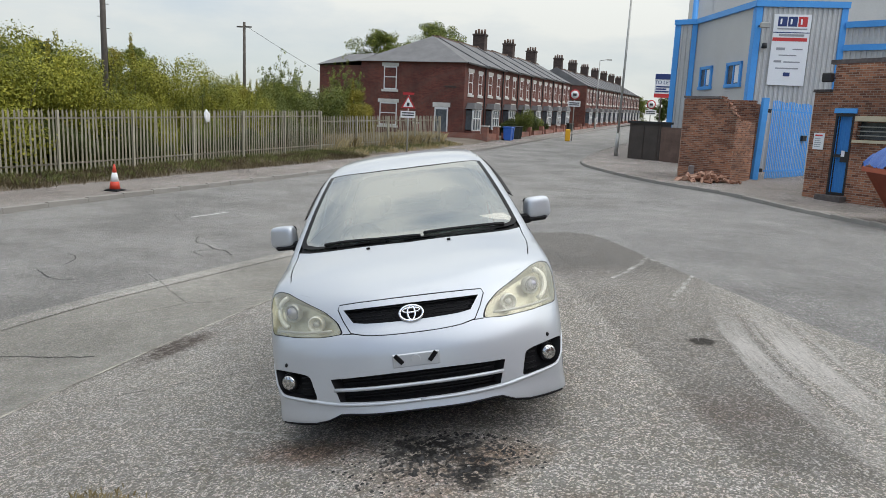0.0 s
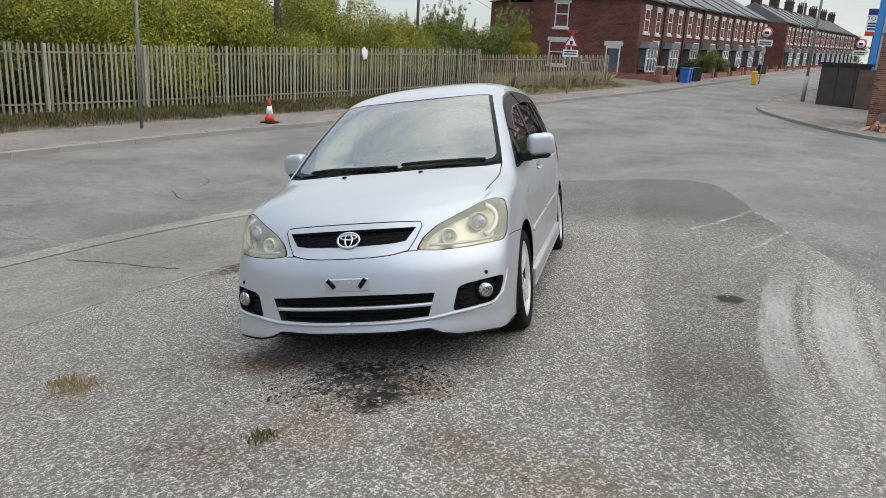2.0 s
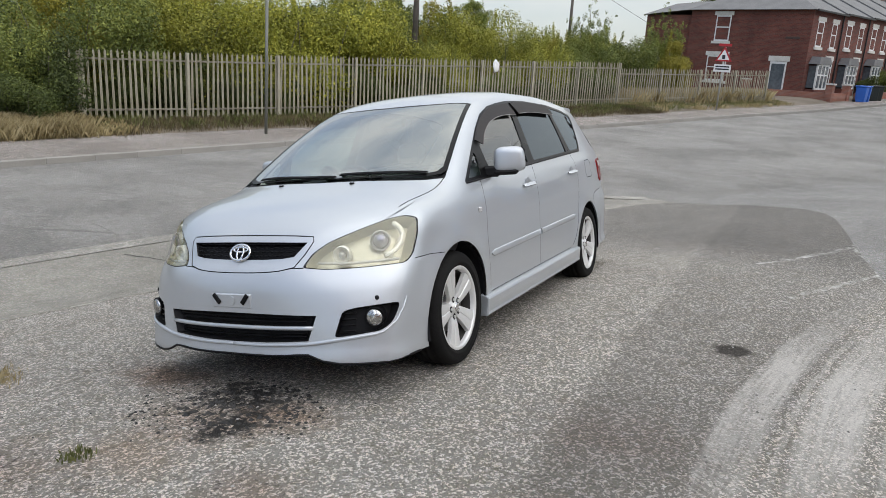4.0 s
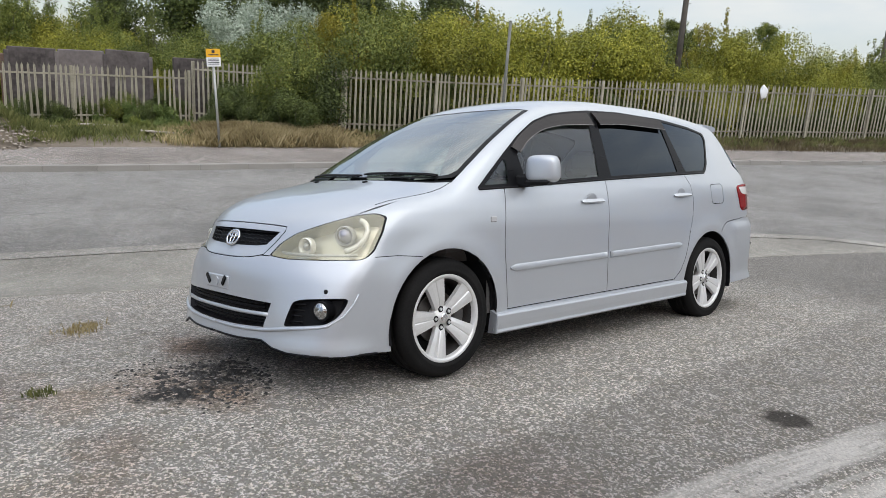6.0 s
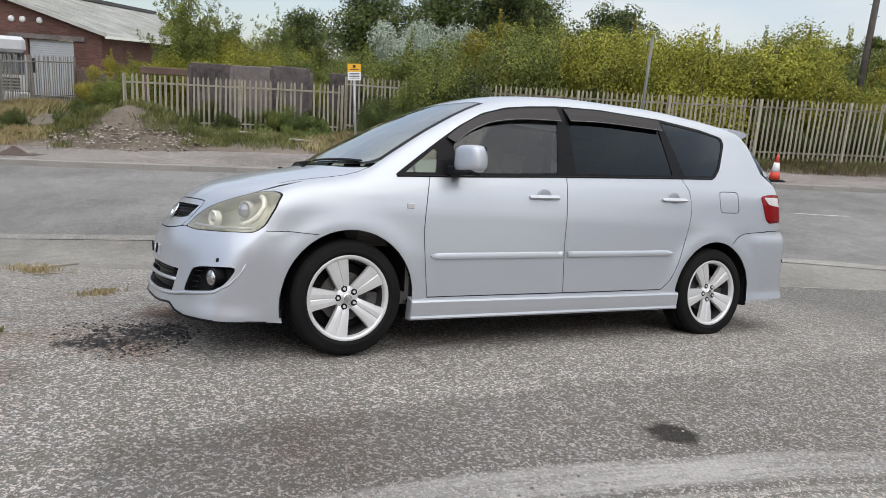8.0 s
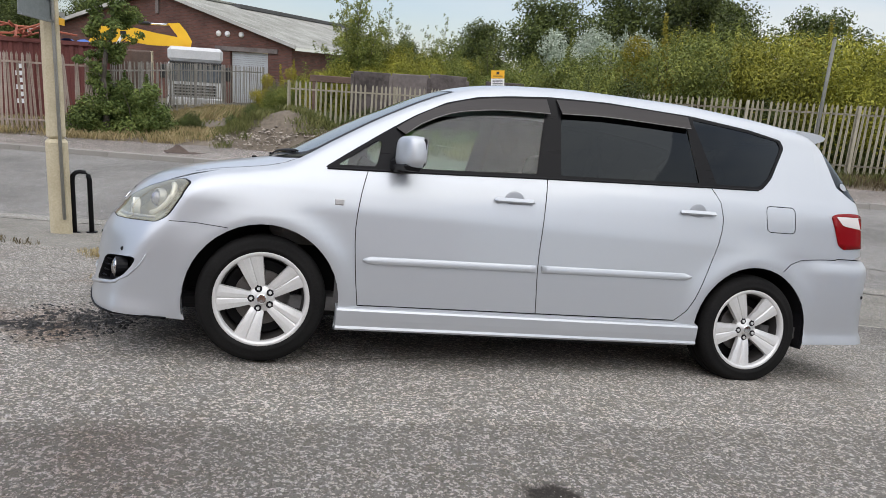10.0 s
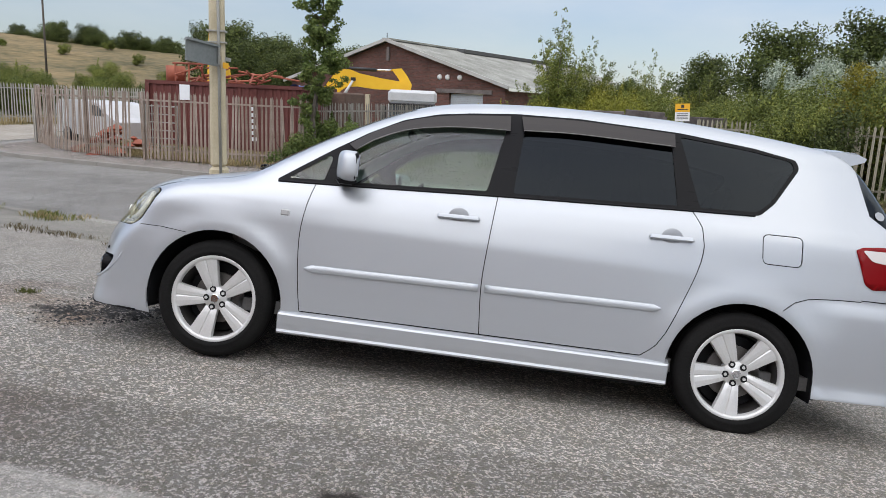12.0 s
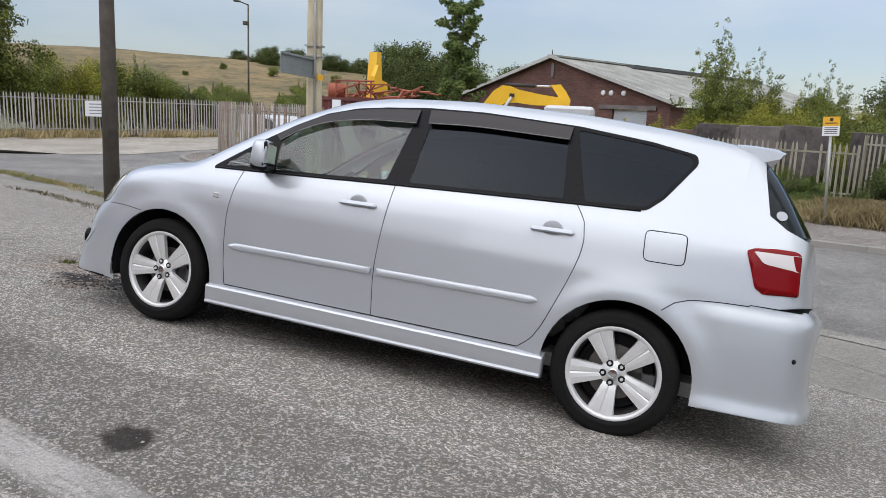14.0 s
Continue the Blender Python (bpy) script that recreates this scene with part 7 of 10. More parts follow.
def palisade(line, mat, label, height=2.0, lift=0.2, spacing=0.155, wobble=0.01, gaps=(), group="", bay=2.75, lean=0.0):
    """A palisade fence along a line: posts, two rails and pales; gaps are stretches without pales."""
    thing = empty("palisade_fence")
    tagged(thing, label, "fence", group)
    p = np.asarray(line, float)
    seg = np.linalg.norm(np.diff(p, axis=0), axis=1)
    total = seg.sum()
    cum = np.r_[0, np.cumsum(seg)]

    def at(s):
        return np.array([np.interp(s, cum, p[:, 0]), np.interp(s, cum, p[:, 1])])
    first = None
    rng = np.random.default_rng(int(total * 10))
    s = 0.05
    while s < total - 0.02:
        if not any(a < s < b for a, b in gaps):
            q, r = at(max(0, s - 0.1)), at(min(total, s + 0.1))
            a = math.atan2(r[1] - q[1], r[0] - q[0])
            c = at(s)
            m = Matrix.Translation((c[0], c[1], float(land(*c)) + lift)) @ Matrix.Rotation(a, 4, "Z") @ Matrix.Rotation(lean + rng.normal() * wobble, 4, "Y") @ Matrix.Rotation(rng.normal() * wobble, 4, "X")
            if first is None:
                first = part("pale", pale_mesh(height), mat, thing)
                first.matrix_local = m
            else:
                share("pale", first, thing, m)
        s += spacing
    n = max(1, round(total / bay))
    ends = [at(total * i / n) for i in range(n + 1)]
    post = None
    for i, c in enumerate(ends):
        q, r = at(max(0, total * i / n - 0.1)), at(min(total, total * i / n + 0.1))
        a = math.atan2(r[1] - q[1], r[0] - q[0])
        m = Matrix.Translation((c[0], c[1], float(land(*c)) + lift)) @ Matrix.Rotation(a, 4, "Z")
        if post is None:
            bm = bmesh.new()
            add_box(bm, (-0.036, 0.02, -0.5), (0.036, 0.028, height - 0.04))
            add_box(bm, (-0.036, 0.092, -0.5), (0.036, 0.1, height - 0.04))
            add_box(bm, (-0.004, 0.028, -0.5), (0.004, 0.092, height - 0.04))
            post = part("post", bm, mat, thing)
            post.matrix_local = m
        else:
            share("post", post, thing, m)
    for z in (0.35, height - 0.28):
        for c, d in zip(ends[:-1], ends[1:]):
            za, zb = float(land(*c)) + lift + z, float(land(*d)) + lift + z
            length = math.dist(c, d)
            bm = bmesh.new()
            add_box(bm, (-length / 2, 0.006, -0.024), (length / 2, 0.012, 0.024))
            add_box(bm, (-length / 2, 0.012, 0.018), (length / 2, 0.048, 0.024))
            ob = part("rail", bm, mat, thing)
            ob.matrix_local = Matrix.Translation(((c[0] + d[0]) / 2, (c[1] + d[1]) / 2, (za + zb) / 2)) @ Matrix.Rotation(math.atan2(d[1] - c[1], d[0] - c[0]), 4, "Z") @ Matrix.Rotation(-math.atan2(zb - za, length), 4, "Y")
    return thing


palisade(FENCE_A[:5][::-1], M_palisade, "long weathered steel palisade fence along the pavement", height=2.0)
palisade(FENCE_A[4:][::-1], M_palisade, "lower pale steel palisade fence before the brick house", height=1.75, spacing=0.16)
palisade([(-17.7, 11.2), (-19.4, 9.0), (-20.6, 7.4)][::-1], M_palisade, "steel palisade fence overgrown by brambles", height=1.95)
palisade([(-20.5, 7.3), (-20.2, 4.9), (-19.42, 0.85)][::-1], M_palisade, "bent grey palisade fence before the old wall", height=1.75, lift=0.12, wobble=0.014, gaps=((5.2, 5.6),))
palisade([(-31.3, -2.7), (-27.5, -4.05), (-16.6, -3.55)][::-1], M_palisade_old, "grey palisade fence of the vehicle yard", height=2.0, lift=0.1, spacing=0.15, wobble=0.014)
palisade([(-16.3, -3.6), (-15.6, -6.3), (-15.1, -9.5), (-16.0, -12.9), (-17.9, -15.6)][::-1], M_palisade_rust, "rust-stained palisade fence of the scrap yard", height=2.1, lift=0.1, spacing=0.118, wobble=0.024, gaps=((7.3, 7.65),))
palisade([(-17.9, -15.6), (-25.0, -17.2), (-36.0, -18.6)], M_palisade_grey, "grey palisade fence along the side lane", height=2.0, lift=0.1)
palisade([(-6.0, -30.5), (-15.8, -28.9), (-26.2, -27.2), (-40.0, -25.6)][::-1], M_palisade_grey, "tall grey palisade fence across the lane", height=2.15, lift=0.05, spacing=0.17)

# ---- verge, grass, rubble ----
verge_line = BACK_WEST[(BACK_WEST[:, 1] > -14) & (BACK_WEST[:, 1] < 60)]


def bank(x, y):
    return 0.1 + 0.16 * np.clip((np.interp(y, verge_line[:, 1], verge_line[:, 0]) - x) / 1.2, 0, 1)


verge = sheet("verge", np.vstack([verge_line, np.array([(-11.5, 60), (-14, 44.5), (-17, 33), (-19, 25), (-20.5, 17), (-22.5, 11), (-24, 4), (-23, -4), (-21, -13)])]), bank, 0.7, M_earth, rough=0.05)
tagged(verge, "earthy verge with dry grass and weeds", "ground", kind="structure")


def tufts(name, places, blades, height, mat, label, spread=0.12, width=0.006, lift=0.0):
    """Many bent grass blades in tufts."""
    rng = np.random.default_rng(len(places) + blades)
    P = np.repeat(np.asarray(places, float), blades, 0)
    n = len(P)
    P[:, :2] += rng.normal(scale=spread, size=(n, 2))
    z = land(P[:, 0], P[:, 1]) + P[:, 2] + lift
    h = height * rng.uniform(0.4, 1.25, n)
    a = rng.uniform(0, 2 * math.pi, n)
    d = np.stack([np.cos(a), np.sin(a)], 1)
    bend = rng.uniform(0.15, 0.75, n)[:, None] * h[:, None] * d
    w = np.stack([-d[:, 1], d[:, 0]], 1) * width * rng.uniform(0.7, 1.5, n)[:, None]
    v = np.empty((n, 4, 3))
    v[:, 0] = np.c_[P[:, :2] - w, z - 0.02]
    v[:, 1] = np.c_[P[:, :2] + w, z - 0.02]
    v[:, 2] = np.c_[P[:, :2] + bend * 0.4 + w * 0.7, z + h * 0.65]
    v[:, 3] = np.c_[P[:, :2] + bend, z + h]
    f = np.arange(n * 4).reshape(-1, 4)
    ob = leaf_part(name, v.reshape(-1, 3), f, mat, None)
    return tagged(ob, label, "grass", kind="stuff")


rng = np.random.default_rng(21)
back_x = lambda y: np.interp(y, verge_line[:, 1], verge_line[:, 0])
vy = np.r_[rng.uniform(-12, -0.5, 420), rng.uniform(6.0, 11.5, 260), rng.uniform(33, 46, 90)]
vx = back_x(vy) - rng.uniform(0.0, 1.7, len(vy)) ** 1.2
tufts("verge_grass", np.c_[vx, vy, bank(vx, vy)], 34, 0.18, M_straw, "dry straw-coloured grass on the verge", 0.16, 0.0035)
vy = rng.uniform(11, 34, 900)
vx = back_x(vy) - rng.uniform(0.0, 1.6, 900)
tufts("dead_weeds", np.c_[vx, vy, bank(vx, vy)], 34, 0.11, M_brown, "low brown dead weeds below the long fence", 0.2, 0.005)
vy = rng.uniform(-12, 46, 700)
vx = back_x(vy) - rng.uniform(0.3, 2.4, 700)
tufts("verge_weeds", np.c_[vx, vy, bank(vx, vy)], 30, 0.17, M_grass, "low green weeds on the verge", 0.18, 0.006)
vy = rng.uniform(6.9, 10.4, 300)
vx = back_x(vy) - rng.uniform(0.0, 1.4, 300)
tufts("tall_dry_grass", np.c_[vx, vy, bank(vx, vy)], 80, 0.34, M_straw, "tall dry grass round the sign post", 0.14, 0.0028)
vy = rng.uniform(34, 46, 420)
vx = np.interp(vy, FENCE_A[:, 1], FENCE_A[:, 0]) - rng.uniform(0.2, 2.2, 420)
tufts("fence_grass", np.c_[vx, vy, bank(vx, vy)], 44, 0.55, M_straw, "tall dry grass by the low fence", 0.22, 0.006)
fx = rng.uniform(-28.0, -17.2, 420)
fy = -3.0 + rng.normal(scale=0.42, size=420) - 0.05 * (-fx - 17)
tufts("fence_weeds", np.c_[fx[:230], fy[:230], 0 * fx[:230] + 0.02], 46, 0.42, M_straw, "tall dry weeds before the yard fence", 0.2, 0.005)
tufts("fence_greens", np.c_[fx[230:], fy[230:], 0 * fx[230:] + 0.02], 46, 0.38, M_grass, "green weeds before the yard fence", 0.2, 0.006)
wy = rng.uniform(-28, -20, 300)
wx = rng.uniform(-30, -8, 300)
tufts("lane_grass", np.c_[wx * 0 + rng.uniform(-34, -8, 300), -28.6 + 0.12 * (-15.8 - wx) + rng.normal(scale=0.4, size=300), wx * 0], 18, 0.4, M_straw, "dry grass below the far fence", 0.2, 0.014)
# dusty kerbs and grass where the concrete meets the forecourt
ky = np.r_[rng.uniform(-5.2, -0.2, 70), rng.uniform(0.0, 1.3, 22)]
kx = np.interp(ky, CONCRETE_IN[:, 1], CONCRETE_IN[:, 0]) + rng.normal(scale=0.09, size=len(ky))
tufts("joint_grass", np.c_[kx, ky, 0 * ky][::3], 34, 0.06, M_brown, "flattened dry grass along the concrete joint", 0.12, 0.004)
tufts("stick_grass", [(-3.75, 2.2, 0.0), (-3.85, 2.12, 0.0), (-3.6, 2.22, 0.0), (-3.95, 2.02, 0.0), (-4.0, 2.2, 0.0), (-3.5, 2.3, 0.0)], 60, 0.06, M_straw, "flattened dry grass beside broken sticks", 0.09, 0.003)
ey = np.r_[rng.normal(-5.3, 0.5, 40), rng.normal(-7.9, 0.4, 30), rng.normal(-9.6, 0.3, 20), rng.uniform(-3.6, -2.6, 14)][rng.permutation(104)]
ex = -6.35 + 0.02 * (ey + 5) + rng.normal(scale=0.2, size=len(ey))
tufts("edge_grass", np.c_[ex[:60], ey[:60], 0 * ey[:60]], 40, 0.09, M_grass, "green grass along the concrete's outer edge", 0.1, 0.004)
tufts("edge_straw", np.c_[ex[60:], ey[60:], 0 * ey[60:]], 40, 0.09, M_straw, "dry grass along the concrete's outer edge", 0.1, 0.004)
tufts("weed_tuft", [(-2.17, 3.05, 0.0), (-2.05, 3.0, 0.0), (-2.3, 3.08, 0.0)], 110, 0.038, M_straw, "dry weed tuft growing in the tarmac", 0.06, 0.003)
tufts("grass_tuft", [(-0.57, 2.77, 0.0), (-0.545, 2.74, 0.0)], 60, 0.032, M_grass, "small green grass tuft in the tarmac", 0.035, 0.003)


def stones(name, centre, radius, count, size, mat, label, heap=0.0, squash=0.6, seed=3):
    """Loose stones or rubble over a patch, heaped towards its middle."""
    rng = np.random.default_rng(seed)
    V, F = [], []
    for i in range(count):
        a, r = rng.uniform(0, 2 * math.pi), math.sqrt(rng.uniform(0, 1))
        x, y = centre[0] + radius[0] * r * math.cos(a), centre[1] + radius[1] * r * math.sin(a)
        s = size * rng.uniform(0.45, 1.5) ** 1.5
        z = float(land(x, y)) + heap * max(0.0, 1 - r) ** 0.9 * rng.uniform(0.9, 1.0) + s * 0.25
        base = np.array([(1, 0, 0), (-1, 0, 0), (0, 1, 0), (0, -1, 0), (0, 0, 1), (0, 0, -1)]) * rng.uniform(0.6, 1.2, (6, 1)) * s
        base[:, 2] *= squash
        t = rng.uniform(0, 6.28)
        rot = np.array([[math.cos(t), -math.sin(t), 0], [math.sin(t), math.cos(t), 0], [0, 0, 1]])
        k = len(V)
        V.extend(base @ rot.T + (x, y, z))
        for q in ((0, 2, 4), (2, 1, 4), (1, 3, 4), (3, 0, 4), (2, 0, 5), (1, 2, 5), (3, 1, 5), (0, 3, 5)):
            F.append(tuple(k + j for j in q))
    ob = link(name, V, F, mat)
    return tagged(ob, label, "rubble", kind="stuff")


M_chip = surface("stone_chips", (0.16, 0.15, 0.14), (0.5, 0.48, 0.45), 4, 60, 0.9, bump=0.2, random_tint=0.6)
M_tar = surface("tar_lumps", (0.008, 0.0075, 0.007), (0.03, 0.027, 0.024), 9, 60, 0.6, bump=0.3, random_tint=0.4)
M_rubble = surface("rubble", (0.12, 0.1, 0.08), (0.42, 0.37, 0.31), 2, 30, 0.95, bump=0.3, random_tint=0.6)
stones("loose_chippings", (0.6, 4.2), (4.2, 5.4), 6500, 0.007, M_chip, "loose pale stone chippings on the tarmac", seed=4)
stones("tar_lumps", (-0.48, 3.55), (0.36, 0.3), 260, 0.012, M_tar, "lumps of broken black tarmac before the car", seed=15)
stones("tar_crumbs", (-0.55, 3.48), (0.6, 0.4), 500, 0.008, M_tar, "black tarry crumbs before the car", seed=5)
stones("dirt_crumbs", (-0.6, 3.2), (1.6, 1.0), 900, 0.005, M_tar, "dark dirt crumbs on the tarmac", seed=6)
stones("spoil_heap_stones", (-17.0, 1.35), (2.0, 2.6), 2600, 0.034, M_rubble, "stones on an overgrown spoil heap", heap=1.0, squash=0.45, seed=7)
stones("verge_rubble", (-17.4, 4.2), (1.5, 3.4), 2200, 0.045, M_rubble, "rubble strewn before the bent fence", seed=8)
# spoil heap
bm = bmesh.new()
N = 26
grid = {}
for i in range(N):
    for j in range(N):
        u, v_ = i / (N - 1) * 2 - 1, j / (N - 1) * 2 - 1
        x, y = -17.1 + 2.0 * u, 1.3 + 2.6 * v_
        h = 1.12 * math.exp(-2.6 * (u * u + v_ * v_)) + 0.09 * noise.noise((x * 1.7, y * 1.7, 3)) + 0.05 * noise.noise((x * 5, y * 5, 1))
        grid[i, j] = bm.verts.new((x, y, float(land(x, y)) + h - 0.06))
for i in range(N - 1):
    for j in range(N - 1):
        bm.faces.new((grid[i, j], grid[i + 1, j], grid[i + 1, j + 1], grid[i, j + 1]))
heap = part("earth_mound", bm, M_earth, smooth=True)
tagged(heap, "earth spoil heap with weeds beside the pavement", "earth heap")
hx, hy = rng.normal(-17.2, 0.55, 260), np.r_[rng.normal(0.2, 0.5, 120), rng.normal(2.5, 0.6, 140)]
hz = 1.1 * np.exp(-2.6 * (((hx + 17.1) / 2.0) ** 2 + ((hy - 1.3) / 2.6) ** 2))
tufts("heap_weeds", np.c_[hx, hy, hz], 34, 0.16, M_grass, "green weeds on the spoil heap", 0.12, 0.005)
wx, wy = rng.uniform(-19.8, -16.4, 240), rng.uniform(2.2, 8.0, 240)
tufts("rubble_weeds", np.c_[wx, wy, bank(wx, wy)], 30, 0.16, M_grass, "green weeds among the rubble", 0.16, 0.006)
# planks on the verge
M_oldwood = surface("old_plank", (0.22, 0.19, 0.15), (0.45, 0.41, 0.35), 3, 30, 0.9, bump=0.3)
for x, y, a, ln in ((-18.4, 3.4, 1.4, 1.7), (-18.6, 5.0, 1.7, 1.9), (-17.0, 6.2, 1.5, 1.6)):
    bm = bmesh.new()
    add_box(bm, (-ln / 2, -0.1, 0), (ln / 2, 0.1, 0.04), bevel=0.005)
    pl = part("plank", bm, M_oldwood)
    pl.matrix_world = Matrix.Translation((x, y, float(land(x, y)) + 0.3)) @ Matrix.Rotation(a, 4, "Z") @ Matrix.Rotation(0.06, 4, "Y")
    tagged(pl, "grey weathered plank lying on the verge", "plank", "planks on the verge")

# ---- old wall of concrete slabs behind the bent fence ----
M_slab = surface("stained_slab", (0.045, 0.037, 0.035), (0.2, 0.172, 0.162), 1.1, 9, 0.9, bump=0.3, random_tint=0.4)
wall = empty("slab_wall")
tagged(wall, "broken grey concrete slab wall overgrown with ivy", "wall")
ys = np.linspace(2.5, 6.4, 4)
for a, b in zip(ys[:-1], ys[1:]):
    x = -22.0
    bm = bmesh.new()
    add_box(bm, (x - 0.06, a + 0.02, -1.2), (x + 0.06, b - 0.02, 1.12 + random.uniform(-0.06, 0.05)), bevel=0.02)
    for v_ in bm.verts:
        if v_.co.z > 0.5:
            v_.co.z += 0.06 * noise.noise((v_.co.y * 2, 3, 1))
    part("slab", bm, M_slab, wall)
for y in ys:
    box_part("slab_post", (-22.1, y - 0.06, -1.2), (-21.88, y + 0.06, 1.08 + random.uniform(-0.1, 0.06)), M_slab, wall, bevel=0.01)
box_part("slab", (-21.6, 7.0, -1.2), (-21.48, 8.3, 1.05), M_slab, wall, bevel=0.02)
lowwall = empty("low_panel_wall")
tagged(lowwall, "rusty brown panel beside the yard gate", "wall")
M_brown_cloth = surface("brown_cloth", (0.05, 0.036, 0.03), (0.14, 0.105, 0.085), 6, 50, 0.95, bump=0.2)
M_rust_panel = surface("rusty_panel", (0.07, 0.045, 0.035), (0.2, 0.13, 0.1), 2, 20, 0.85, bump=0.3)
lowwall.matrix_world = Matrix.Translation((-22.2, 0.2, 0)) @ Matrix.Rotation(math.atan2(-2.9, -9.2), 4, "Z")
for k in range(5):
    box_part("panel", (0.02 + 1.9 * k, -0.03, -1.2), (1.88 + 1.9 * k, 0.03, 0.44 + 0.03 * (k % 2)), M_rust_panel, lowwall, bevel=0.01)
for k in range(6):
    box_part("panel_post", (-0.06 + 1.9 * k, -0.06, -1.2), (0.04 + 1.9 * k, 0.06, 0.56), M_rust_panel, lowwall, bevel=0.01)
beam = empty("timber_beam")
tagged(beam, "brown timber beam on posts beside the slab wall", "barrier")
for a, b in (((-23.2, 0.85, 0.62), (-23.05, 2.45, 0.86)),):
    box_part("beam_board", a, b, M_rust_panel, beam, bevel=0.02)
for y in (0.95, 2.3):
    box_part("beam_post", (-23.18, y, -1.2), (-23.07, y + 0.12, 0.615), M_rust_panel, beam)
rag = empty("litter_cloth", Matrix.Translation((-13.95, -0.55, float(land(-13.95, -0.55)) + 0.1)))
tagged(rag, "crumpled dark brown cloth lying on the pavement", "litter")
bm = bmesh.new()
bmesh.ops.create_grid(bm, x_segments=16, y_segments=12, size=1.0)
for q in bm.verts:
    x, y = q.co.x, q.co.y
    q.co = Vector((0.17 * x, 0.42 * y * (1 - 0.2 * x), max(0.006, 0.2 * math.exp(-3 * ((x * 1.1) ** 2 + (y + 0.25) ** 2 * 1.6)) + 0.05 * noise.noise((x * 2.3, y * 3.1, 4)))))
part("folds", bm, M_brown_cloth, rag, smooth=True)

# ---- poles, sign, cone ----
M_steel_pole = surface("galvanised_pole", (0.3, 0.3, 0.28), (0.45, 0.45, 0.42), 3, 40, 0.5, metal=0.5, bump=0.05)
M_concrete_pole = surface("concrete_column", (0.4, 0.345, 0.23), (0.66, 0.59, 0.43), 2.5, 50, 0.9, bump=0.3)
M_timber_pole = surface("creosoted_timber", (0.045, 0.038, 0.032), (0.14, 0.12, 0.1), 4, 45, 0.85, bump=0.4)
M_white = plain("white_paint", (0.78, 0.78, 0.77), 0.5)
M_yellow = plain("yellow_paint", (0.8, 0.42, 0.02), 0.5)
M_orange = plain("cone_orange", (0.6, 0.06, 0.03), 0.5)
M_ink = plain("dark_print", (0.03, 0.03, 0.035), 0.6)

M_pole_dull = surface("dull_pole", (0.11, 0.115, 0.1), (0.22, 0.22, 0.19), 3, 40, 0.65, metal=0.2, bump=0.05)
POLE_TOP = 3.7
pole = empty("thin_pole", Matrix.Translation((-14.25, 14.6, float(land(-14.25, 14.6)))))
tagged(pole, "thin grey steel pole on the pavement", "pole")
tube_part("shaft", (0, 0, 0), (0.05, 0.02, POLE_TOP), 0.042, 0.042, M_pole_dull, pole)
tube_part("cap", (0.05, 0.02, POLE_TOP), (0.05, 0.02, POLE_TOP + 0.03), 0.047, 0.034, M_pole_dull, pole)

sign = empty("warning_sign", Matrix.Translation((-15.7, 7.08, float(land(-15.7, 7.08)) + 0.1)) @ Matrix.Rotation(radians(3.5), 4, "X"))
tagged(sign, "small yellow and white notice on a thin leaning post", "sign")
tube_part("post", (0, 0, -0.1), (0, 0, 2.2), 0.032, 0.032, M_steel_pole, sign)
box_part("notice_head", (0.036, -0.17, 2.22), (0.05, 0.17, 2.42), M_yellow, sign, "yellow upper half")
box_part("notice_foot", (0.036, -0.17, 2.0), (0.05, 0.17, 2.217), M_white, sign, "white lower half")
for z in (2.05, 2.09, 2.13, 2.17):
    box_part("print_bar", (0.05, -0.13, z), (0.054, 0.13, z + 0.015), M_ink, sign)
box_part("print_bar", (0.05, -0.12, 2.27), (0.054, 0.12, 2.29), M_ink, sign)
box_part("symbol", (0.05, -0.035, 2.32), (0.054, 0.035, 2.39), M_ink, sign)

cone = empty("traffic_cone", Matrix.Translation((-12.65, 17.9, float(land(-12.65, 17.9)) + 0.1)))
tagged(cone, "orange and white traffic cone on the kerb", "cone")
bm = bmesh.new()
add_box(bm, (-0.21, -0.21, 0), (0.21, 0.21, 0.035), bevel=0.012)
add_box(bm, (-0.17, -0.17, 0.03), (0.17, 0.17, 0.055), bevel=0.012)
part("base", bm, M_black, cone, "black rubber base")
for n_, z0, z1, r0, r1, mt in (("lower_band", 0.05, 0.26, 0.145, 0.108, M_orange), ("white_sleeve", 0.26, 0.5, 0.11, 0.066, M_white), ("tip", 0.5, 0.72, 0.063, 0.025, M_orange)):
    tube_part(n_, (0, 0, z0), (0, 0, z1), r0, r1, mt, cone, n=20)

cpole = empty("concrete_column", Matrix.Translation((-5.67, 0.77, float(land(-5.67, 0.77)))))
tagged(cpole, "tall square concrete lighting column, chipped and yellowed", "pole")
bm = bmesh.new()
add_box(bm, (-0.125, -0.125, -0.3), (0.125, 0.125, 1.2), Matrix.Rotation(0.5, 4, "Z"), bevel=0.04)
part("column_foot", bm, M_concrete_pole, cpole)
bm = bmesh.new()
add_box(bm, (-0.108, -0.108, 1.2), (0.108, 0.108, 8.0), Matrix.Rotation(0.5, 4, "Z"), bevel=0.035, taper=0.75)
part("column_shaft", bm, M_concrete_pole, cpole)
for z in (2.9, 3.05):
    box_part("band", (-0.125, -0.125, z), (0.125, 0.125, z + 0.02), M_steel_pole, cpole, m=Matrix.Rotation(0.5, 4, "Z"))
tube_part("conduit", (0.115, 0.105, 0.2), (0.095, 0.085, 6), 0.02, 0.02, M_steel_pole, cpole)
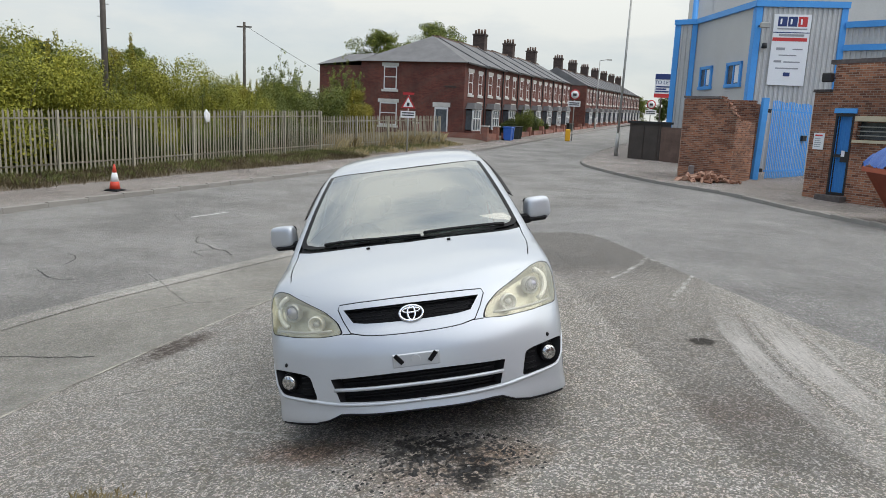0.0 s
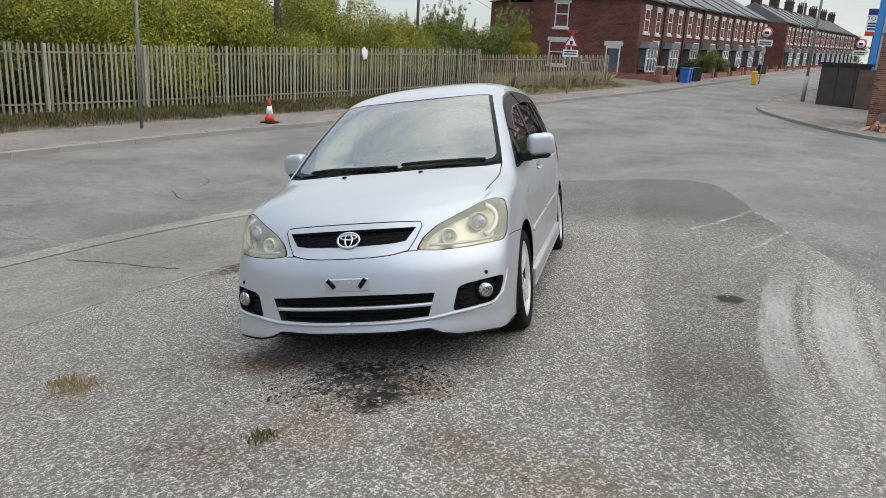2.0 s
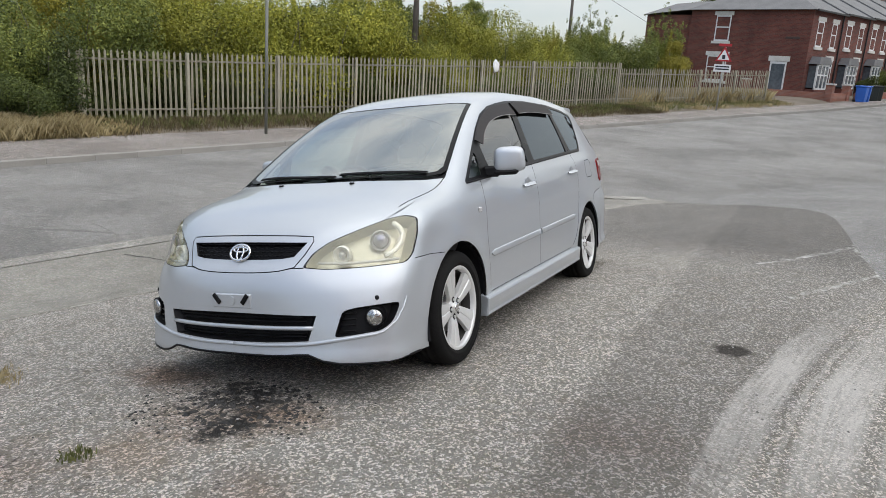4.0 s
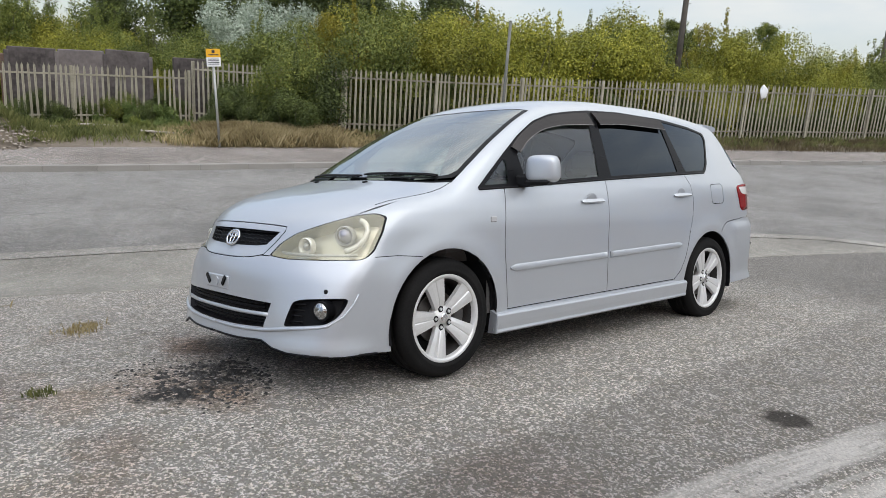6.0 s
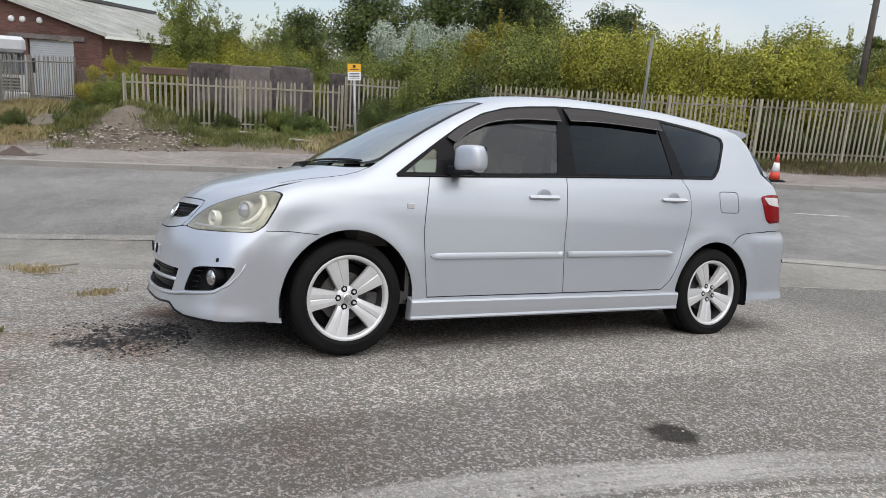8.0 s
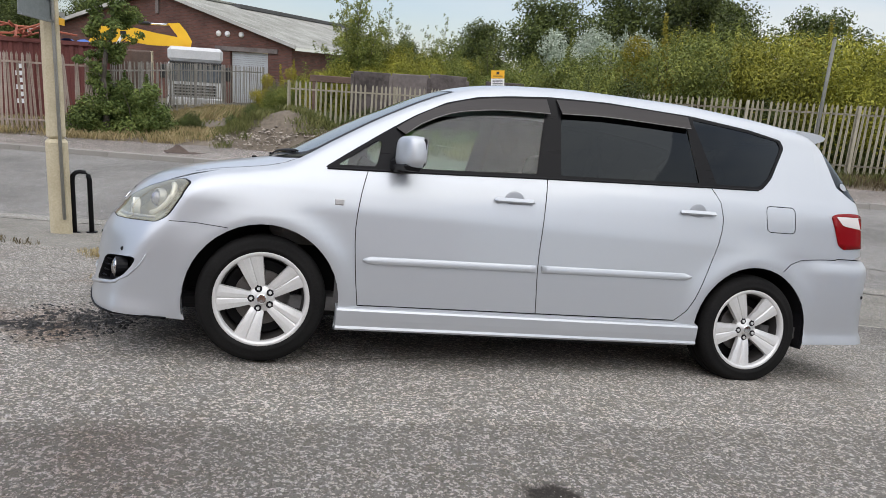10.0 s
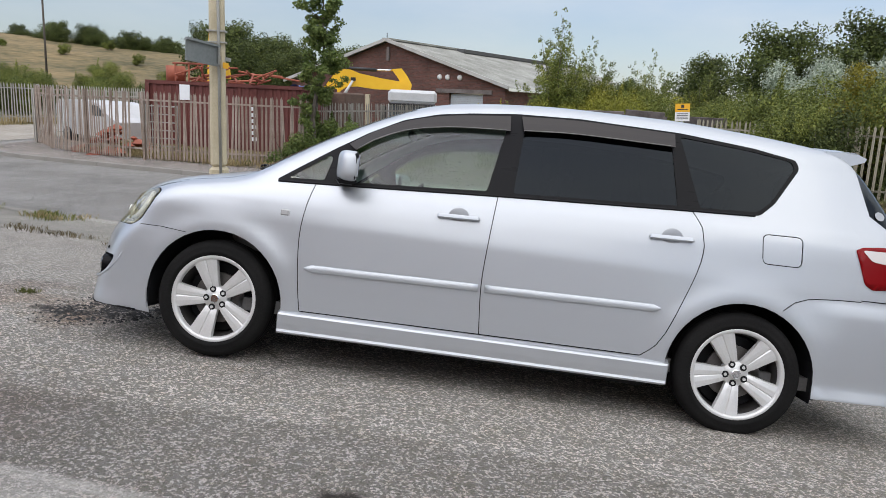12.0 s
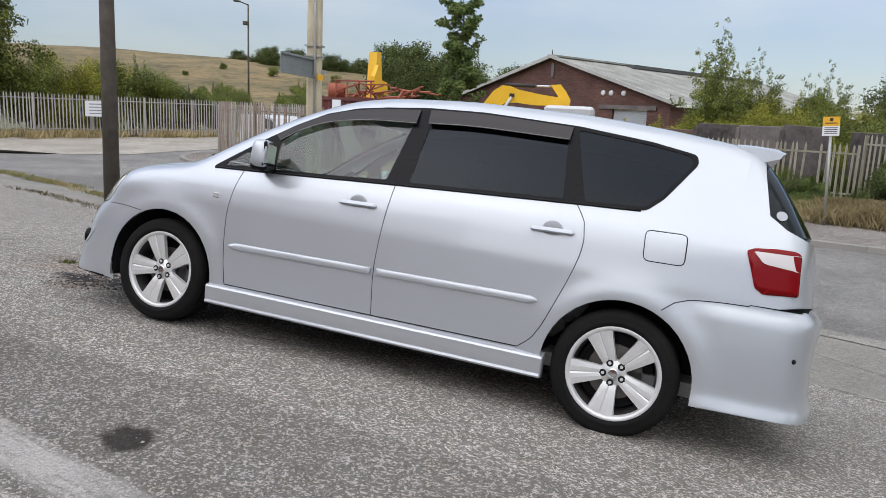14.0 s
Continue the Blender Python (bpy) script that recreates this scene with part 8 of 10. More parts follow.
# sign plate seen from its back, fixed to the column
plate = empty("sign_plate", Matrix.Translation((-5.67, 0.77, 0)))
tagged(plate, "grey back of a sign plate fixed to the concrete column", "sign")
M_plate = surface("sign_back", (0.17, 0.19, 0.19), (0.28, 0.3, 0.3), 3, 30, 0.5, metal=0.3, bump=0.05)
tilt = Matrix.Translation((0, 0.08, 1.5)) @ Matrix.Rotation(radians(-4), 4, "Y")
box_part("plate", (0.1, -0.012, 0.0), (0.8, 0.0, 0.29), M_plate, plate, m=tilt)
for z in (0.0, 0.26):
    box_part("plate_rib", (0.1, 0.001, z), (0.8, 0.035, z + 0.03), M_plate, plate, m=tilt)
box_part("clamp", (-0.17, 0.0, 0.1), (0.12, 0.02, 0.15), M_steel_pole, plate, m=tilt)
box_part("tag", (0.02, 0.1, -0.02), (0.14, 0.11, 0.06), M_yellow, plate, "small yellow tag", m=tilt)

hoop = empty("hoop_stand", Matrix.Translation((-5.81, 0.98, float(land(-5.81, 0.98)))) @ Matrix.Rotation(math.atan2(-0.88, 0.47), 4, "Z") @ Matrix.Diagonal((1, 1, 0.84, 1)))
tagged(hoop, "narrow black steel hoop standing beside the concrete column", "hoop stand")
q = [(-0.1, 0, -0.3), (-0.1, 0, 0.5), (-0.1, 0, 0.82), (-0.085, 0, 0.9), (-0.05, 0, 0.94), (0.0, 0, 0.95), (0.05, 0, 0.94), (0.085, 0, 0.9), (0.1, 0, 0.82), (0.1, 0, 0.5), (0.1, 0, -0.3)]
tube_line("hoop_tube", np.array(q) + np.array((0, 0.0001, 0)) * np.arange(11)[:, None], 0.032, M_gloss_black, hoop, 10)
for x in (-0.1, 0.1):
    tube_part("foot_plate", (x, 0, -0.01), (x, 0, 0.012), 0.07, 0.07, M_gloss_black, hoop)

wpole = empty("telegraph_pole", Matrix.Translation((-5.5, -4.2, float(land(-5.5, -4.2)))))
tagged(wpole, "dark timber telegraph pole at the forecourt edge", "pole")
tube_part("pole_shaft", (0, 0, -0.4), (-0.06, 0.03, 7.5), 0.15, 0.11, M_timber_pole, wpole, n=14)

# distant poles with wires
def far_pole(x, y, h, r, wires=()):
    fp = empty("utility_pole", Matrix.Translation((x, y, float(land(x, y)) - 0.1)))
    tagged(fp, "dark timber utility pole behind the shrubs", "pole", "utility poles")
    tube_part("shaft", (0, 0, 0), (0, 0, h), r, r * 0.7, M_timber_pole, fp)
    box_part("arm", (-0.6, -0.05, h - 0.4), (0.6, 0.05, h - 0.3), M_timber_pole, fp)
    for e in wires:
        q = [np.array((0, 0, h - 0.2)) * (1 - u) + np.array(e) * u - np.array((0, 0, 2.0 * u * (1 - u))) for u in np.linspace(0, 1, 14)]
        tube_line("wire", q, 0.012, M_gap, fp, 4)
    return fp


near_pole = far_pole(-18.75, 26.05, 9.4, 0.135, wires=((0.22, 0.1, 0.3),))
for k in range(5):
    tube_part("step_peg", (0.0, 0, 5.2 + 0.45 * k), (0.26 * (-1) ** k, 0, 5.2 + 0.45 * k), 0.015, 0.015, M_steel_pole, near_pole, n=6)
far_pole(-26.7, 53.7, 8.2, 0.14, wires=((17, 8, -1.0),))
bag = empty("plastic_bag", Matrix.Translation((fence_x(25.6) + 0.1, 25.6, float(land(-14, 25.6)) + 1.95)))
tagged(bag, "white plastic sheet caught on the fence top", "litter")
bm = bmesh.new()
bmesh.ops.create_icosphere(bm, subdivisions=3, radius=0.2)
for v_ in bm.verts:
    k = 1 + 0.5 * noise.noise(v_.co * 7)
    v_.co = Vector((v_.co.x * 0.3 * k, v_.co.y * 0.8 * k, v_.co.z * 1.15 * k))
part("sheet", bm, M_white, bag, smooth=True)

# sticks lying on the tarmac
for (x0, y0), (x1, y1), r in (((-4.0, 2.2), (-4.32, 2.46), 0.016), ((-3.85, 2.1), (-4.02, 2.22), 0.022), ((-3.3, 2.3), (-3.5, 2.62), 0.008)):
    a_, b_ = Vector((x0, y0, float(land(x0, y0)) + 0.02)), Vector((x1, y1, float(land(x1, y1)) + 0.03))
    stick = tube_part("driftwood_stick", a_, b_, r, r * 0.6, M_oldwood, None, n=7)
    tagged(stick, "dry grey broken stick lying on the tarmac", "stick")


# ---- brick terrace ----
def brick_material(name, a, b, mortar, scale=1.0, patches=0.6):
    """Weathered brickwork in courses, for walls too far off to tell the bricks apart."""
    m, n, l, p = material(name)
    co = n.new("ShaderNodeTexCoord")
    sep, comb = n.new("ShaderNodeSeparateXYZ"), n.new("ShaderNodeCombineXYZ")
    l.new(co.outputs["Object"], sep.inputs[0])
    add = n.new("ShaderNodeMath")
    add.operation = "ADD"
    l.new(sep.outputs[0], add.inputs[0])
    l.new(sep.outputs[1], add.inputs[1])
    l.new(add.outputs[0], comb.inputs[0])
    l.new(sep.outputs[2], comb.inputs[1])
    br = n.new("ShaderNodeTexBrick")
    br.inputs["Color1"].default_value, br.inputs["Color2"].default_value, br.inputs["Mortar"].default_value = (*a, 1), (*b, 1), (*mortar, 1)
    br.inputs["Scale"].default_value = 1.0
    br.inputs["Brick Width"].default_value, br.inputs["Row Height"].default_value, br.inputs["Mortar Size"].default_value = 0.225 * scale, 0.075 * scale, 0.008
    l.new(comb.outputs[0], br.inputs["Vector"])
    t = n.new("ShaderNodeTexNoise")
    t.inputs["Scale"].default_value, t.inputs["Detail"].default_value = 0.7, 7
    l.new(co.outputs["Object"], t.inputs["Vector"])
    r = n.new("ShaderNodeValToRGB")
    r.color_ramp.elements[0].position, r.color_ramp.elements[1].position = 0.3, 0.72
    r.color_ramp.elements[0].color, r.color_ramp.elements[1].color = (0.27, 0.27, 0.28, 1), (0.7, 0.7, 0.69, 1)
    l.new(t.outputs["Fac"], r.inputs["Fac"])
    mx = n.new("ShaderNodeMixRGB")
    mx.blend_type = "OVERLAY"
    mx.inputs[0].default_value = patches
    l.new(br.outputs["Color"], mx.inputs[1])
    l.new(r.outputs["Color"], mx.inputs[2])
    l.new(mx.outputs["Color"], p.inputs["Base Color"])
    p.inputs["Roughness"].default_value = 0.9
    bn = n.new("ShaderNodeBump")
    bn.inputs["Strength"].default_value, bn.inputs["Distance"].default_value = 0.5, 0.008
    l.new(br.outputs["Fac"], bn.inputs["Height"])
    bn.invert = True
    l.new(bn.outputs["Normal"], p.inputs["Normal"])
    return m


M_house_brick = brick_material("red_house_brick", (0.1, 0.03, 0.022), (0.165, 0.05, 0.035), (0.12, 0.078, 0.064))
M_slate = surface("roof_slate", (0.1, 0.098, 0.098), (0.2, 0.197, 0.197), 1.2, 14, 0.75, bump=0.3, depth=0.02)
M_stone_trim = surface("painted_stone", (0.46, 0.44, 0.4), (0.66, 0.64, 0.6), 2, 20, 0.75, bump=0.05)
M_upvc = plain("white_frame", (0.66, 0.66, 0.65), 0.35)
M_window = surface("window_glass_far", (0.03, 0.035, 0.04), (0.16, 0.18, 0.2), 0.9, 6, 0.08, bump=0)
M_chimney = brick_material("sooty_brick", (0.05, 0.035, 0.03), (0.09, 0.06, 0.05), (0.06, 0.05, 0.045))
M_pot = surface("chimney_pot", (0.09, 0.06, 0.045), (0.2, 0.13, 0.1), 4, 30, 0.85, bump=0.1)
M_gutter = plain("black_gutter", (0.02, 0.02, 0.02), 0.5)
M_door = plain("house_door", (0.06, 0.02, 0.02), 0.4)


def sash(parent, x, z, w, h, face, axis="x"):
    """A sash window with stone lintel and sill; face is the wall plane, axis the run of the wall."""
    win = new("window")
    win.parent = parent
    win.matrix_local = Matrix.Translation((x, face, z)) if axis == "x" else Matrix.Translation((face, x, z)) @ Matrix.Rotation(-math.pi / 2, 4, "Z")
    box_part("pane", (-w / 2 + 0.05, 0.04, 0.04), (w / 2 - 0.05, 0.06, h - 0.04), M_window, win)
    bm = bmesh.new()
    for a, b in (((-w / 2, 0.0, 0), (-w / 2 + 0.08, 0.06, h)), ((w / 2 - 0.08, 0.0, 0), (w / 2, 0.06, h)), ((-w / 2 + 0.08, 0.0, 0), (w / 2 - 0.08, 0.06, 0.09)), ((-w / 2 + 0.08, 0.0, h - 0.09), (w / 2 - 0.08, 0.06, h)), ((-w / 2 + 0.08, 0.005, h * 0.52), (w / 2 - 0.08, 0.055, h * 0.52 + 0.07))):
        add_box(bm, a, b)
    part("window_frame", bm, M_upvc, win)
    box_part("window_sill", (-w / 2 - 0.14, -0.07, -0.17), (w / 2 + 0.14, 0.05, -0.004), M_stone_trim, win)
    box_part("lintel", (-w / 2 - 0.14, -0.03, h + 0.004), (w / 2 + 0.14, 0.05, h + 0.26), M_stone_trim, win)
    return win


def terrace_house(width=4.8, depth=8.2, eaves=5.55, ridge=7.75, end=False):
    """A house of the terrace: x along the street, y back from the street, z up from the street's level."""
    h = empty("terraced_house")
    tagged(h, "red brick terraced house with white window trim and slate roof", "house", "terraced houses")
    bm = bmesh.new()
    add_box(bm, (0, 0, -0.6), (width, depth, eaves))
    part("wall", bm, M_house_brick, h)
    bm = bmesh.new()
    e = 0.25
    x0 = -e if end else 0.0
    hip = 4.1 if end else 0.0
    c = [bm.verts.new(q) for q in ((x0, -e, eaves - 0.05), (width, -e, eaves - 0.05), (width, depth + e, eaves - 0.05), (x0, depth + e, eaves - 0.05), (min(x0 + hip, width), depth / 2, ridge), (width, depth / 2, ridge))]
    for q in ((0, 1, 5, 4), (2, 3, 4, 5), (3, 0, 4), (1, 2, 5), (3, 2, 1, 0)):
        bm.faces.new([c[i] for i in q])
    part("roof", bm, M_slate, h)
    box_part("ridge_tiles", (min(x0 + hip, width - 0.1), depth / 2 - 0.1, ridge - 0.05), (width, depth / 2 + 0.1, ridge + 0.06), M_pot, h)
    box_part("gutter", (x0, -e - 0.1, eaves - 0.12), (width, -e, eaves - 0.02), M_gutter, h)
    tube_part("downpipe", (width - 0.12, -0.07, -0.2), (width - 0.12, -0.07, eaves - 0.1), 0.05, 0.05, M_gutter, h, n=6)
    sash(h, 1.35, 3.35, 0.95, 1.55, -0.012)
    sash(h, 3.6, 3.35, 0.85, 1.55, -0.012)
    # bay window with its own lead roof
    bay = new("bay_window")
    bay.parent = h
    bm = bmesh.new()
    add_box(bm, (0.5, -0.6, -0.3), (2.3, -0.01, 0.75))
    part("bay_base", bm, M_house_brick, bay)
    box_part("bay_glass", (0.56, -0.56, 0.84), (2.24, -0.02, 2.2), M_window, bay)
    bm = bmesh.new()
    for x in (0.5, 1.08, 1.66, 2.2):
        add_box(bm, (x, -0.6, 0.75), (x + 0.1, -0.5, 2.3))
    for z in (0.75, 1.6, 2.2):
        add_box(bm, (0.5, -0.605, z), (2.3, -0.5, z + 0.09))
    part("bay_frame", bm, M_upvc, bay)
    bm = bmesh.new()
    add_box(bm, (0.4, -0.7, 2.3), (2.4, -0.01, 2.75), taper=0.8)
    part("bay_roof", bm, M_slate, bay)
    door = new("front_door")
    door.parent = h
    box_part("door_leaf", (3.15, -0.03, 0.05), (4.05, 0.02, 2.1), M_door, door)
    bm = bmesh.new()
    for a, b in (((3.05, -0.04, 0.0), (3.15, 0.0, 2.6)), ((4.05, -0.04, 0.0), (4.15, 0.0, 2.6)), ((3.15, -0.04, 2.1), (4.05, 0.0, 2.2)), ((3.15, -0.04, 2.5), (4.05, 0.0, 2.6))):
        add_box(bm, a, b)
    part("door_frame", bm, M_upvc, door)
    box_part("fanlight", (3.16, -0.02, 2.2), (4.04, 0.01, 2.5), M_window, door)
    box_part("lintel", (2.95, -0.05, 2.61), (4.25, -0.003, 2.88), M_stone_trim, door)
    return h


def chimney(x, y, z, parent):
    ch = new("chimney")
    ch.parent = parent
    ch.location = (x, y, z)
    bm = bmesh.new()
    add_box(bm, (-0.42, -0.55, -0.8), (0.42, 0.55, 1.05))
    add_box(bm, (-0.48, -0.61, 1.05), (0.48, 0.61, 1.2))
    part("shaft", bm, M_chimney, ch)
    for k in (-0.42, -0.12, 0.16, 0.44):
        tube_part("pot", (0, k, 1.2), (0, k, 1.55 + 0.25 * random.random()), 0.13, 0.1, M_pot, ch)


TERRACE = Matrix.Translation((-9.1, 52.2, -0.12)) @ Matrix.Rotation(math.atan2(0.9872, 0.1595), 4, "Z")
end_house = terrace_house(end=True)
end_house.matrix_world = TERRACE
end_house["label"] = "hip-roofed end house of the red brick terrace"
for y, z, w, hh in ((5.8, 3.5, 1.05, 1.65), (5.9, 0.9, 1.4, 1.65)):
    sash(end_house, y, z, w, hh, -0.012, axis="y")
side_door = new("side_door")
side_door.parent = end_house
box_part("door_leaf", (-0.03, 1.25, 0.2), (0.02, 2.1, 2.2), M_window, side_door)
box_part("door_frame", (-0.025, 1.15, 0.15), (-0.002, 2.2, 2.35), M_upvc, side_door)
box_part("lintel", (-0.05, 1.0, 2.36), (-0.003, 2.35, 2.68), M_stone_trim, side_door)
box_part("street_plate", (-0.03, 0.6, 3.75), (-0.003, 1.5, 3.88), M_chimney, end_house)
ext = new("rear_wing")
ext.parent = end_house
bm = bmesh.new()
add_box(bm, (0.3, 8.21, -0.6), (4.8, 11.9, 5.2))
part("wall", bm, M_house_brick, ext)
bm = bmesh.new()
vs = [bm.verts.new(q) for q in ((0.05, 8.2, 5.55), (0.05, 12.1, 5.2), (4.9, 12.1, 5.2), (4.9, 8.2, 5.55), (2.6, 8.2, 6.3), (2.6, 11.0, 6.15))]
for q in ((0, 4, 5, 1), (4, 3, 2, 5), (1, 5, 2), (0, 1, 2, 3)):
    bm.faces.new([vs[i] for i in q])
part("roof", bm, M_slate, ext)
mid = terrace_house()
mid.matrix_world = TERRACE @ Matrix.Translation((4.8, 0, 0.1))
stacked = terrace_house()
stacked.matrix_world = TERRACE @ Matrix.Translation((14.4, 0, 0.3))
chimney(1.1, 4.1, 7.75, stacked)
for k in (2, 4, 5, 6, 7):
    copy_thing(stacked if k % 2 else mid, TERRACE @ Matrix.Translation((4.8 * k, 0, 0.1 * k)))
for k in range(9, 22):
    copy_thing(stacked if k % 2 else mid, TERRACE @ Matrix.Translation((4.8 * k + 1.5, -0.8, 0.1 * k)))
# garden walls, bins, hedges before the terrace
M_garden_brick = brick_material("garden_brick", (0.24, 0.09, 0.06), (0.32, 0.13, 0.09), (0.26, 0.2, 0.17))
gw = empty("garden_wall", TERRACE)
tagged(gw, "low red brick garden wall with piers", "wall")
box_part("wall_run", (-0.3, -1.9, -0.3), (2.3, -1.68, 0.62), M_garden_brick, gw)
box_part("wall_run", (-0.3, -1.67, -0.3), (-0.08, 3.4, 0.62), M_garden_brick, gw)
for x, y in ((-0.2, -1.8), (2.45, -1.8), (-0.2, 3.5)):
    box_part("pier", (x - 0.2, y - 0.2, -0.3), (x + 0.2, y + 0.2, 1.1), M_garden_brick, gw)
    box_part("pier_cap", (x - 0.25, y - 0.25, 1.104), (x + 0.25, y + 0.25, 1.2), M_stone_trim, gw)
garden = empty("garden_wall", TERRACE)
tagged(garden, "row of low brick garden walls before the houses", "wall")
for k in range(1, 20):
    box_part("wall_run", (4.8 * k - 0.6, -1.9, -0.2 + 0.1 * k), (4.8 * k + 2.5, -1.68, 0.55 + 0.1 * k), M_garden_brick, garden)
    box_part("pier", (4.8 * k + 2.504, -2.0, -0.2 + 0.1 * k), (4.8 * k + 2.85, -1.6, 0.95 + 0.1 * k), M_garden_brick, garden)


def wheelie_bin(m, mat, label):
    b = empty("wheelie_bin", m)
    tagged(b, label, "bin", "wheelie bins")
    bm = bmesh.new()
    add_box(bm, (-0.28, -0.32, 0.06), (0.28, 0.32, 0.98), bevel=0.03)
    for v_ in bm.verts:
        k = 0.82 + 0.18 * v_.co.z
        v_.co.x *= k
        v_.co.y *= k
    part("body", bm, mat, b)
    bm = bmesh.new()
    add_box(bm, (-0.31, -0.36, 0.985), (0.31, 0.36, 1.07), bevel=0.03)
    part("lid", bm, mat, b)
    for sd in (-1, 1):
        tube_part("wheel", (sd * 0.22, 0.3, 0.1), (sd * 0.28, 0.3, 0.1), 0.1, 0.1, M_black, b)
    return b


M_bin_blue = plain("blue_plastic", (0.03, 0.13, 0.5), 0.45)
M_bin_dark = plain("dark_plastic", (0.02, 0.025, 0.022), 0.45)
for k, (x, y, mt, lb) in enumerate(((3.2, -2.5, M_bin_blue, "blue wheelie bin on the pavement"), (3.95, -2.45, M_bin_blue, "blue wheelie bin on the pavement"), (5.6, -2.4, M_bin_dark, "dark green wheelie bin on the pavement"), (6.3, -2.4, M_bin_dark, "dark green wheelie bin on the pavement"), (28, -2.3, M_bin_dark, "dark green wheelie bin on the pavement"))):
    wheelie_bin(TERRACE @ Matrix.Translation((x, y, 0.02 + 0.02 * x)) @ Matrix.Rotation(0.2 * k, 4, "Z"), mt, lb)
for x, y, sc, kd in ((9.2, -0.9, 0.75, S_dark), (12.5, -1.0, 0.8, S_green), (14.5, -1.1, 0.85, S_dark), (17.5, -1.0, 0.6, S_green), (21.5, -0.9, 0.5, S_dark)):
    p_ = TERRACE @ Vector((x, y, 0))
    again(kd, p_.x, p_.y, sc)

# street furniture by the terrace
M_red_ring = plain("sign_red", (0.42, 0.025, 0.03), 0.45)
sg = empty("road_sign", Matrix.Translation((-9.45, 37.7, float(land(-9.45, 37.7)))))
tagged(sg, "triangular red and white warning sign on a grey post", "sign")
tube_part("post", (0, 0, 0), (0, 0, 3.05), 0.04, 0.04, M_steel_pole, sg)
for n_, r, y, mt in (("triangle", 0.46, -0.045, M_red_ring), ("triangle_face", 0.32, -0.055, M_white)):
    bm = bmesh.new()
    bmesh.ops.create_cone(bm, cap_ends=True, segments=3, radius1=r, radius2=r, depth=0.01)
    bmesh.ops.transform(bm, matrix=Matrix.Translation((0, y, 2.62)) @ Matrix.Rotation(math.pi / 2, 4, "X"), verts=bm.verts)
    part(n_, bm, mt, sg)
box_part("symbol", (-0.07, -0.07, 2.5), (0.07, -0.062, 2.68), M_ink, sg)
box_part("sub_plate", (-0.4, -0.05, 1.9), (0.4, -0.04, 2.25), M_white, sg)
for z in (2.0, 2.12):
    box_part("print_bar", (-0.32, -0.06, z), (0.32, -0.051, z + 0.06), M_ink, sg)
box_part("side_mark", (-0.3, -0.05, 3.08), (0.3, -0.04, 3.2), M_red_ring, sg)


def limit_sign(x, y, h):
    s = empty("road_sign", Matrix.Translation((x, y, float(land(x, y)))))
    tagged(s, "round red-ringed road sign over a white plate", "sign", "round road signs")
    tube_part("post", (0, 0, 0), (0, 0, h), 0.045, 0.045, M_steel_pole, s)
    tube_part("ring", (0, -0.05, h - 0.4), (0, -0.065, h - 0.4), 0.42, 0.42, M_red_ring, s, n=24)
    tube_part("face", (0, -0.066, h - 0.4), (0, -0.075, h - 0.4), 0.32, 0.32, M_white, s, n=24)
    box_part("symbol", (-0.14, -0.085, h - 0.5), (0.14, -0.076, h - 0.3), M_ink, s)
    box_part("plate", (-0.5, -0.07, h - 1.35), (0.5, -0.055, h - 0.9), M_white, s)
    for z in (h - 1.25, h - 1.1):
        box_part("print_bar", (-0.4, -0.08, z), (0.4, -0.071, z + 0.08), M_ink, s)
    return s


limit_sign(-1.6, 61.5, 4.1)
limit_sign(5.2, 72.0, 3.6)


def street_lamp(x, y, h, r, arm, label, lean=0.0, mat=None):
    mat = mat or M_steel_pole
    s = empty("street_lamp", Matrix.Translation((x, y, float(land(x, y)))) @ Matrix.Rotation(lean, 4, "Y"))
    tagged(s, label, "street lamp")
    tube_part("base", (0, 0, 0), (0, 0, 1.4), r * 1.5, r * 1.5, mat, s)
    tube_part("shaft", (0, 0, 1.4), (0, 0, h), r, r * 0.7, mat, s)
    tube_part("arm", (0, 0, h - 0.03), (arm, 0, h + 0.12), r * 0.6, r * 0.5, mat, s)
    box_part("lantern", (arm, -0.12, h + 0.04), (arm + 0.6 * np.sign(arm), 0.12, h + 0.18), mat, s, bevel=0.03)
    return s


street_lamp(1.5, 43.9, 9.6, 0.075, -1.2, "tall grey steel street lamp on the pavement", lean=radians(0.8))
street_lamp(0.2, 92.0, 8.2, 0.07, 0.8, "grey street lamp beside the terrace")
mast = street_lamp(-41.0, -39.0, 10.0, 0.09, 0.9, "dark lighting mast before the grassy hill", mat=M_timber_pole)
box_part("floodlight", (0.05, -0.15, 8.35), (0.5, 0.15, 8.65), M_timber_pole, mast, bevel=0.03)

bl = empty("bollard", Matrix.Translation((-1.9, 60.3, float(land(-1.9, 60.3)))))
tagged(bl, "yellow traffic bollard on the kerb", "bollard")
bm = bmesh.new()
add_box(bm, (-0.2, -0.12, 0), (0.2, 0.12, 0.95), bevel=0.05)
part("body", bm, M_yellow, bl)

# ---- yard across the road: shed, walls, gate ----
def wall_frame(p, q, z=0.0):
    """x runs from p to q, y into the wall, z up."""
    return Matrix.Translation((p[0], p[1], z)) @ Matrix.Rotation(math.atan2(q[1] - p[1], q[0] - p[0]), 4, "Z")


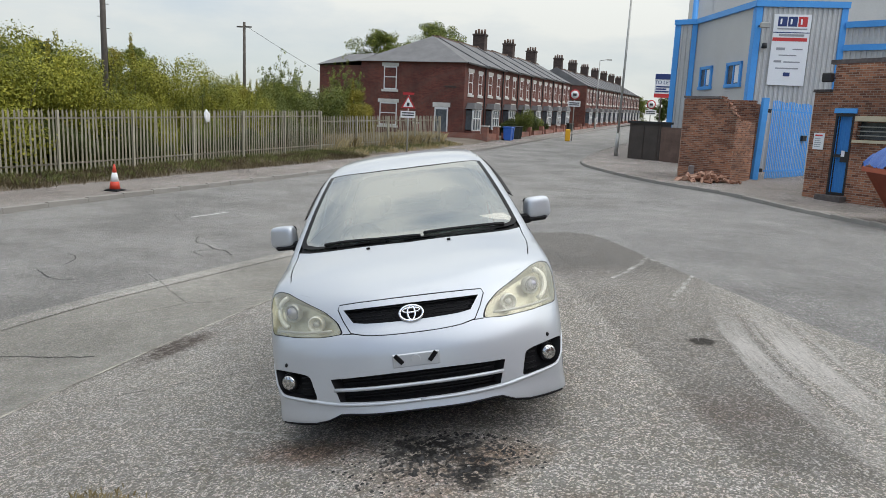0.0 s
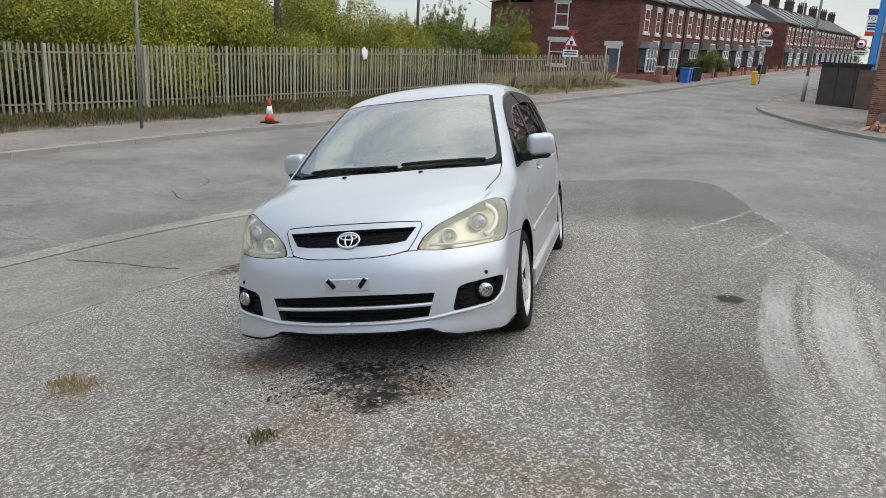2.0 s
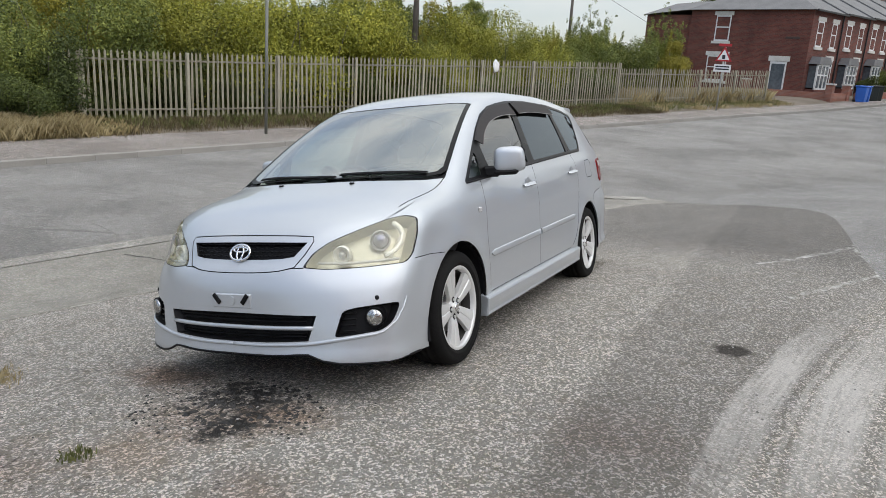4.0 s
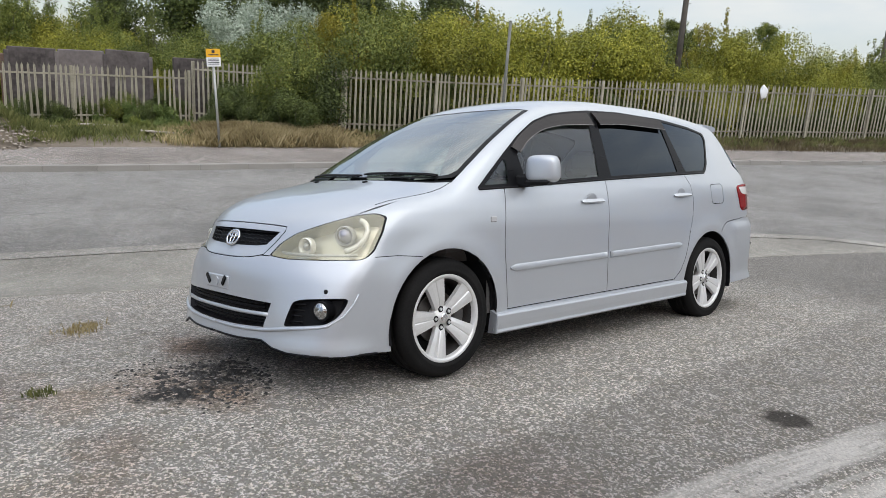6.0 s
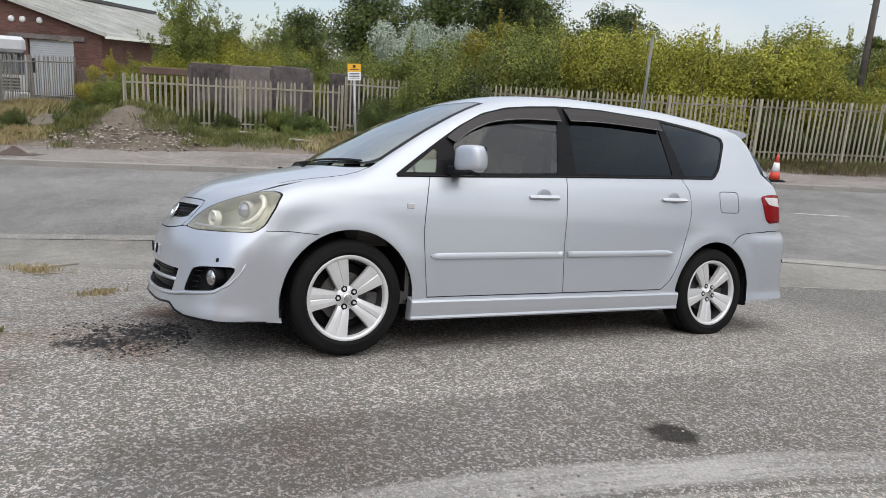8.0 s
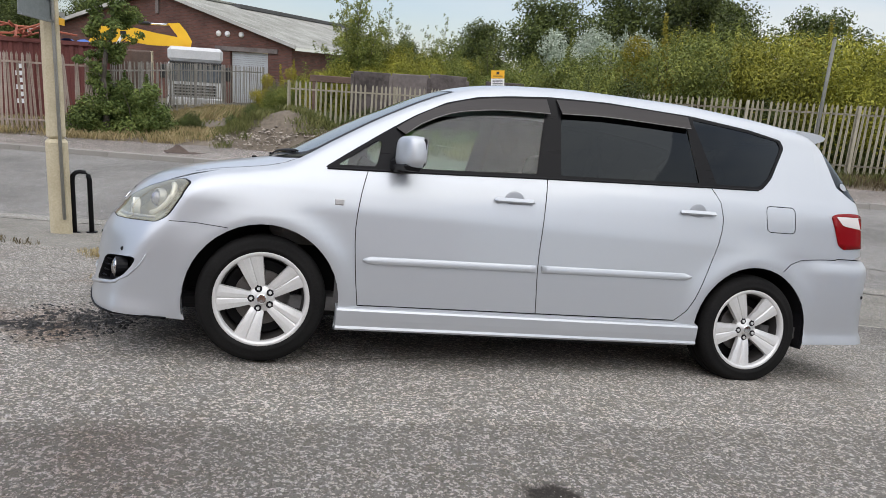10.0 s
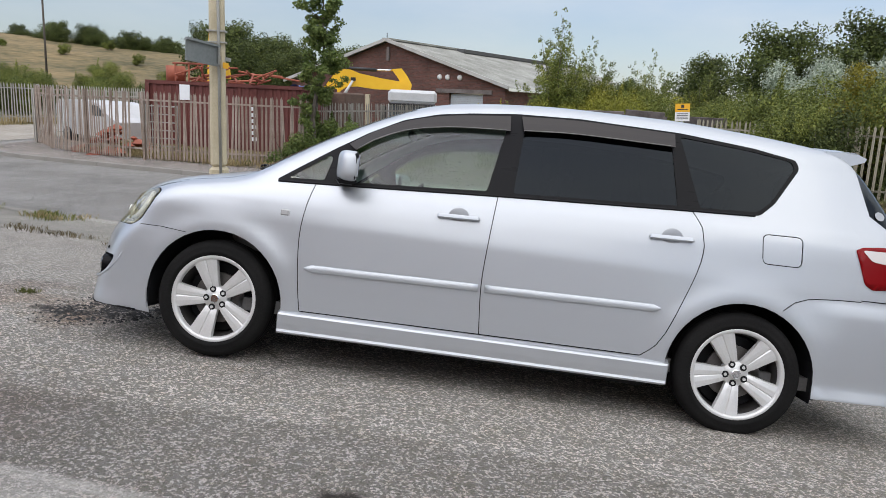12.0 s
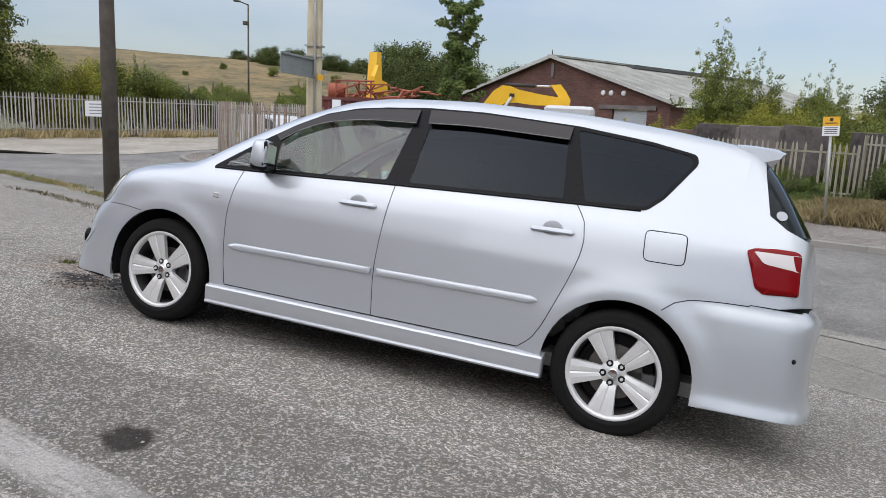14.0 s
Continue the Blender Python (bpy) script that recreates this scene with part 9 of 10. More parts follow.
def lettering(text, size, mat, parent, m, label=""):
    cu = bpy.data.curves.new("lettering", "FONT")
    cu.body, cu.size, cu.extrude = text, size, 0.004
    cu.align_x, cu.align_y = "CENTER", "CENTER"
    tmp = bpy.data.objects.new("lettering", cu)
    scene.collection.objects.link(tmp)
    bpy.context.view_layer.update()
    me = bpy.data.meshes.new_from_object(tmp.evaluated_get(bpy.context.evaluated_depsgraph_get()))
    bpy.data.objects.remove(tmp)
    me.materials.clear()
    me.materials.append(mat)
    ob = new("lettering", me)
    ob.parent = parent
    ob.matrix_local = m
    if label:
        ob["label"] = label
    return ob


M_clad = surface("grey_cladding", (0.46, 0.46, 0.45), (0.6, 0.6, 0.585), 0.8, 12, 0.45, metal=0.2, bump=0.03)
M_clad_flat = surface("grey_flat_cladding", (0.47, 0.47, 0.455), (0.57, 0.57, 0.555), 0.6, 12, 0.5, bump=0.03)
M_blue = surface("blue_trim", (0.055, 0.28, 0.7), (0.09, 0.38, 0.82), 1.2, 20, 0.45, bump=0.04)
M_blue_dark = plain("navy_print", (0.02, 0.04, 0.16), 0.5)
M_red = plain("red_print", (0.55, 0.04, 0.04), 0.5)
M_bar_grey = plain("grey_print", (0.3, 0.31, 0.33), 0.6)
M_sign_white = surface("sign_white", (0.76, 0.78, 0.8), (0.86, 0.87, 0.88), 1.2, 20, 0.4, bump=0)
M_garden = brick_material("yard_brick", (0.13, 0.05, 0.03), (0.37, 0.16, 0.088), (0.3, 0.25, 0.2), patches=1.0)
M_lone_brick = surface("loose_brick", (0.22, 0.1, 0.06), (0.45, 0.27, 0.19), 5, 50, 0.95, bump=0.3, random_tint=0.7)
M_roof_tar = surface("flat_roof", (0.06, 0.06, 0.06), (0.12, 0.12, 0.12), 2, 20, 0.9)
M_cabinet = surface("brown_cabinet", (0.035, 0.028, 0.022), (0.07, 0.055, 0.045), 2, 20, 0.6, bump=0.05)
M_black = plain("black_metal", (0.015, 0.015, 0.016), 0.5)


def clad_face(parent, p, q, z0, z1, pitch=0.25, depth=0.05, mat=None):
    """Upright ribbed steel sheets between two corners."""
    length = math.dist(p, q)
    n = max(1, int(length / pitch))
    xs, ys = [0.0], [0.0]
    for i in range(n):
        a = i * length / n
        for u, y in ((0.08, 0.0), (0.2, -depth), (0.55, -depth), (0.67, 0.0), (1.0, 0.0)):
            xs.append(a + u * length / n)
            ys.append(y)
    verts = [(x, y, z) for z in (z0, z1) for x, y in zip(xs, ys)] + [(0, 0.1, z0), (length, 0.1, z0), (0, 0.1, z1), (length, 0.1, z1)]
    k = len(xs)
    faces = [(i, i + 1, k + i + 1, k + i) for i in range(k - 1)] + [(2 * k + 1, 2 * k, 2 * k + 2, 2 * k + 3), (2 * k, 0, k, 2 * k + 2), (k - 1, 2 * k + 1, 2 * k + 3, 2 * k - 1)]
    ob = link("cladding", verts, faces, mat or M_clad, parent)
    ob.matrix_local = wall_frame(p, q)
    return ob


def trim(parent, p, q, z0, z1, x0, x1, out=0.08, back=0.02, name="corner_trim", mat=None):
    """A strip on the face of a wall, from x0 to x1 along it."""
    ob = box_part(name, (x0, -out, z0), (x1, back, z1), mat or M_blue, parent)
    ob.matrix_local = wall_frame(p, q)
    return ob


C1, C2, C3, C4, C5 = (4.4, 46.0), (5.55, 45.46), (7.42, 38.85), (11.45, 39.02), (15.5, 36.4)
shed = empty("warehouse")
tagged(shed, "grey ribbed steel warehouse with bright blue corner trims", "building")
clad_face(shed, C1, C2, -0.5, 7.45)
clad_face(shed, C3, C4, -0.5, 7.45, pitch=0.22)
clad_face(shed, C4, C5, -0.5, 6.6, pitch=0.22)
side = box_part("wall_panel", (0, 0, -0.5), (math.dist(C2, C3), 0.1, 7.45), M_clad_flat, shed, "plain grey wall panel")
side.matrix_local = wall_frame(C2, C3)
for a, b, x0, x1, z1 in ((C1, C2, -0.05, 0.28, 7.5), (C1, C2, 0.96, 1.25, 7.5), (C2, C3, 6.58, 6.9, 7.5), (C3, C4, -0.06, 0.22, 7.5), (C3, C4, 3.78, 4.06, 7.5)):
    trim(shed, a, b, -0.45, z1, x0, x1)
for a, b, x0, x1, z0, z1 in ((C1, C2, -0.08, 1.3, 7.4, 7.68), (C2, C3, 0.0, 6.95, 7.4, 7.68), (C3, C4, -0.12, 4.1, 7.4, 7.68), (C4, C5, 0.05, 4.8, 6.5, 6.78), (C4, C5, 0.05, 4.8, 5.45, 5.72)):
    trim(shed, a, b, z0, z1, x0, x1, 0.16, 0.1, "eaves_trim")
v = [(x, y, 7.6) for x, y in (C1, C2, C3, C4, (15, 62), (7, 64))]
link("roof", v + [(x, y, 7.5) for x, y, z in v], [(0, 1, 2, 3, 4, 5), (11, 10, 9, 8, 7, 6), *[(i, i + 6, (i + 1) % 6 + 6, (i + 1) % 6) for i in range(6)]], M_roof_tar, shed)
for a, b in ((C4, (15, 62)), ((15, 62), (7, 64)), ((7, 64), C1)):
    w = box_part("wall_panel", (0, 0.0, -0.5), (math.dist(a, b), 0.1, 7.45), M_clad_flat, shed)
    w.matrix_local = wall_frame(a, b)
for x0, x1 in ((1.0, 2.55), (4.3, 5.95)):
    win = new("window")
    win.parent = shed
    win.matrix_local = wall_frame(C2, C3)
    box_part("pane", (x0 + 0.1, -0.02, 3.83), (x1 - 0.1, -0.012, 4.8), M_window, win)
    box_part("blind", (x0 + 0.55 * (x1 - x0), -0.03, 3.9), (x1 - 0.2, -0.022, 4.75), M_sign_white, win, "pale blind behind the pane")
    bm = bmesh.new()
    for lo, hi in (((x0, -0.1, 3.72), (x0 + 0.16, 0, 4.92)), ((x1 - 0.16, -0.1, 3.72), (x1, 0, 4.92)), ((x0, -0.1, 4.78), (x1, 0, 4.93)), ((x0 - 0.05, -0.12, 3.66), (x1 + 0.05, 0, 3.84)), ((x0 + 0.5 * (x1 - x0) - 0.05, -0.08, 3.8), (x0 + 0.5 * (x1 - x0) + 0.05, 0, 4.8))):
        add_box(bm, lo, hi)
    part("window_frame", bm, M_blue, win, "bright blue window frame")

board = empty("sign_board", wall_frame(C3, C4))
tagged(board, "tall white company board with blue squares and a red arrow strip", "sign")
box_part("panel", (0.76, -0.13, 3.75), (2.44, -0.075, 7.06), M_sign_white, board)
for i, mm in enumerate((M_blue_dark, M_blue_dark, M_red)):
    box_part("emblem", (0.95 + i * 0.46, -0.14, 6.5), (1.36 + i * 0.46, -0.131, 6.95), mm, board)
    box_part("emblem_stroke", (1.05 + i * 0.46, -0.146, 6.6), (1.13 + i * 0.46, -0.141, 6.85), M_sign_white, board)
for x0, x1, z0, z1, mm in ((0.95, 2.3, 6.36, 6.42, M_bar_grey), (0.78, 2.42, 6.2, 6.24, M_blue_dark), (1.05, 2.2, 6.05, 6.15, M_bar_grey), (0.78, 2.35, 5.82, 5.98, M_red), (1.0, 1.4, 5.4, 5.52, M_bar_grey), (1.75, 2.2, 5.42, 5.48, M_bar_grey), (1.15, 1.95, 5.14, 5.19, M_bar_grey), (0.95, 1.3, 4.82, 4.92, M_bar_grey), (1.4, 2.15, 4.82, 4.88, M_bar_grey), (1.05, 2.1, 4.52, 4.58, M_bar_grey), (1.45, 1.75, 4.18, 4.36, M_blue_dark)):
    box_part("print", (x0, -0.14, z0), (x1, -0.131, z1), mm, board)
lamp = empty("wall_lamp", wall_frame(C3, C4))
tagged(lamp, "small floodlight and camera on a bracket on the warehouse corner", "lamp")
tube_part("bracket", (0.1, -0.08, 6.5), (0.25, -0.5, 6.45), 0.03, 0.03, M_black, lamp)
box_part("head", (0.05, -0.62, 6.35), (0.5, -0.42, 6.6), M_steel_pole, lamp, bevel=0.03)
tube_part("dome", (0.42, -0.25, 5.45), (0.42, -0.25, 5.7), 0.14, 0.1, M_black, lamp, "black camera dome")

# taller building behind
tall = empty("tall_warehouse")
tagged(tall, "taller plain grey steel building behind the warehouse", "building")
box_part("wall", (5.5, 46.6, -0.4), (32, 51, 11.6), M_clad_flat, tall)
for x in np.arange(6.4, 32, 3.1):
    box_part("joint_strip", (x, 46.56, 6.0), (x + 0.09, 46.6, 11.6), M_clad, tall)
box_part("roof_edge", (5.4, 46.4, 11.6), (32.2, 51.2, 11.9), M_blue, tall)
tube_part("corner_pipe", (5.4, 46.45, -0.4), (5.4, 46.45, 11.6), 0.16, 0.16, M_blue, tall)

# broken brick wall with its heap of fallen bricks
W1, W2, W3, W4 = (3.72, 32.0), (5.61, 30.98), (6.72, 32.87), (4.9, 34.2)
broken = empty("brick_wall")
tagged(broken, "old broken brick yard wall with a collapsed corner", "wall")


def broken_leaf(p, q, thick, tops):
    """Brickwork whose top follows the steps in tops: (distance along, height)."""
    verts, faces = [], []
    steps = []
    for (a, za), (b, zb) in zip(tops[:-1], tops[1:]):
        n = max(1, int(round((b - a) / 0.225)))
        for i in range(n):
            zz = za + (zb - za) * (i + 0.5) / n
            steps.append((a + (b - a) * i / n, a + (b - a) * (i + 1) / n, round(zz / 0.075) * 0.075))
    for a, b, zz in steps:
        o = len(verts)
        verts += [(a, 0, -0.9), (b, 0, -0.9), (b, thick, -0.9), (a, thick, -0.9), (a, 0, zz), (b, 0, zz), (b, thick, zz), (a, thick, zz)]
        faces += [tuple(o + k for k in f) for f in ((0, 1, 5, 4), (1, 2, 6, 5), (2, 3, 7, 6), (3, 0, 4, 7), (4, 5, 6, 7))]
    ob = link("brickwork", verts, faces, M_garden, broken)
    ob.matrix_local = wall_frame(p, q)
    return ob


broken_leaf(W1, W2, 0.34, [(0, 2.72), (1.5, 2.72), (1.75, 2.5), (1.95, 2.2), (2.149, 1.98)])
broken_leaf(W2, W3, 0.34, [(0, 1.98), (1.0, 1.86), (2.19, 1.9)])
broken_leaf(W4, (6.9, 33.4), 0.3, [(0, 2.75), (2.0, 2.75), (2.15, 2.5)])
broken_leaf((3.9, 33.9), W1, 0.3, [(0, 2.72), (1.9, 2.72)])
cop = box_part("coping", (-0.05, -0.03, 2.72), (1.45, 0.37, 2.8), M_slab, broken)
cop.matrix_local = wall_frame(W1, W2)
rng = np.random.default_rng(21)
bm = bmesh.new()
add_box(bm, (-0.11, -0.05, -0.035), (0.11, 0.05, 0.035), bevel=0.008)
loose = part("brick", bm, M_lone_brick, broken)
fr = wall_frame(W1, W2)
loose.matrix_local = fr @ pose(1.62, 0.15, 2.68, 4, 6, 20)
for x, z in ((1.7, 2.56), (1.78, 2.5), (1.86, 2.38), (1.92, 2.3), (2.0, 2.18), (2.05, 2.1), (2.1, 2.05), (1.55, 2.76), (1.4, 2.78), (2.14, 2.03)):
    share("brick", loose, broken, fr @ pose(x, rng.uniform(0.05, 0.3), z, rng.uniform(-14, 14), rng.uniform(-14, 14), rng.uniform(-40, 40)))
heap = empty("rubble_heap")
tagged(heap, "heap of fallen bricks and rubble at the wall's foot", "rubble")
hz = float(land(4.9, 30.7)) + 0.1
for i in range(120):
    a, r = rng.uniform(0, 6.28), abs(rng.normal()) * 0.45
    x, y = 4.75 + 1.0 * r * math.cos(a) * 1.5, 30.95 + 0.55 * r * math.sin(a)
    z = hz + max(0.02, 0.42 * (1 - r / 0.9)) * rng.uniform(0.2, 1.0)
    share("brick", loose, heap, pose(x, y, z, rng.uniform(-60, 60), rng.uniform(-60, 60), rng.uniform(0, 180)) @ Matrix.Diagonal((rng.uniform(0.7, 1.5), rng.uniform(0.8, 1.7), rng.uniform(0.8, 2.0), 1)))
stump = box_part("stone_post", (4.0, 31.2, hz - 0.2), (4.3, 31.5, hz + 0.62), M_slab, None, bevel=0.05, taper=0.7)
tagged(stump, "short dark stone post beside the rubble heap", "post")

# blue palisade gate
gate = empty("gate")
tagged(gate, "bright blue steel palisade yard gate standing half open", "gate")
G1, G2 = (7.45, 33.6), (9.9, 36.9)
gf = wall_frame(G1, G2)
glen = math.dist(G1, G2)
bm = bmesh.new()
prof = ((-0.05, 0.0), (-0.018, -0.02), (0.018, -0.02), (0.05, 0.0))
lo = [bm.verts.new((x, y, 0.05)) for x, y in prof] + [bm.verts.new((x, 0.004, 0.05)) for x, y in prof[::-1]]
hi = [bm.verts.new((x, y, 3.35)) for x, y in prof] + [bm.verts.new((x, 0.004, 3.35)) for x, y in prof[::-1]]
for i in range(8):
    bm.faces.new((lo[i], lo[(i + 1) % 8], hi[(i + 1) % 8], hi[i]))
bm.faces.new(lo)
bm.faces.new(hi[::-1])
pale_blue = part("pale", bm, M_blue, gate)
gz = -0.55
pale_blue.matrix_local = gf @ pose(0.1, 0, gz)
k = int(glen / 0.165)
for i in range(1, k):
    share("pale", pale_blue, gate, gf @ pose(0.1 + i * (glen - 0.2) / (k - 1), 0, gz + 0.03 * math.sin(i * 7.0), 0, 0.3 * math.sin(i * 3.0), 0))
for z in (0.35, 2.95):
    r = box_part("rail", (0, 0.006, gz + z), (glen, 0.056, gz + z + 0.06), M_blue, gate)
    r.matrix_local = gf
gb = box_part("lock_box", (glen - 0.9, -0.12, gz + 1.7), (glen - 0.5, 0, gz + 1.95), M_black, gate, "black lock box")
gb.matrix_local = gf
post = empty("gate_post")
tagged(post, "thick blue steel gate post leaning beside the brick wall", "post")
bm = bmesh.new()
add_box(bm, (-0.13, -0.1, 0), (0.13, 0.1, 3.5), bevel=0.01)
pp = part("shaft", bm, M_blue, post)
post.matrix_world = pose(7.0, 33.35, -0.6, 0, 2.0, 20)
box_part("hinge", (0.13, -0.06, 0.4), (0.3, 0.04, 0.55), M_black, post)
box_part("hinge", (0.13, -0.06, 2.9), (0.3, 0.04, 3.05), M_black, post)

# brick building with the barred door
B1 = (7.46, 27.57)
bdir = np.array((9.07 - 7.46, 25.69 - 27.57))
bdir = bdir / np.linalg.norm(bdir)
B2 = tuple(np.array(B1) + bdir * 7.0)
bf = wall_frame(B1, B2)
brick_house = empty("brick_outbuilding")
tagged(brick_house, "red brick outbuilding with a barred blue door by the road", "building")
brick_house.matrix_world = bf
bz = -0.95
for lo_, hi_ in (((0, 0, bz), (0.62, 0.5, 2.88)), ((0.62, 0.02, bz), (0.86, 0.5, 3.8)), ((0.86, 0.02, 2.2), (1.5, 0.5, 3.8)), ((0.86, 0.4, bz), (1.5, 0.5, 2.2)), ((1.5, 0.02, bz), (1.62, 0.5, 3.8)), ((1.62, 0.02, bz), (3.2, 0.5, 1.36)), ((1.62, 0.02, 1.95), (3.2, 0.5, 3.8)), ((3.2, 0.02, bz), (7.0, 0.5, 3.8)), ((0.3, 0.5, bz), (0.6, 6.0, 3.6)), ((6.7, 0.5, bz), (7.0, 6.0, 3.8))):
    box_part("wall", lo_, hi_, M_garden, brick_house)
box_part("roof", (0.4, 0.05, 3.81), (7.1, 6.1, 3.95), M_slab, brick_house, "dark concrete roof edge")
box_part("coping", (-0.05, -0.04, 2.884), (0.6, 0.55, 2.98), M_slab, brick_house)
bdoor = new("door")
bdoor.parent = brick_house
box_part("leaf", (0.92, 0.2, -0.45), (1.45, 0.25, 2.12), M_blue, bdoor, "blue steel door")
for x in np.linspace(0.93, 1.43, 7):
    tube_part("bar", (x, 0.08, -0.42), (x, 0.08, 2.1), 0.014, 0.014, M_blue, bdoor, n=6)
bm = bmesh.new()
for lo_, hi_ in (((0.862, 0.0, -0.5), (0.92, 0.14, 2.19)), ((1.44, 0.0, -0.5), (1.498, 0.14, 2.19)), ((0.92, 0.0, 2.1), (1.44, 0.14, 2.19)), ((0.92, 0.02, 0.75), (1.44, 0.12, 0.85)), ((0.92, 0.02, -0.5), (1.44, 0.12, -0.42))):
    add_box(bm, lo_, hi_)
part("frame", bm, M_black, bdoor, "black steel gate frame")
box_part("lock_plate", (1.2, 0.0, 0.6), (1.45, 0.075, 0.95), M_black, bdoor)
box_part("paper", (1.22, -0.008, 0.78), (1.34, -0.002, 0.98), M_sign_white, bdoor)
box_part("lintel", (0.8, -0.03, 2.2), (1.58, 0.018, 2.36), M_blue, brick_house, "blue lintel")
box_part("step", (0.7, -0.35, bz), (1.6, 0.0, -0.52), M_slab, brick_house)
bw = new("window")
bw.parent = brick_house
box_part("pane", (1.64, 0.2, 1.38), (3.18, 0.22, 1.93), M_window, bw)
box_part("lintel", (1.55, -0.04, 1.955), (3.3, 0.015, 2.12), M_concrete_pole, bw)
box_part("window_sill", (1.55, -0.06, 1.26), (3.3, 0.015, 1.355), M_concrete_pole, bw)
for z in (1.5, 1.64, 1.78):
    tube_part("bar", (1.62, 0.1, z), (3.2, 0.1, z), 0.02, 0.02, M_steel_pole, bw, n=6)
notice = empty("notice_board", bf)
tagged(notice, "small white notice with red heading on the brick pier", "sign")
box_part("panel", (0.18, -0.03, 0.97), (0.56, -0.006, 1.53), M_sign_white, notice)
box_part("print", (0.23, -0.036, 1.42), (0.5, -0.031, 1.47), M_red, notice)
for i in range(5):
    box_part("print", (0.23, -0.036, 1.06 + 0.065 * i), (0.44 + 0.02 * (i % 3), -0.031, 1.08 + 0.065 * i), M_bar_grey, notice)
fl = empty("wall_lamp", bf)
tagged(fl, "black floodlight on the corner of the brick outbuilding", "lamp")
box_part("head", (0.42, -0.4, 3.2), (0.74, -0.15, 3.5), M_black, fl, bevel=0.03)
tube_part("bracket", (0.63, 0.03, 3.35), (0.6, -0.2, 3.35), 0.03, 0.03, M_black, fl)

# cabinet of the electricity supply
sub = empty("electric_cabinet", wall_frame((2.1, 42.6), (3.67, 41.64)))
tagged(sub, "dark brown steel electricity cabinet beside the pavement", "cabinet")
box_part("body", (0, 0, -0.6), (1.84, 1.2, 1.66), M_cabinet, sub)
box_part("roof", (-0.1, -0.1, 1.66), (1.94, 1.3, 1.78), M_black, sub)
for x in (0.1, 0.95):
    box_part("door", (x, -0.03, -0.3), (x + 0.78, 0, 1.55), M_cabinet, sub)
box_part("plinth", (-0.08, -0.06, -0.65), (1.92, 1.26, -0.42), M_slab, sub)
panel = empty("fence_panel", wall_frame((3.72, 41.6), (4.9, 40.3)))
tagged(panel, "brown boarded panel between the cabinet and the wall", "fence")
for i in range(11):
    box_part("board", (i * 0.158, 0, -0.6), (i * 0.158 + 0.15, 0.03, 1.5), M_rust_panel, panel)
box_part("rail", (0, 0.03, 1.2), (1.74, 0.08, 1.3), M_rust_panel, panel)

# skip with its blue sheet
skip = empty("skip")
tagged(skip, "red skip full of waste under a blue sheet", "skip")
M_skip = surface("skip_red", (0.3, 0.06, 0.025), (0.48, 0.11, 0.05), 2, 30, 0.6, bump=0.1)
M_tarp = surface("blue_sheet", (0.02, 0.07, 0.3), (0.05, 0.16, 0.5), 2.5, 20, 0.45, bump=0.3, depth=0.05)
sz = float(land(8, 19.2)) + 0.1
bm = bmesh.new()
outer = [(7.02, 0.62), (10.7, 0.62), (9.9, sz), (7.82, sz)]
for y in (18.9, 20.6):
    bm.faces.new([bm.verts.new((x, y, z)) for x, z in outer])
bm.verts.ensure_lookup_table()
for i in range(4):
    if i:
        bm.faces.new([bm.verts[j] for j in (i, (i + 1) % 4, 4 + (i + 1) % 4, 4 + i)])
r = bmesh.ops.solidify(bm, geom=bm.faces[:], thickness=0.03)
part("tub", bm, M_skip, skip)
for y in (18.86, 20.6):
    box_part("rim", (6.96, y, 0.6), (10.76, y + 0.07, 0.72), M_skip, skip)
box_part("rim", (6.94, 18.93, 0.6), (7.02, 20.6, 0.72), M_skip, skip)
rng = np.random.default_rng(4)
n = 16
verts = [(6.95 + 3.8 * i / n, 18.8 + 1.9 * j / n, 0.74 + 0.72 * (math.sin(math.pi * min(1, max(0, i / n * 1.02))) ** 0.35) * math.sin(math.pi * (0.08 + 0.84 * j / n)) ** 0.3 + 0.04 * rng.normal()) for i in range(n + 1) for j in range(n + 1)]
faces = [(i * (n + 1) + j, (i + 1) * (n + 1) + j, (i + 1) * (n + 1) + j + 1, i * (n + 1) + j + 1) for i in range(n) for j in range(n)]
link("sheet", verts, faces, M_tarp, skip, smooth=True, label="crumpled blue sheet")
for k in range(3):
    tube_part("strap", (7.0 + 0.3 * k, 18.77, 0.62), (7.35 + 0.3 * k, 18.9, 1.2), 0.025, 0.025, M_yellow, skip, "yellow strap", n=6)

# letting board
tolet = empty("letting_board", wall_frame((5.2, 69.86), (6.6, 69.76), 0))
tagged(tolet, "white and blue letting board with a red foot on a post", "sign")
box_part("panel", (0, 0, 4.15), (1.42, 0.04, 6.24), M_sign_white, tolet)
box_part("heading", (0, -0.012, 5.75), (1.42, -0.004, 6.24), M_blue_dark, tolet)
box_part("foot", (0, -0.012, 4.15), (1.42, -0.004, 4.5), M_red, tolet)
lettering("TO LET", 0.44, M_blue_dark, tolet, Matrix.Translation((0.71, -0.012, 5.48)) @ Matrix.Rotation(math.pi / 2, 4, "X"))
for z, x1 in ((5.05, 1.3), (4.84, 1.0), (4.62, 1.25)):
    box_part("print", (0.1, -0.012, z), (x1, -0.004, z + 0.13), M_blue_dark, tolet)
box_part("post", (0.6, 0.045, -0.2), (0.72, 0.14, 6.0), M_timber_pole, tolet)

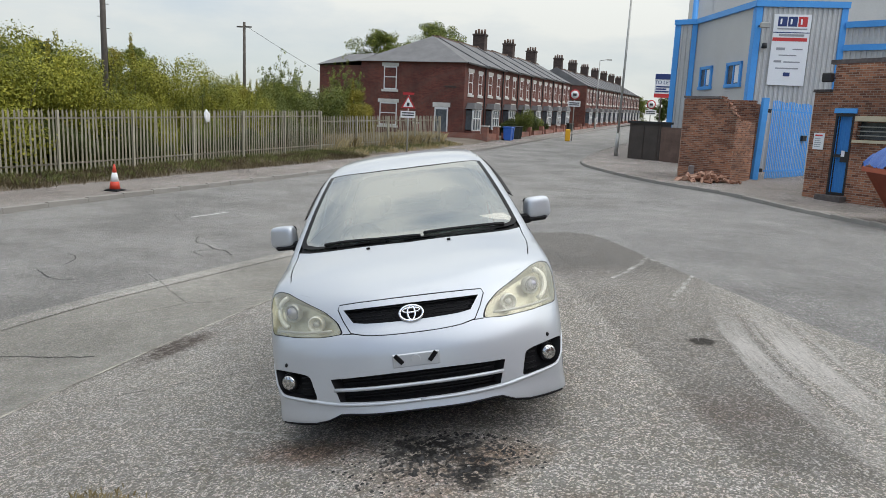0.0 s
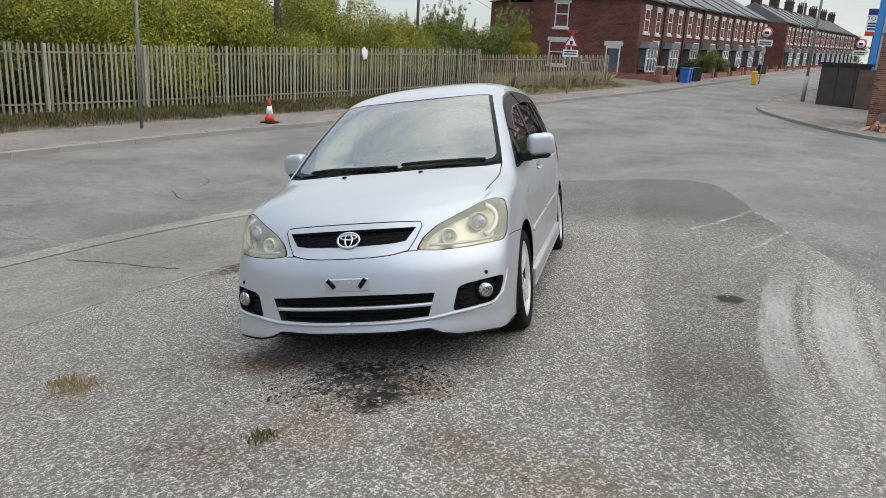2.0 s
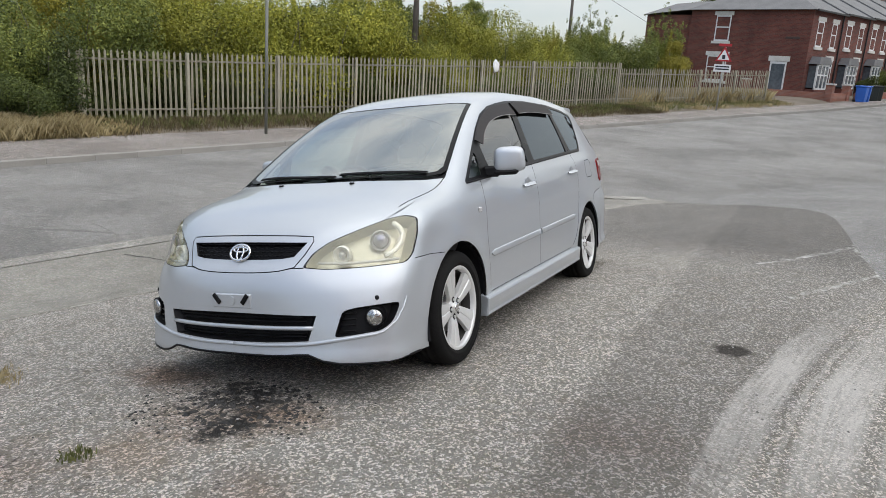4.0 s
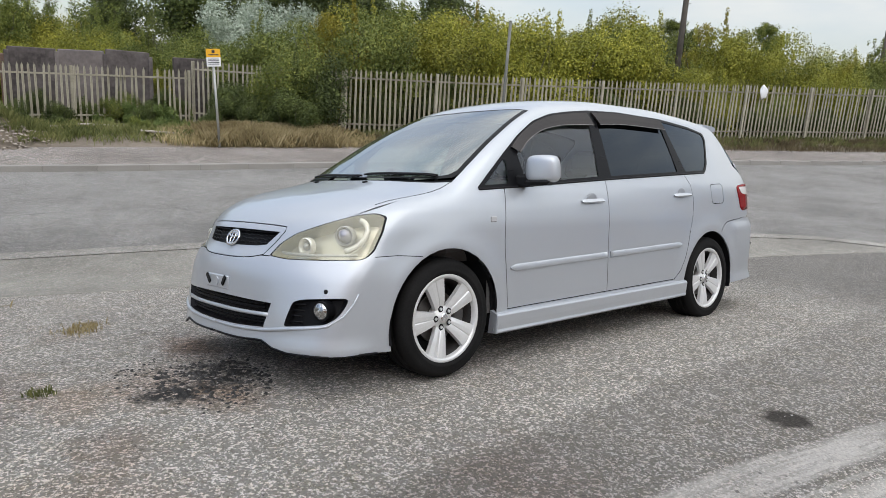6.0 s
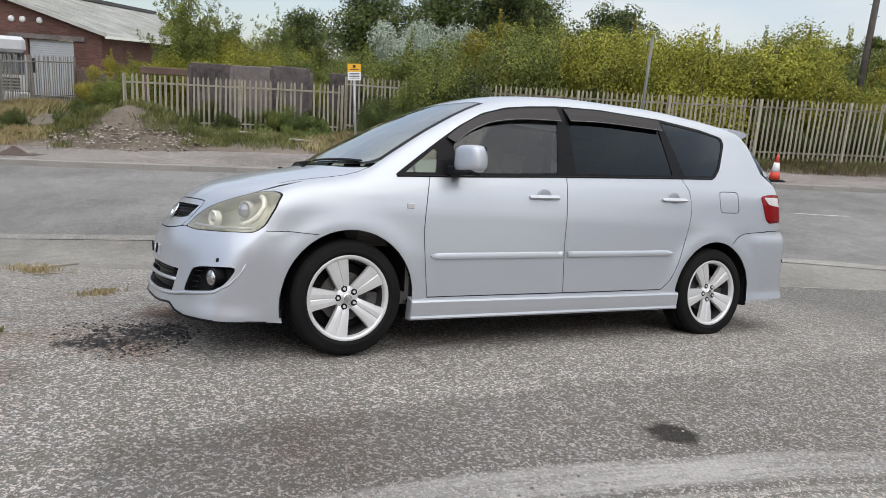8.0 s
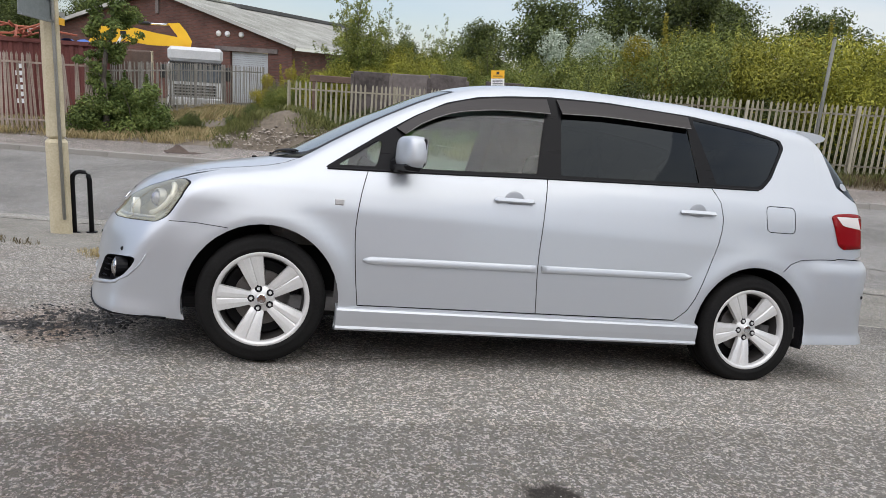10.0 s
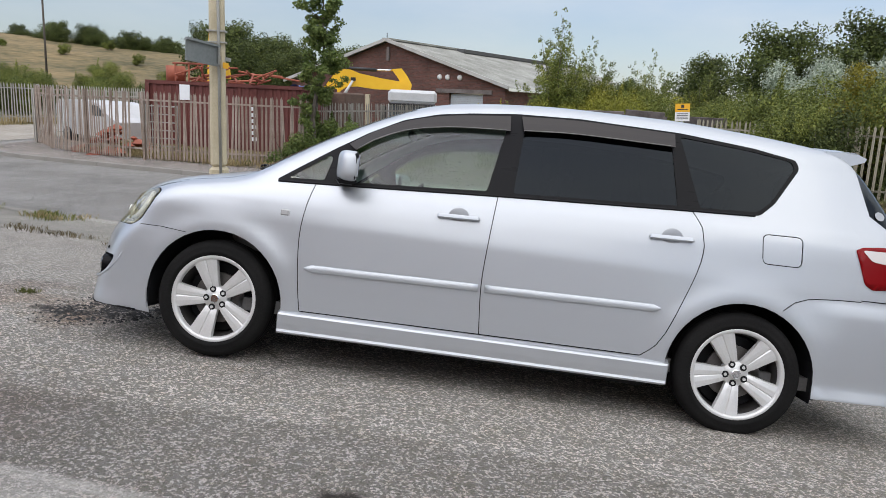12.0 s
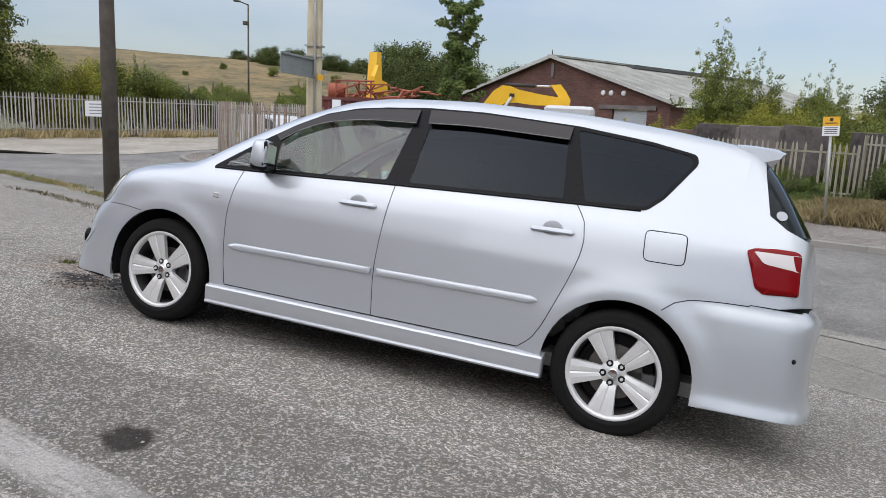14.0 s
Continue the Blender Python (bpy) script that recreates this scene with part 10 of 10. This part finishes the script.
# plain unseen wall that closes the side road's far edge
wall_east = box_part("wall_east", (17.0, -34, -1.2), (17.4, 15, 5.4), M_garden, None)
# higher wall out of view, added to darken what glass and flank reflect
wall_high = box_part("reflection_wall_south_east", (17.5, -34, -1.2), (17.9, 5, 10.5), M_garden, None)
tagged(wall_high, "unseen tall brick wall added to darken the car's reflections", "wall", kind="structure")
tagged(wall_east, "plain red brick wall along the side road", "wall", kind="structure")

# ---- scrap yard and hill to the south-west ----
M_shed_brick = brick_material("dark_shed_brick", (0.1, 0.045, 0.035), (0.16, 0.07, 0.055), (0.1, 0.075, 0.065))
M_asbestos = surface("weathered_roof_sheet", (0.16, 0.16, 0.135), (0.4, 0.4, 0.365), 0.7, 10, 0.85, bump=0.1, spread=0.2)
M_barge = surface("weathered_barge_board", (0.3, 0.29, 0.27), (0.55, 0.54, 0.51), 1.5, 20, 0.7, bump=0.05)
M_shutter = surface("grey_shutter", (0.36, 0.38, 0.4), (0.48, 0.5, 0.52), 1.0, 20, 0.5, metal=0.2, bump=0.03)
M_cat_yellow = surface("digger_yellow", (0.78, 0.42, 0.015), (0.88, 0.54, 0.03), 2, 30, 0.45, bump=0.04)
M_truck_white = surface("cab_white", (0.48, 0.49, 0.5), (0.68, 0.68, 0.68), 1.2, 20, 0.35, bump=0.02)
M_container = surface("container_red", (0.085, 0.022, 0.02), (0.19, 0.055, 0.045), 1.0, 25, 0.65, bump=0.1)
M_scrap_red = surface("rust_orange", (0.2, 0.05, 0.028), (0.42, 0.13, 0.075), 2, 25, 0.7, bump=0.15, random_tint=0.4)

ga = np.array((-39.0, -10.45))
gd = np.array((0.28, 0.955)) / math.hypot(0.28, 0.955)
gl, gr = tuple(ga - gd * 8.25), tuple(ga + gd * 8.25)
south_shed = empty("brick_shed", wall_frame(gl, gr))
tagged(south_shed, "low dark brick shed with a grey corrugated roof", "building")
sw, sl, ez, az, dz = 16.5, 26.0, 2.05, 4.5, -1.3
bm = bmesh.new()
add_box(bm, (0, 0.003, dz), (12.8, 0.4, 1.85))
part("wall", bm, M_shed_brick, south_shed)
box_part("wall", (15.1, 0.003, dz), (sw, 0.4, 1.85), M_shed_brick, south_shed)
box_part("wall", (0, 0.4, dz), (0.4, sl, 1.85), M_shed_brick, south_shed)
box_part("wall", (sw - 0.4, 0.4, dz), (sw, sl, 1.85), M_shed_brick, south_shed)
bm = bmesh.new()
pts = [(0, 1.85), (sw, 1.85), (sw, ez), (sw / 2, az), (0, ez)]
f0 = [bm.verts.new((x, 0.003, z)) for x, z in pts]
f1 = [bm.verts.new((x, 0.4, z)) for x, z in pts]
bm.faces.new(f0)
bm.faces.new(f1[::-1])
for i in range(5):
    bm.faces.new((f0[i], f1[i], f1[(i + 1) % 5], f0[(i + 1) % 5]))
part("gable", bm, M_shed_brick, south_shed)
for s in (0, 1):
    verts, faces = [], []
    ny = int(sl / 0.14)
    for i in range(ny + 1):
        y = -0.35 + i * (sl + 0.35) / ny
        up = 0.035 * (i % 2)
        for u in (-0.06, 0.35, 0.7, 1.0):
            x = sw / 2 * u if s == 0 else sw - sw / 2 * u
            verts.append((x, y, ez + (az - ez) * u + 0.08 + up + 0.012 * (int(u * 10) % 2)))
    for i in range(ny):
        for j in range(3):
            faces.append((i * 4 + j, (i + 1) * 4 + j, (i + 1) * 4 + j + 1, i * 4 + j + 1))
    link("roof", verts, faces, M_asbestos, south_shed, label="grey corrugated roof sheets")
    a, b = ((-0.4, ez - 0.13), (sw / 2, az)) if s == 0 else ((sw + 0.4, ez - 0.13), (sw / 2, az))
    bm = bmesh.new()
    vs = [bm.verts.new(q) for q in ((a[0], -0.4, a[1]), (b[0], -0.4, b[1]), (b[0], -0.4, b[1] + 0.2), (a[0], -0.4, a[1] + 0.2), (a[0], -0.3, a[1]), (b[0], -0.3, b[1]), (b[0], -0.3, b[1] + 0.2), (a[0], -0.3, a[1] + 0.2))]
    for f in ((0, 1, 2, 3), (7, 6, 5, 4), (0, 4, 5, 1), (3, 2, 6, 7), (0, 3, 7, 4), (1, 5, 6, 2)):
        bm.faces.new([vs[i] for i in f])
    part("barge_board", bm, M_barge, south_shed)
bm = bmesh.new()
add_box(bm, (sw / 2 - 0.25, -0.36, az + 0.09), (sw / 2 + 0.25, sl, az + 0.2))
part("ridge_cap", bm, M_asbestos, south_shed)
box_part("skylight_ridge", (sw / 2 + 0.3, 7.0, az - 0.1), (sw / 2 + 0.9, sl - 1, az + 0.13), M_roof_tar, south_shed, "dark raised ridge light")
sh = new("roller_shutter")
sh.parent = south_shed
for i in range(26):
    box_part("slat", (12.85, 0.12 + 0.008 * (i % 2), -1.13 + i * 0.105), (15.05, 0.16, -1.13 + i * 0.105 + 0.1), M_shutter, sh)
box_part("lintel", (11.9, -0.08, 1.62), (15.7, 0.0, 1.85), M_slab, south_shed)
for x in (12.1, 12.65, 13.5):
    tube_part("vent", (x, 0.0, 2.5), (x, -0.06, 2.5), 0.16, 0.15, M_white, south_shed, "round white vent", n=14)
box_part("flue", (sw / 2 - 0.1, -0.1, 3.4), (sw / 2 + 0.1, 0, 4.2), M_slab, south_shed)
tube_part("mast", (sw / 2, -0.2, az), (sw / 2, -0.2, az + 0.5), 0.03, 0.02, M_black, south_shed, n=6)

# excavator
dig = empty("excavator", wall_frame((-30.6, -10.9), (-32.4, -6.3)))
tagged(dig, "yellow excavator with a folded boom behind the fence", "excavator")


def plate_part(name, outline, y0, y1, mat, parent, label=""):
    bm = bmesh.new()
    a = [bm.verts.new((x, y0, z)) for x, z in outline]
    b = [bm.verts.new((x, y1, z)) for x, z in outline]
    bm.faces.new(a)
    bm.faces.new(b[::-1])
    for i in range(len(a)):
        bm.faces.new((a[i], b[i], b[(i + 1) % len(a)], a[(i + 1) % len(a)]))
    return part(name, bm, mat, parent, label)


plate_part("boom", [(0.2, 0.3), (0.4, 1.55), (0.9, 2.22), (1.35, 2.52), (1.75, 2.5), (2.2, 2.33), (3.3, 2.14), (4.45, 2.0), (4.55, 1.8), (4.45, 1.6), (3.0, 1.58), (2.05, 1.68), (1.5, 1.62), (1.0, 1.2), (0.62, 0.3)], 0, 0.45, M_cat_yellow, dig)
plate_part("stick", [(3.8, 2.62), (4.3, 2.68), (4.62, 2.3), (4.85, 1.9), (4.75, 1.2), (4.55, 0.2), (4.3, 0.2), (4.35, 1.5), (4.2, 2.1)], 0.08, 0.37, M_cat_yellow, dig)
plate_part("bucket", [(4.1, 0.3), (4.7, 0.35), (4.9, -0.4), (4.3, -0.7), (3.9, -0.3)], 0.3, 1.1, M_cat_yellow, dig)
tube_part("cylinder", (1.5, 0.2, 2.56), (3.0, 0.2, 2.54), 0.09, 0.09, M_black, dig, "dark hydraulic cylinder")
tube_part("cylinder_rod", (3.0, 0.2, 2.54), (3.95, 0.2, 2.56), 0.05, 0.05, M_chrome, dig)
tube_part("cylinder", (1.3, -0.12, 1.0), (1.86, -0.12, 1.95), 0.09, 0.06, M_truck_white, dig)
box_part("hose_guard", (1.75, -0.06, 1.95), (2.0, -0.01, 2.12), M_black, dig)
box_part("cab", (-1.6, 0.3, 0.1), (0.1, 1.7, 1.5), M_cat_yellow, dig, bevel=0.1)
box_part("window", (-1.3, 0.26, 0.6), (-0.2, 0.3, 1.35), M_window, dig)
box_part("house", (-2.6, 0.2, -0.2), (0.6, 2.6, 0.7), M_cat_yellow, dig, bevel=0.08)
for y in (0.0, 2.2):
    bm = bmesh.new()
    add_box(bm, (-2.8, y, -1.2), (1.2, y + 0.55, -0.35), bevel=0.3)
    part("track", bm, M_black, dig)

# truck
truck = empty("truck", wall_frame((-29.6, -6.6), (-30.4, -4.3)))
tagged(truck, "white lorry cab with dark windscreen parked in the yard", "truck")
bm = bmesh.new()
add_box(bm, (0.05, 0.06, -0.6), (2.4, 2.3, 0.95), bevel=0.08)
part("cab_body", bm, M_truck_white, truck)
bm = bmesh.new()
add_box(bm, (0.05, 0.08, 0.952), (2.4, 2.3, 1.6), bevel=0.14)
part("roof_fairing", bm, M_truck_white, truck, "white roof with sun visor")
box_part("visor", (0.12, -0.12, 0.86), (2.33, 0.05, 0.98), M_black, truck, bevel=0.03)
box_part("windscreen", (0.14, 0.03, 0.1), (2.31, 0.055, 0.85), M_window, truck, bevel=0.02)
for z in np.arange(-0.5, 0.0, 0.13):
    box_part("grille_bar", (0.3, 0.0, z), (2.1, 0.055, z + 0.07), M_black, truck)
box_part("bumper", (0.0, -0.06, -0.95), (2.45, 0.5, -0.605), M_truck_white, truck, bevel=0.05)
for x in (0.12, 2.02):
    box_part("headlamp", (x, -0.09, -0.85), (x + 0.3, -0.062, -0.68), M_steel_pole, truck)
for x in (-0.28, 2.46):
    box_part("mirror", (x, -0.05, 0.2), (x + 0.26, 0.1, 0.8), M_black, truck, bevel=0.04)
    tube_part("wheel", (x * 0.75 + 0.25, 1.0, -0.75), (x * 0.75 + 0.6, 1.0, -0.75), 0.45, 0.45, M_black, truck, n=18)
rail = empty("yard_barrier")
tagged(rail, "brown timber posts and board behind the yard fence", "barrier")
box_part("post", (-24.6, -5.4, -1.2), (-24.45, -5.25, 1.3), M_concrete_pole, rail)
box_part("board", (-24.55, -7.6, 1.15), (-24.5, -5.25, 1.28), M_rust_panel, rail)

# container
K1, K2 = (-17.6, -10.4), (-18.9, -4.6)
cont = empty("container", wall_frame(K1, K2))
tagged(cont, "rusty red shipping container behind the palisade fence", "container")
kl = math.dist(K1, K2)
xs, ys = [0.0], [0.0]
kn = int(kl / 0.27)
for i in range(kn):
    for u, y in ((0.15, 0.0), (0.3, 0.035), (0.65, 0.035), (0.8, 0.0), (1.0, 0.0)):
        xs.append((i + u) * kl / kn)
        ys.append(y)
verts = [(x, y, z) for z in (-0.98, 1.3) for x, y in zip(xs, ys)]
nk = len(xs)
link("side_panel", verts, [(i, i + 1, nk + i + 1, nk + i) for i in range(nk - 1)], M_container, cont)
box_part("body", (0.02, 0.08, -1.0), (kl - 0.02, 2.4, 1.3), M_container, cont)
box_part("top_rail", (-0.03, -0.04, 1.302), (kl + 0.03, 2.43, 1.42), M_container, cont)
box_part("bottom_rail", (-0.03, -0.04, -1.15), (kl + 0.03, 2.43, -1.004), M_container, cont)
for x in (-0.04, kl - 0.1):
    box_part("corner_post", (x, -0.045, -1.003), (x + 0.14, 0.1, 1.3), M_container, cont)
for i in range(6):
    b_ = box_part("paint_mark", (3.6 + 0.05 * (i % 2), -0.012, -0.45 + i * 0.2), (3.78 + 0.06 * ((i + 1) % 2), -0.004, -0.32 + i * 0.2), M_sign_white, cont, "white painted marks")
notice2 = box_part("notice_plate", (-15.45, -7.4, 0.85), (-15.42, -7.05, 1.3), M_sign_white, None)
tagged(notice2, "white notice plate on the palisade fence", "sign")

# scrap and grab on top of and behind the container
grab = empty("grab_crane", Matrix.Translation((-20.8, -9.9, 0)))
tagged(grab, "yellow crane arm with an orange scrap grab", "crane")
tube_part("base", (0, 0, -1.2), (0, 0, 1.0), 0.35, 0.28, M_cat_yellow, grab)
plate_part("arm", [(-0.28, 0.9), (0.28, 0.9), (0.22, 2.3), (0.12, 3.25), (-0.12, 3.25), (-0.22, 2.2)], -0.2, 0.2, M_cat_yellow, grab)
plate_part("knuckle", [(-0.4, 1.6), (0.45, 1.7), (0.5, 2.3), (0.28, 2.75), (0.2, 2.2), (-0.3, 2.1)], 0.22, 0.4, M_cat_yellow, grab)
tube_part("cylinder", (0.3, 0.3, 1.2), (0.25, 0.3, 2.4), 0.07, 0.05, M_steel_pole, grab)
rng = np.random.default_rng(12)
scrap = empty("scrap_heap")
tagged(scrap, "heap of rusty orange bars and frames on the container", "scrap")
for i in range(34):
    x, y = -18.9 + rng.normal() * 0.5, -8.6 + rng.uniform(-1.7, 2.1)
    a, l_ = rng.uniform(0, 3.14), rng.uniform(0.4, 1.3)
    dz_ = rng.uniform(-0.1, 0.55)
    tube_part("bar", (x, y, 1.4 + abs(rng.normal()) * 0.22), (x + l_ * math.cos(a), y + l_ * math.sin(a), 1.43 + max(0, dz_)), 0.035, 0.03, M_scrap_red, scrap, n=5)
for i in range(4):
    tube_part("upright", (-18.6, -10.0 + i * 0.55, 1.4), (-18.6, -10.0 + i * 0.55, 2.05), 0.035, 0.035, M_scrap_red, scrap, n=5)
tube_part("bar", (-18.6, -10.1, 2.03), (-18.6, -8.2, 2.03), 0.035, 0.035, M_scrap_red, scrap, n=5)
drum = tube_part("drum", (-19.0, -10.3, 1.42), (-19.0, -10.3, 1.95), 0.33, 0.33, M_scrap_red, None, n=18)
drum.name = "oil_drum"
tagged(drum, "faded orange drum standing on the container", "drum")
sheet_blue = link("blue_sheet", [(-21.6 + 0.4 * i, -6.6 + 0.16 * j, 1.4 + 0.12 * math.sin(i * 2.1 + j)) for i in range(4) for j in range(6)], [(i * 6 + j, (i + 1) * 6 + j, (i + 1) * 6 + j + 1, i * 6 + j + 1) for i in range(3) for j in range(5)], M_tarp, smooth=True)
tagged(sheet_blue, "crumpled bright blue plastic sheet over a load", "sheet")
ballast = box_part("crate", (-21.7, -5.6, -1.15), (-20.1, -4.2, 1.3), M_rust_panel, None, bevel=0.05)
tagged(ballast, "brown stack of boarded crates in the yard", "crate")

# white van and red scrap behind the fence
van = empty("white_van", wall_frame((-20.2, -17.0), (-18.4, -11.9)))
tagged(van, "white van parked behind the scrap yard fence", "van")
plate_part("body", [(0, -0.75), (4.6, -0.75), (4.65, -0.15), (4.1, 0.0), (3.4, 0.45), (2.7, 0.55), (0.2, 0.55), (0, 0.35)], 0, 1.8, M_truck_white, van)
plate_part("window", [(2.7, 0.02), (3.8, 0.02), (3.35, 0.38), (2.7, 0.44)], -0.02, -0.005, M_window, van)
for x in (0.9, 3.7):
    tube_part("wheel", (x, -0.04, -0.82), (x, 0.2, -0.82), 0.32, 0.32, M_black, van, n=18)
heap2 = stones("scrap_metal", (-16.6, -10.8), (0.9, 1.6), 60, 0.22, M_scrap_red, "heap of red and orange scrap metal behind the fence", heap=0.9, squash=0.5, seed=9)
frame_ = empty("pallet_cage")
tagged(frame_, "grey wire cage standing behind the fence", "cage")
for z in np.linspace(-0.9, 0.6, 7):
    tube_part("bar", (-16.2, -9.3, z), (-16.2, -8.1, z), 0.02, 0.02, M_steel_pole, frame_, n=5)
for y in np.linspace(-9.3, -8.1, 6):
    tube_part("bar", (-16.2, y, -1.1), (-16.2, y, 0.65), 0.02, 0.02, M_steel_pole, frame_, n=5)

# hill of dry grass
M_hill = surface("dry_hill_grass", (0.085, 0.075, 0.03), (0.25, 0.18, 0.085), 0.1, 0.7, 0.95, bump=0.5, depth=0.5, spread=0.13)
hx = np.linspace(-1, 1, 70)
verts, faces = [], []
hc, hdir = np.array((-92.0, -102.0)), np.array((0.70, -0.71))
hback = np.array((-0.71, -0.70))
for i, u in enumerate(hx):
    top = 13.2 * (0.52 + 0.48 * math.cos(0.9 * u - 0.55)) * (1 - 0.55 * max(0, -u) ** 1.5)
    for j in range(26):
        w = j / 25
        p = hc + hdir * u * 130 + hback * (w * 120 - 52)
        z = -1.4 + (top + 0.2) * (math.sin(math.pi * min(1, w * 1.15) / 2) ** 1.3) + 0.5 * noise.noise((p[0] * 0.05, p[1] * 0.05, 3)) * min(1, w * 4)
        verts.append((p[0], p[1], z))
for i in range(69):
    for j in range(25):
        faces.append((i * 26 + j, (i + 1) * 26 + j, (i + 1) * 26 + j + 1, i * 26 + j + 1))
hill = link("hill", verts, faces, M_hill, smooth=True)
tagged(hill, "grassy hill of dry tan grass in the distance", "hill", kind="structure")


def hill_z(x, y):
    q = np.array((x, y)) - hc
    u, w = float(q @ hdir) / 130, (float(q @ hback) + 52) / 120
    if not (-1 < u < 1 and 0 < w < 1):
        return float(land(x, y))
    top = 13.2 * (0.52 + 0.48 * math.cos(0.9 * u - 0.55)) * (1 - 0.55 * max(0, -u) ** 1.5)
    return -1.4 + (top + 0.2) * (math.sin(math.pi * min(1, w * 1.15) / 2) ** 1.3)


def at_height(kind, x, y, z, s):
    c = copy_thing(kind, Matrix.Identity(4))
    c.matrix_basis = Matrix.Translation((x, y, z)) @ Matrix.Rotation(random.uniform(0, 6.28), 4, "Z") @ Matrix.Diagonal((s, s, s * random.uniform(0.85, 1.1), 1))
    return c


random.seed(11)
for i in range(26):
    u, w = random.uniform(-0.55, 0.5), random.uniform(0.15, 0.6)
    p = hc + hdir * u * 130 + hback * (w * 120 - 52)
    at_height(S_green, p[0], p[1], hill_z(*p) - 0.3, random.uniform(0.35, 0.8))
for i in range(30):
    w = i / 29
    x, y = -104 - 32 * w + random.uniform(-3, 3), -112 + 36 * w + random.uniform(-3, 3)
    at_height(T_hedge, x * 1.05, y * 1.05, 5.3 - 1.2 * w, random.uniform(0.7, 1.0))
for i in range(40):
    u = random.uniform(-0.7, 0.6)
    p = hc + hdir * u * 130 + hback * (random.uniform(0.0, 0.2) * 120 - 52)
    at_height((S_dark, S_green)[i % 2], p[0], p[1], hill_z(*p) - 0.3, random.uniform(0.8, 1.5))
# scrub along the hill's foot and behind the fences
for x, y, kind, sc in ((-18.6, -31.4, S_green, 1.3), (-20.6, -31.2, S_yellow, 1.3), (-22.4, -31.4, S_yellow2, 1.35), (-24.4, -31.0, S_green, 1.35), (-26.6, -31.2, S_green, 1.3), (-28.2, -30.6, S_dark, 1.3), (-30.4, -30.8, S_green, 1.15), (-32.0, -31.2, S_green, 1.05), (-33.0, -30.2, S_dark, 1.0), (-36.0, -29.6, S_green, 0.9), (-39.0, -29.0, S_dark, 1.0), (-42.5, -28.0, S_dark, 1.2), (-46.0, -27.0, S_green, 1.2), (-16.0, -33.5, S_green, 1.0), (-20.4, -35.0, S_green, 1.3), (-25.5, -35.0, S_yellow, 1.35), (-29.0, -34.0, S_yellow2, 1.2), (-35, -34, S_green, 1.1), (-41, -33, S_green, 1.2), (-16.8, -2.6, S_ivy, 0.85), (-16.3, -3.9, S_ivy, 0.75), (-17.8, -1.6, S_dark, 0.35), (-19.0, -0.6, S_dark, 0.35)):
    again(kind, x, y, sc)
for x, y, kind, sc in ((-15.9, -31.5, T_round, 0.95), (-13.0, -32.5, T_hedge, 1.0), (-9.5, -33.0, T_dark, 1.0), (-54, -33, T_hedge, 1.0), (-51, -30, T_hedge, 0.95), (-48.5, -27, T_hedge, 0.85), (-57, -30, T_hedge, 1.0), (-60, -33, T_hedge, 1.05), (-47, -22, T_hedge, 0.75), (-51, -24, T_hedge, 0.85), (-56, -22, T_hedge, 0.85), (-65, -24, T_hedge, 0.9), (-62, -18, T_hedge, 0.85)):
    again(kind, x, y, sc)
board2 = empty("notice_board", wall_frame((-20.2, -28.0), (-22.5, -27.62)))
tagged(board2, "white notice board with faint grey lines on the lane fence", "sign")
box_part("panel", (-0.6, -0.3, -0.05), (1.0, -0.27, 0.75), M_sign_white, board2)
for i in range(4):
    box_part("print", (-0.4, -0.306, 0.08 + i * 0.16), (0.55 + 0.1 * (i % 2), -0.301, 0.13 + i * 0.16), M_bar_grey, board2)
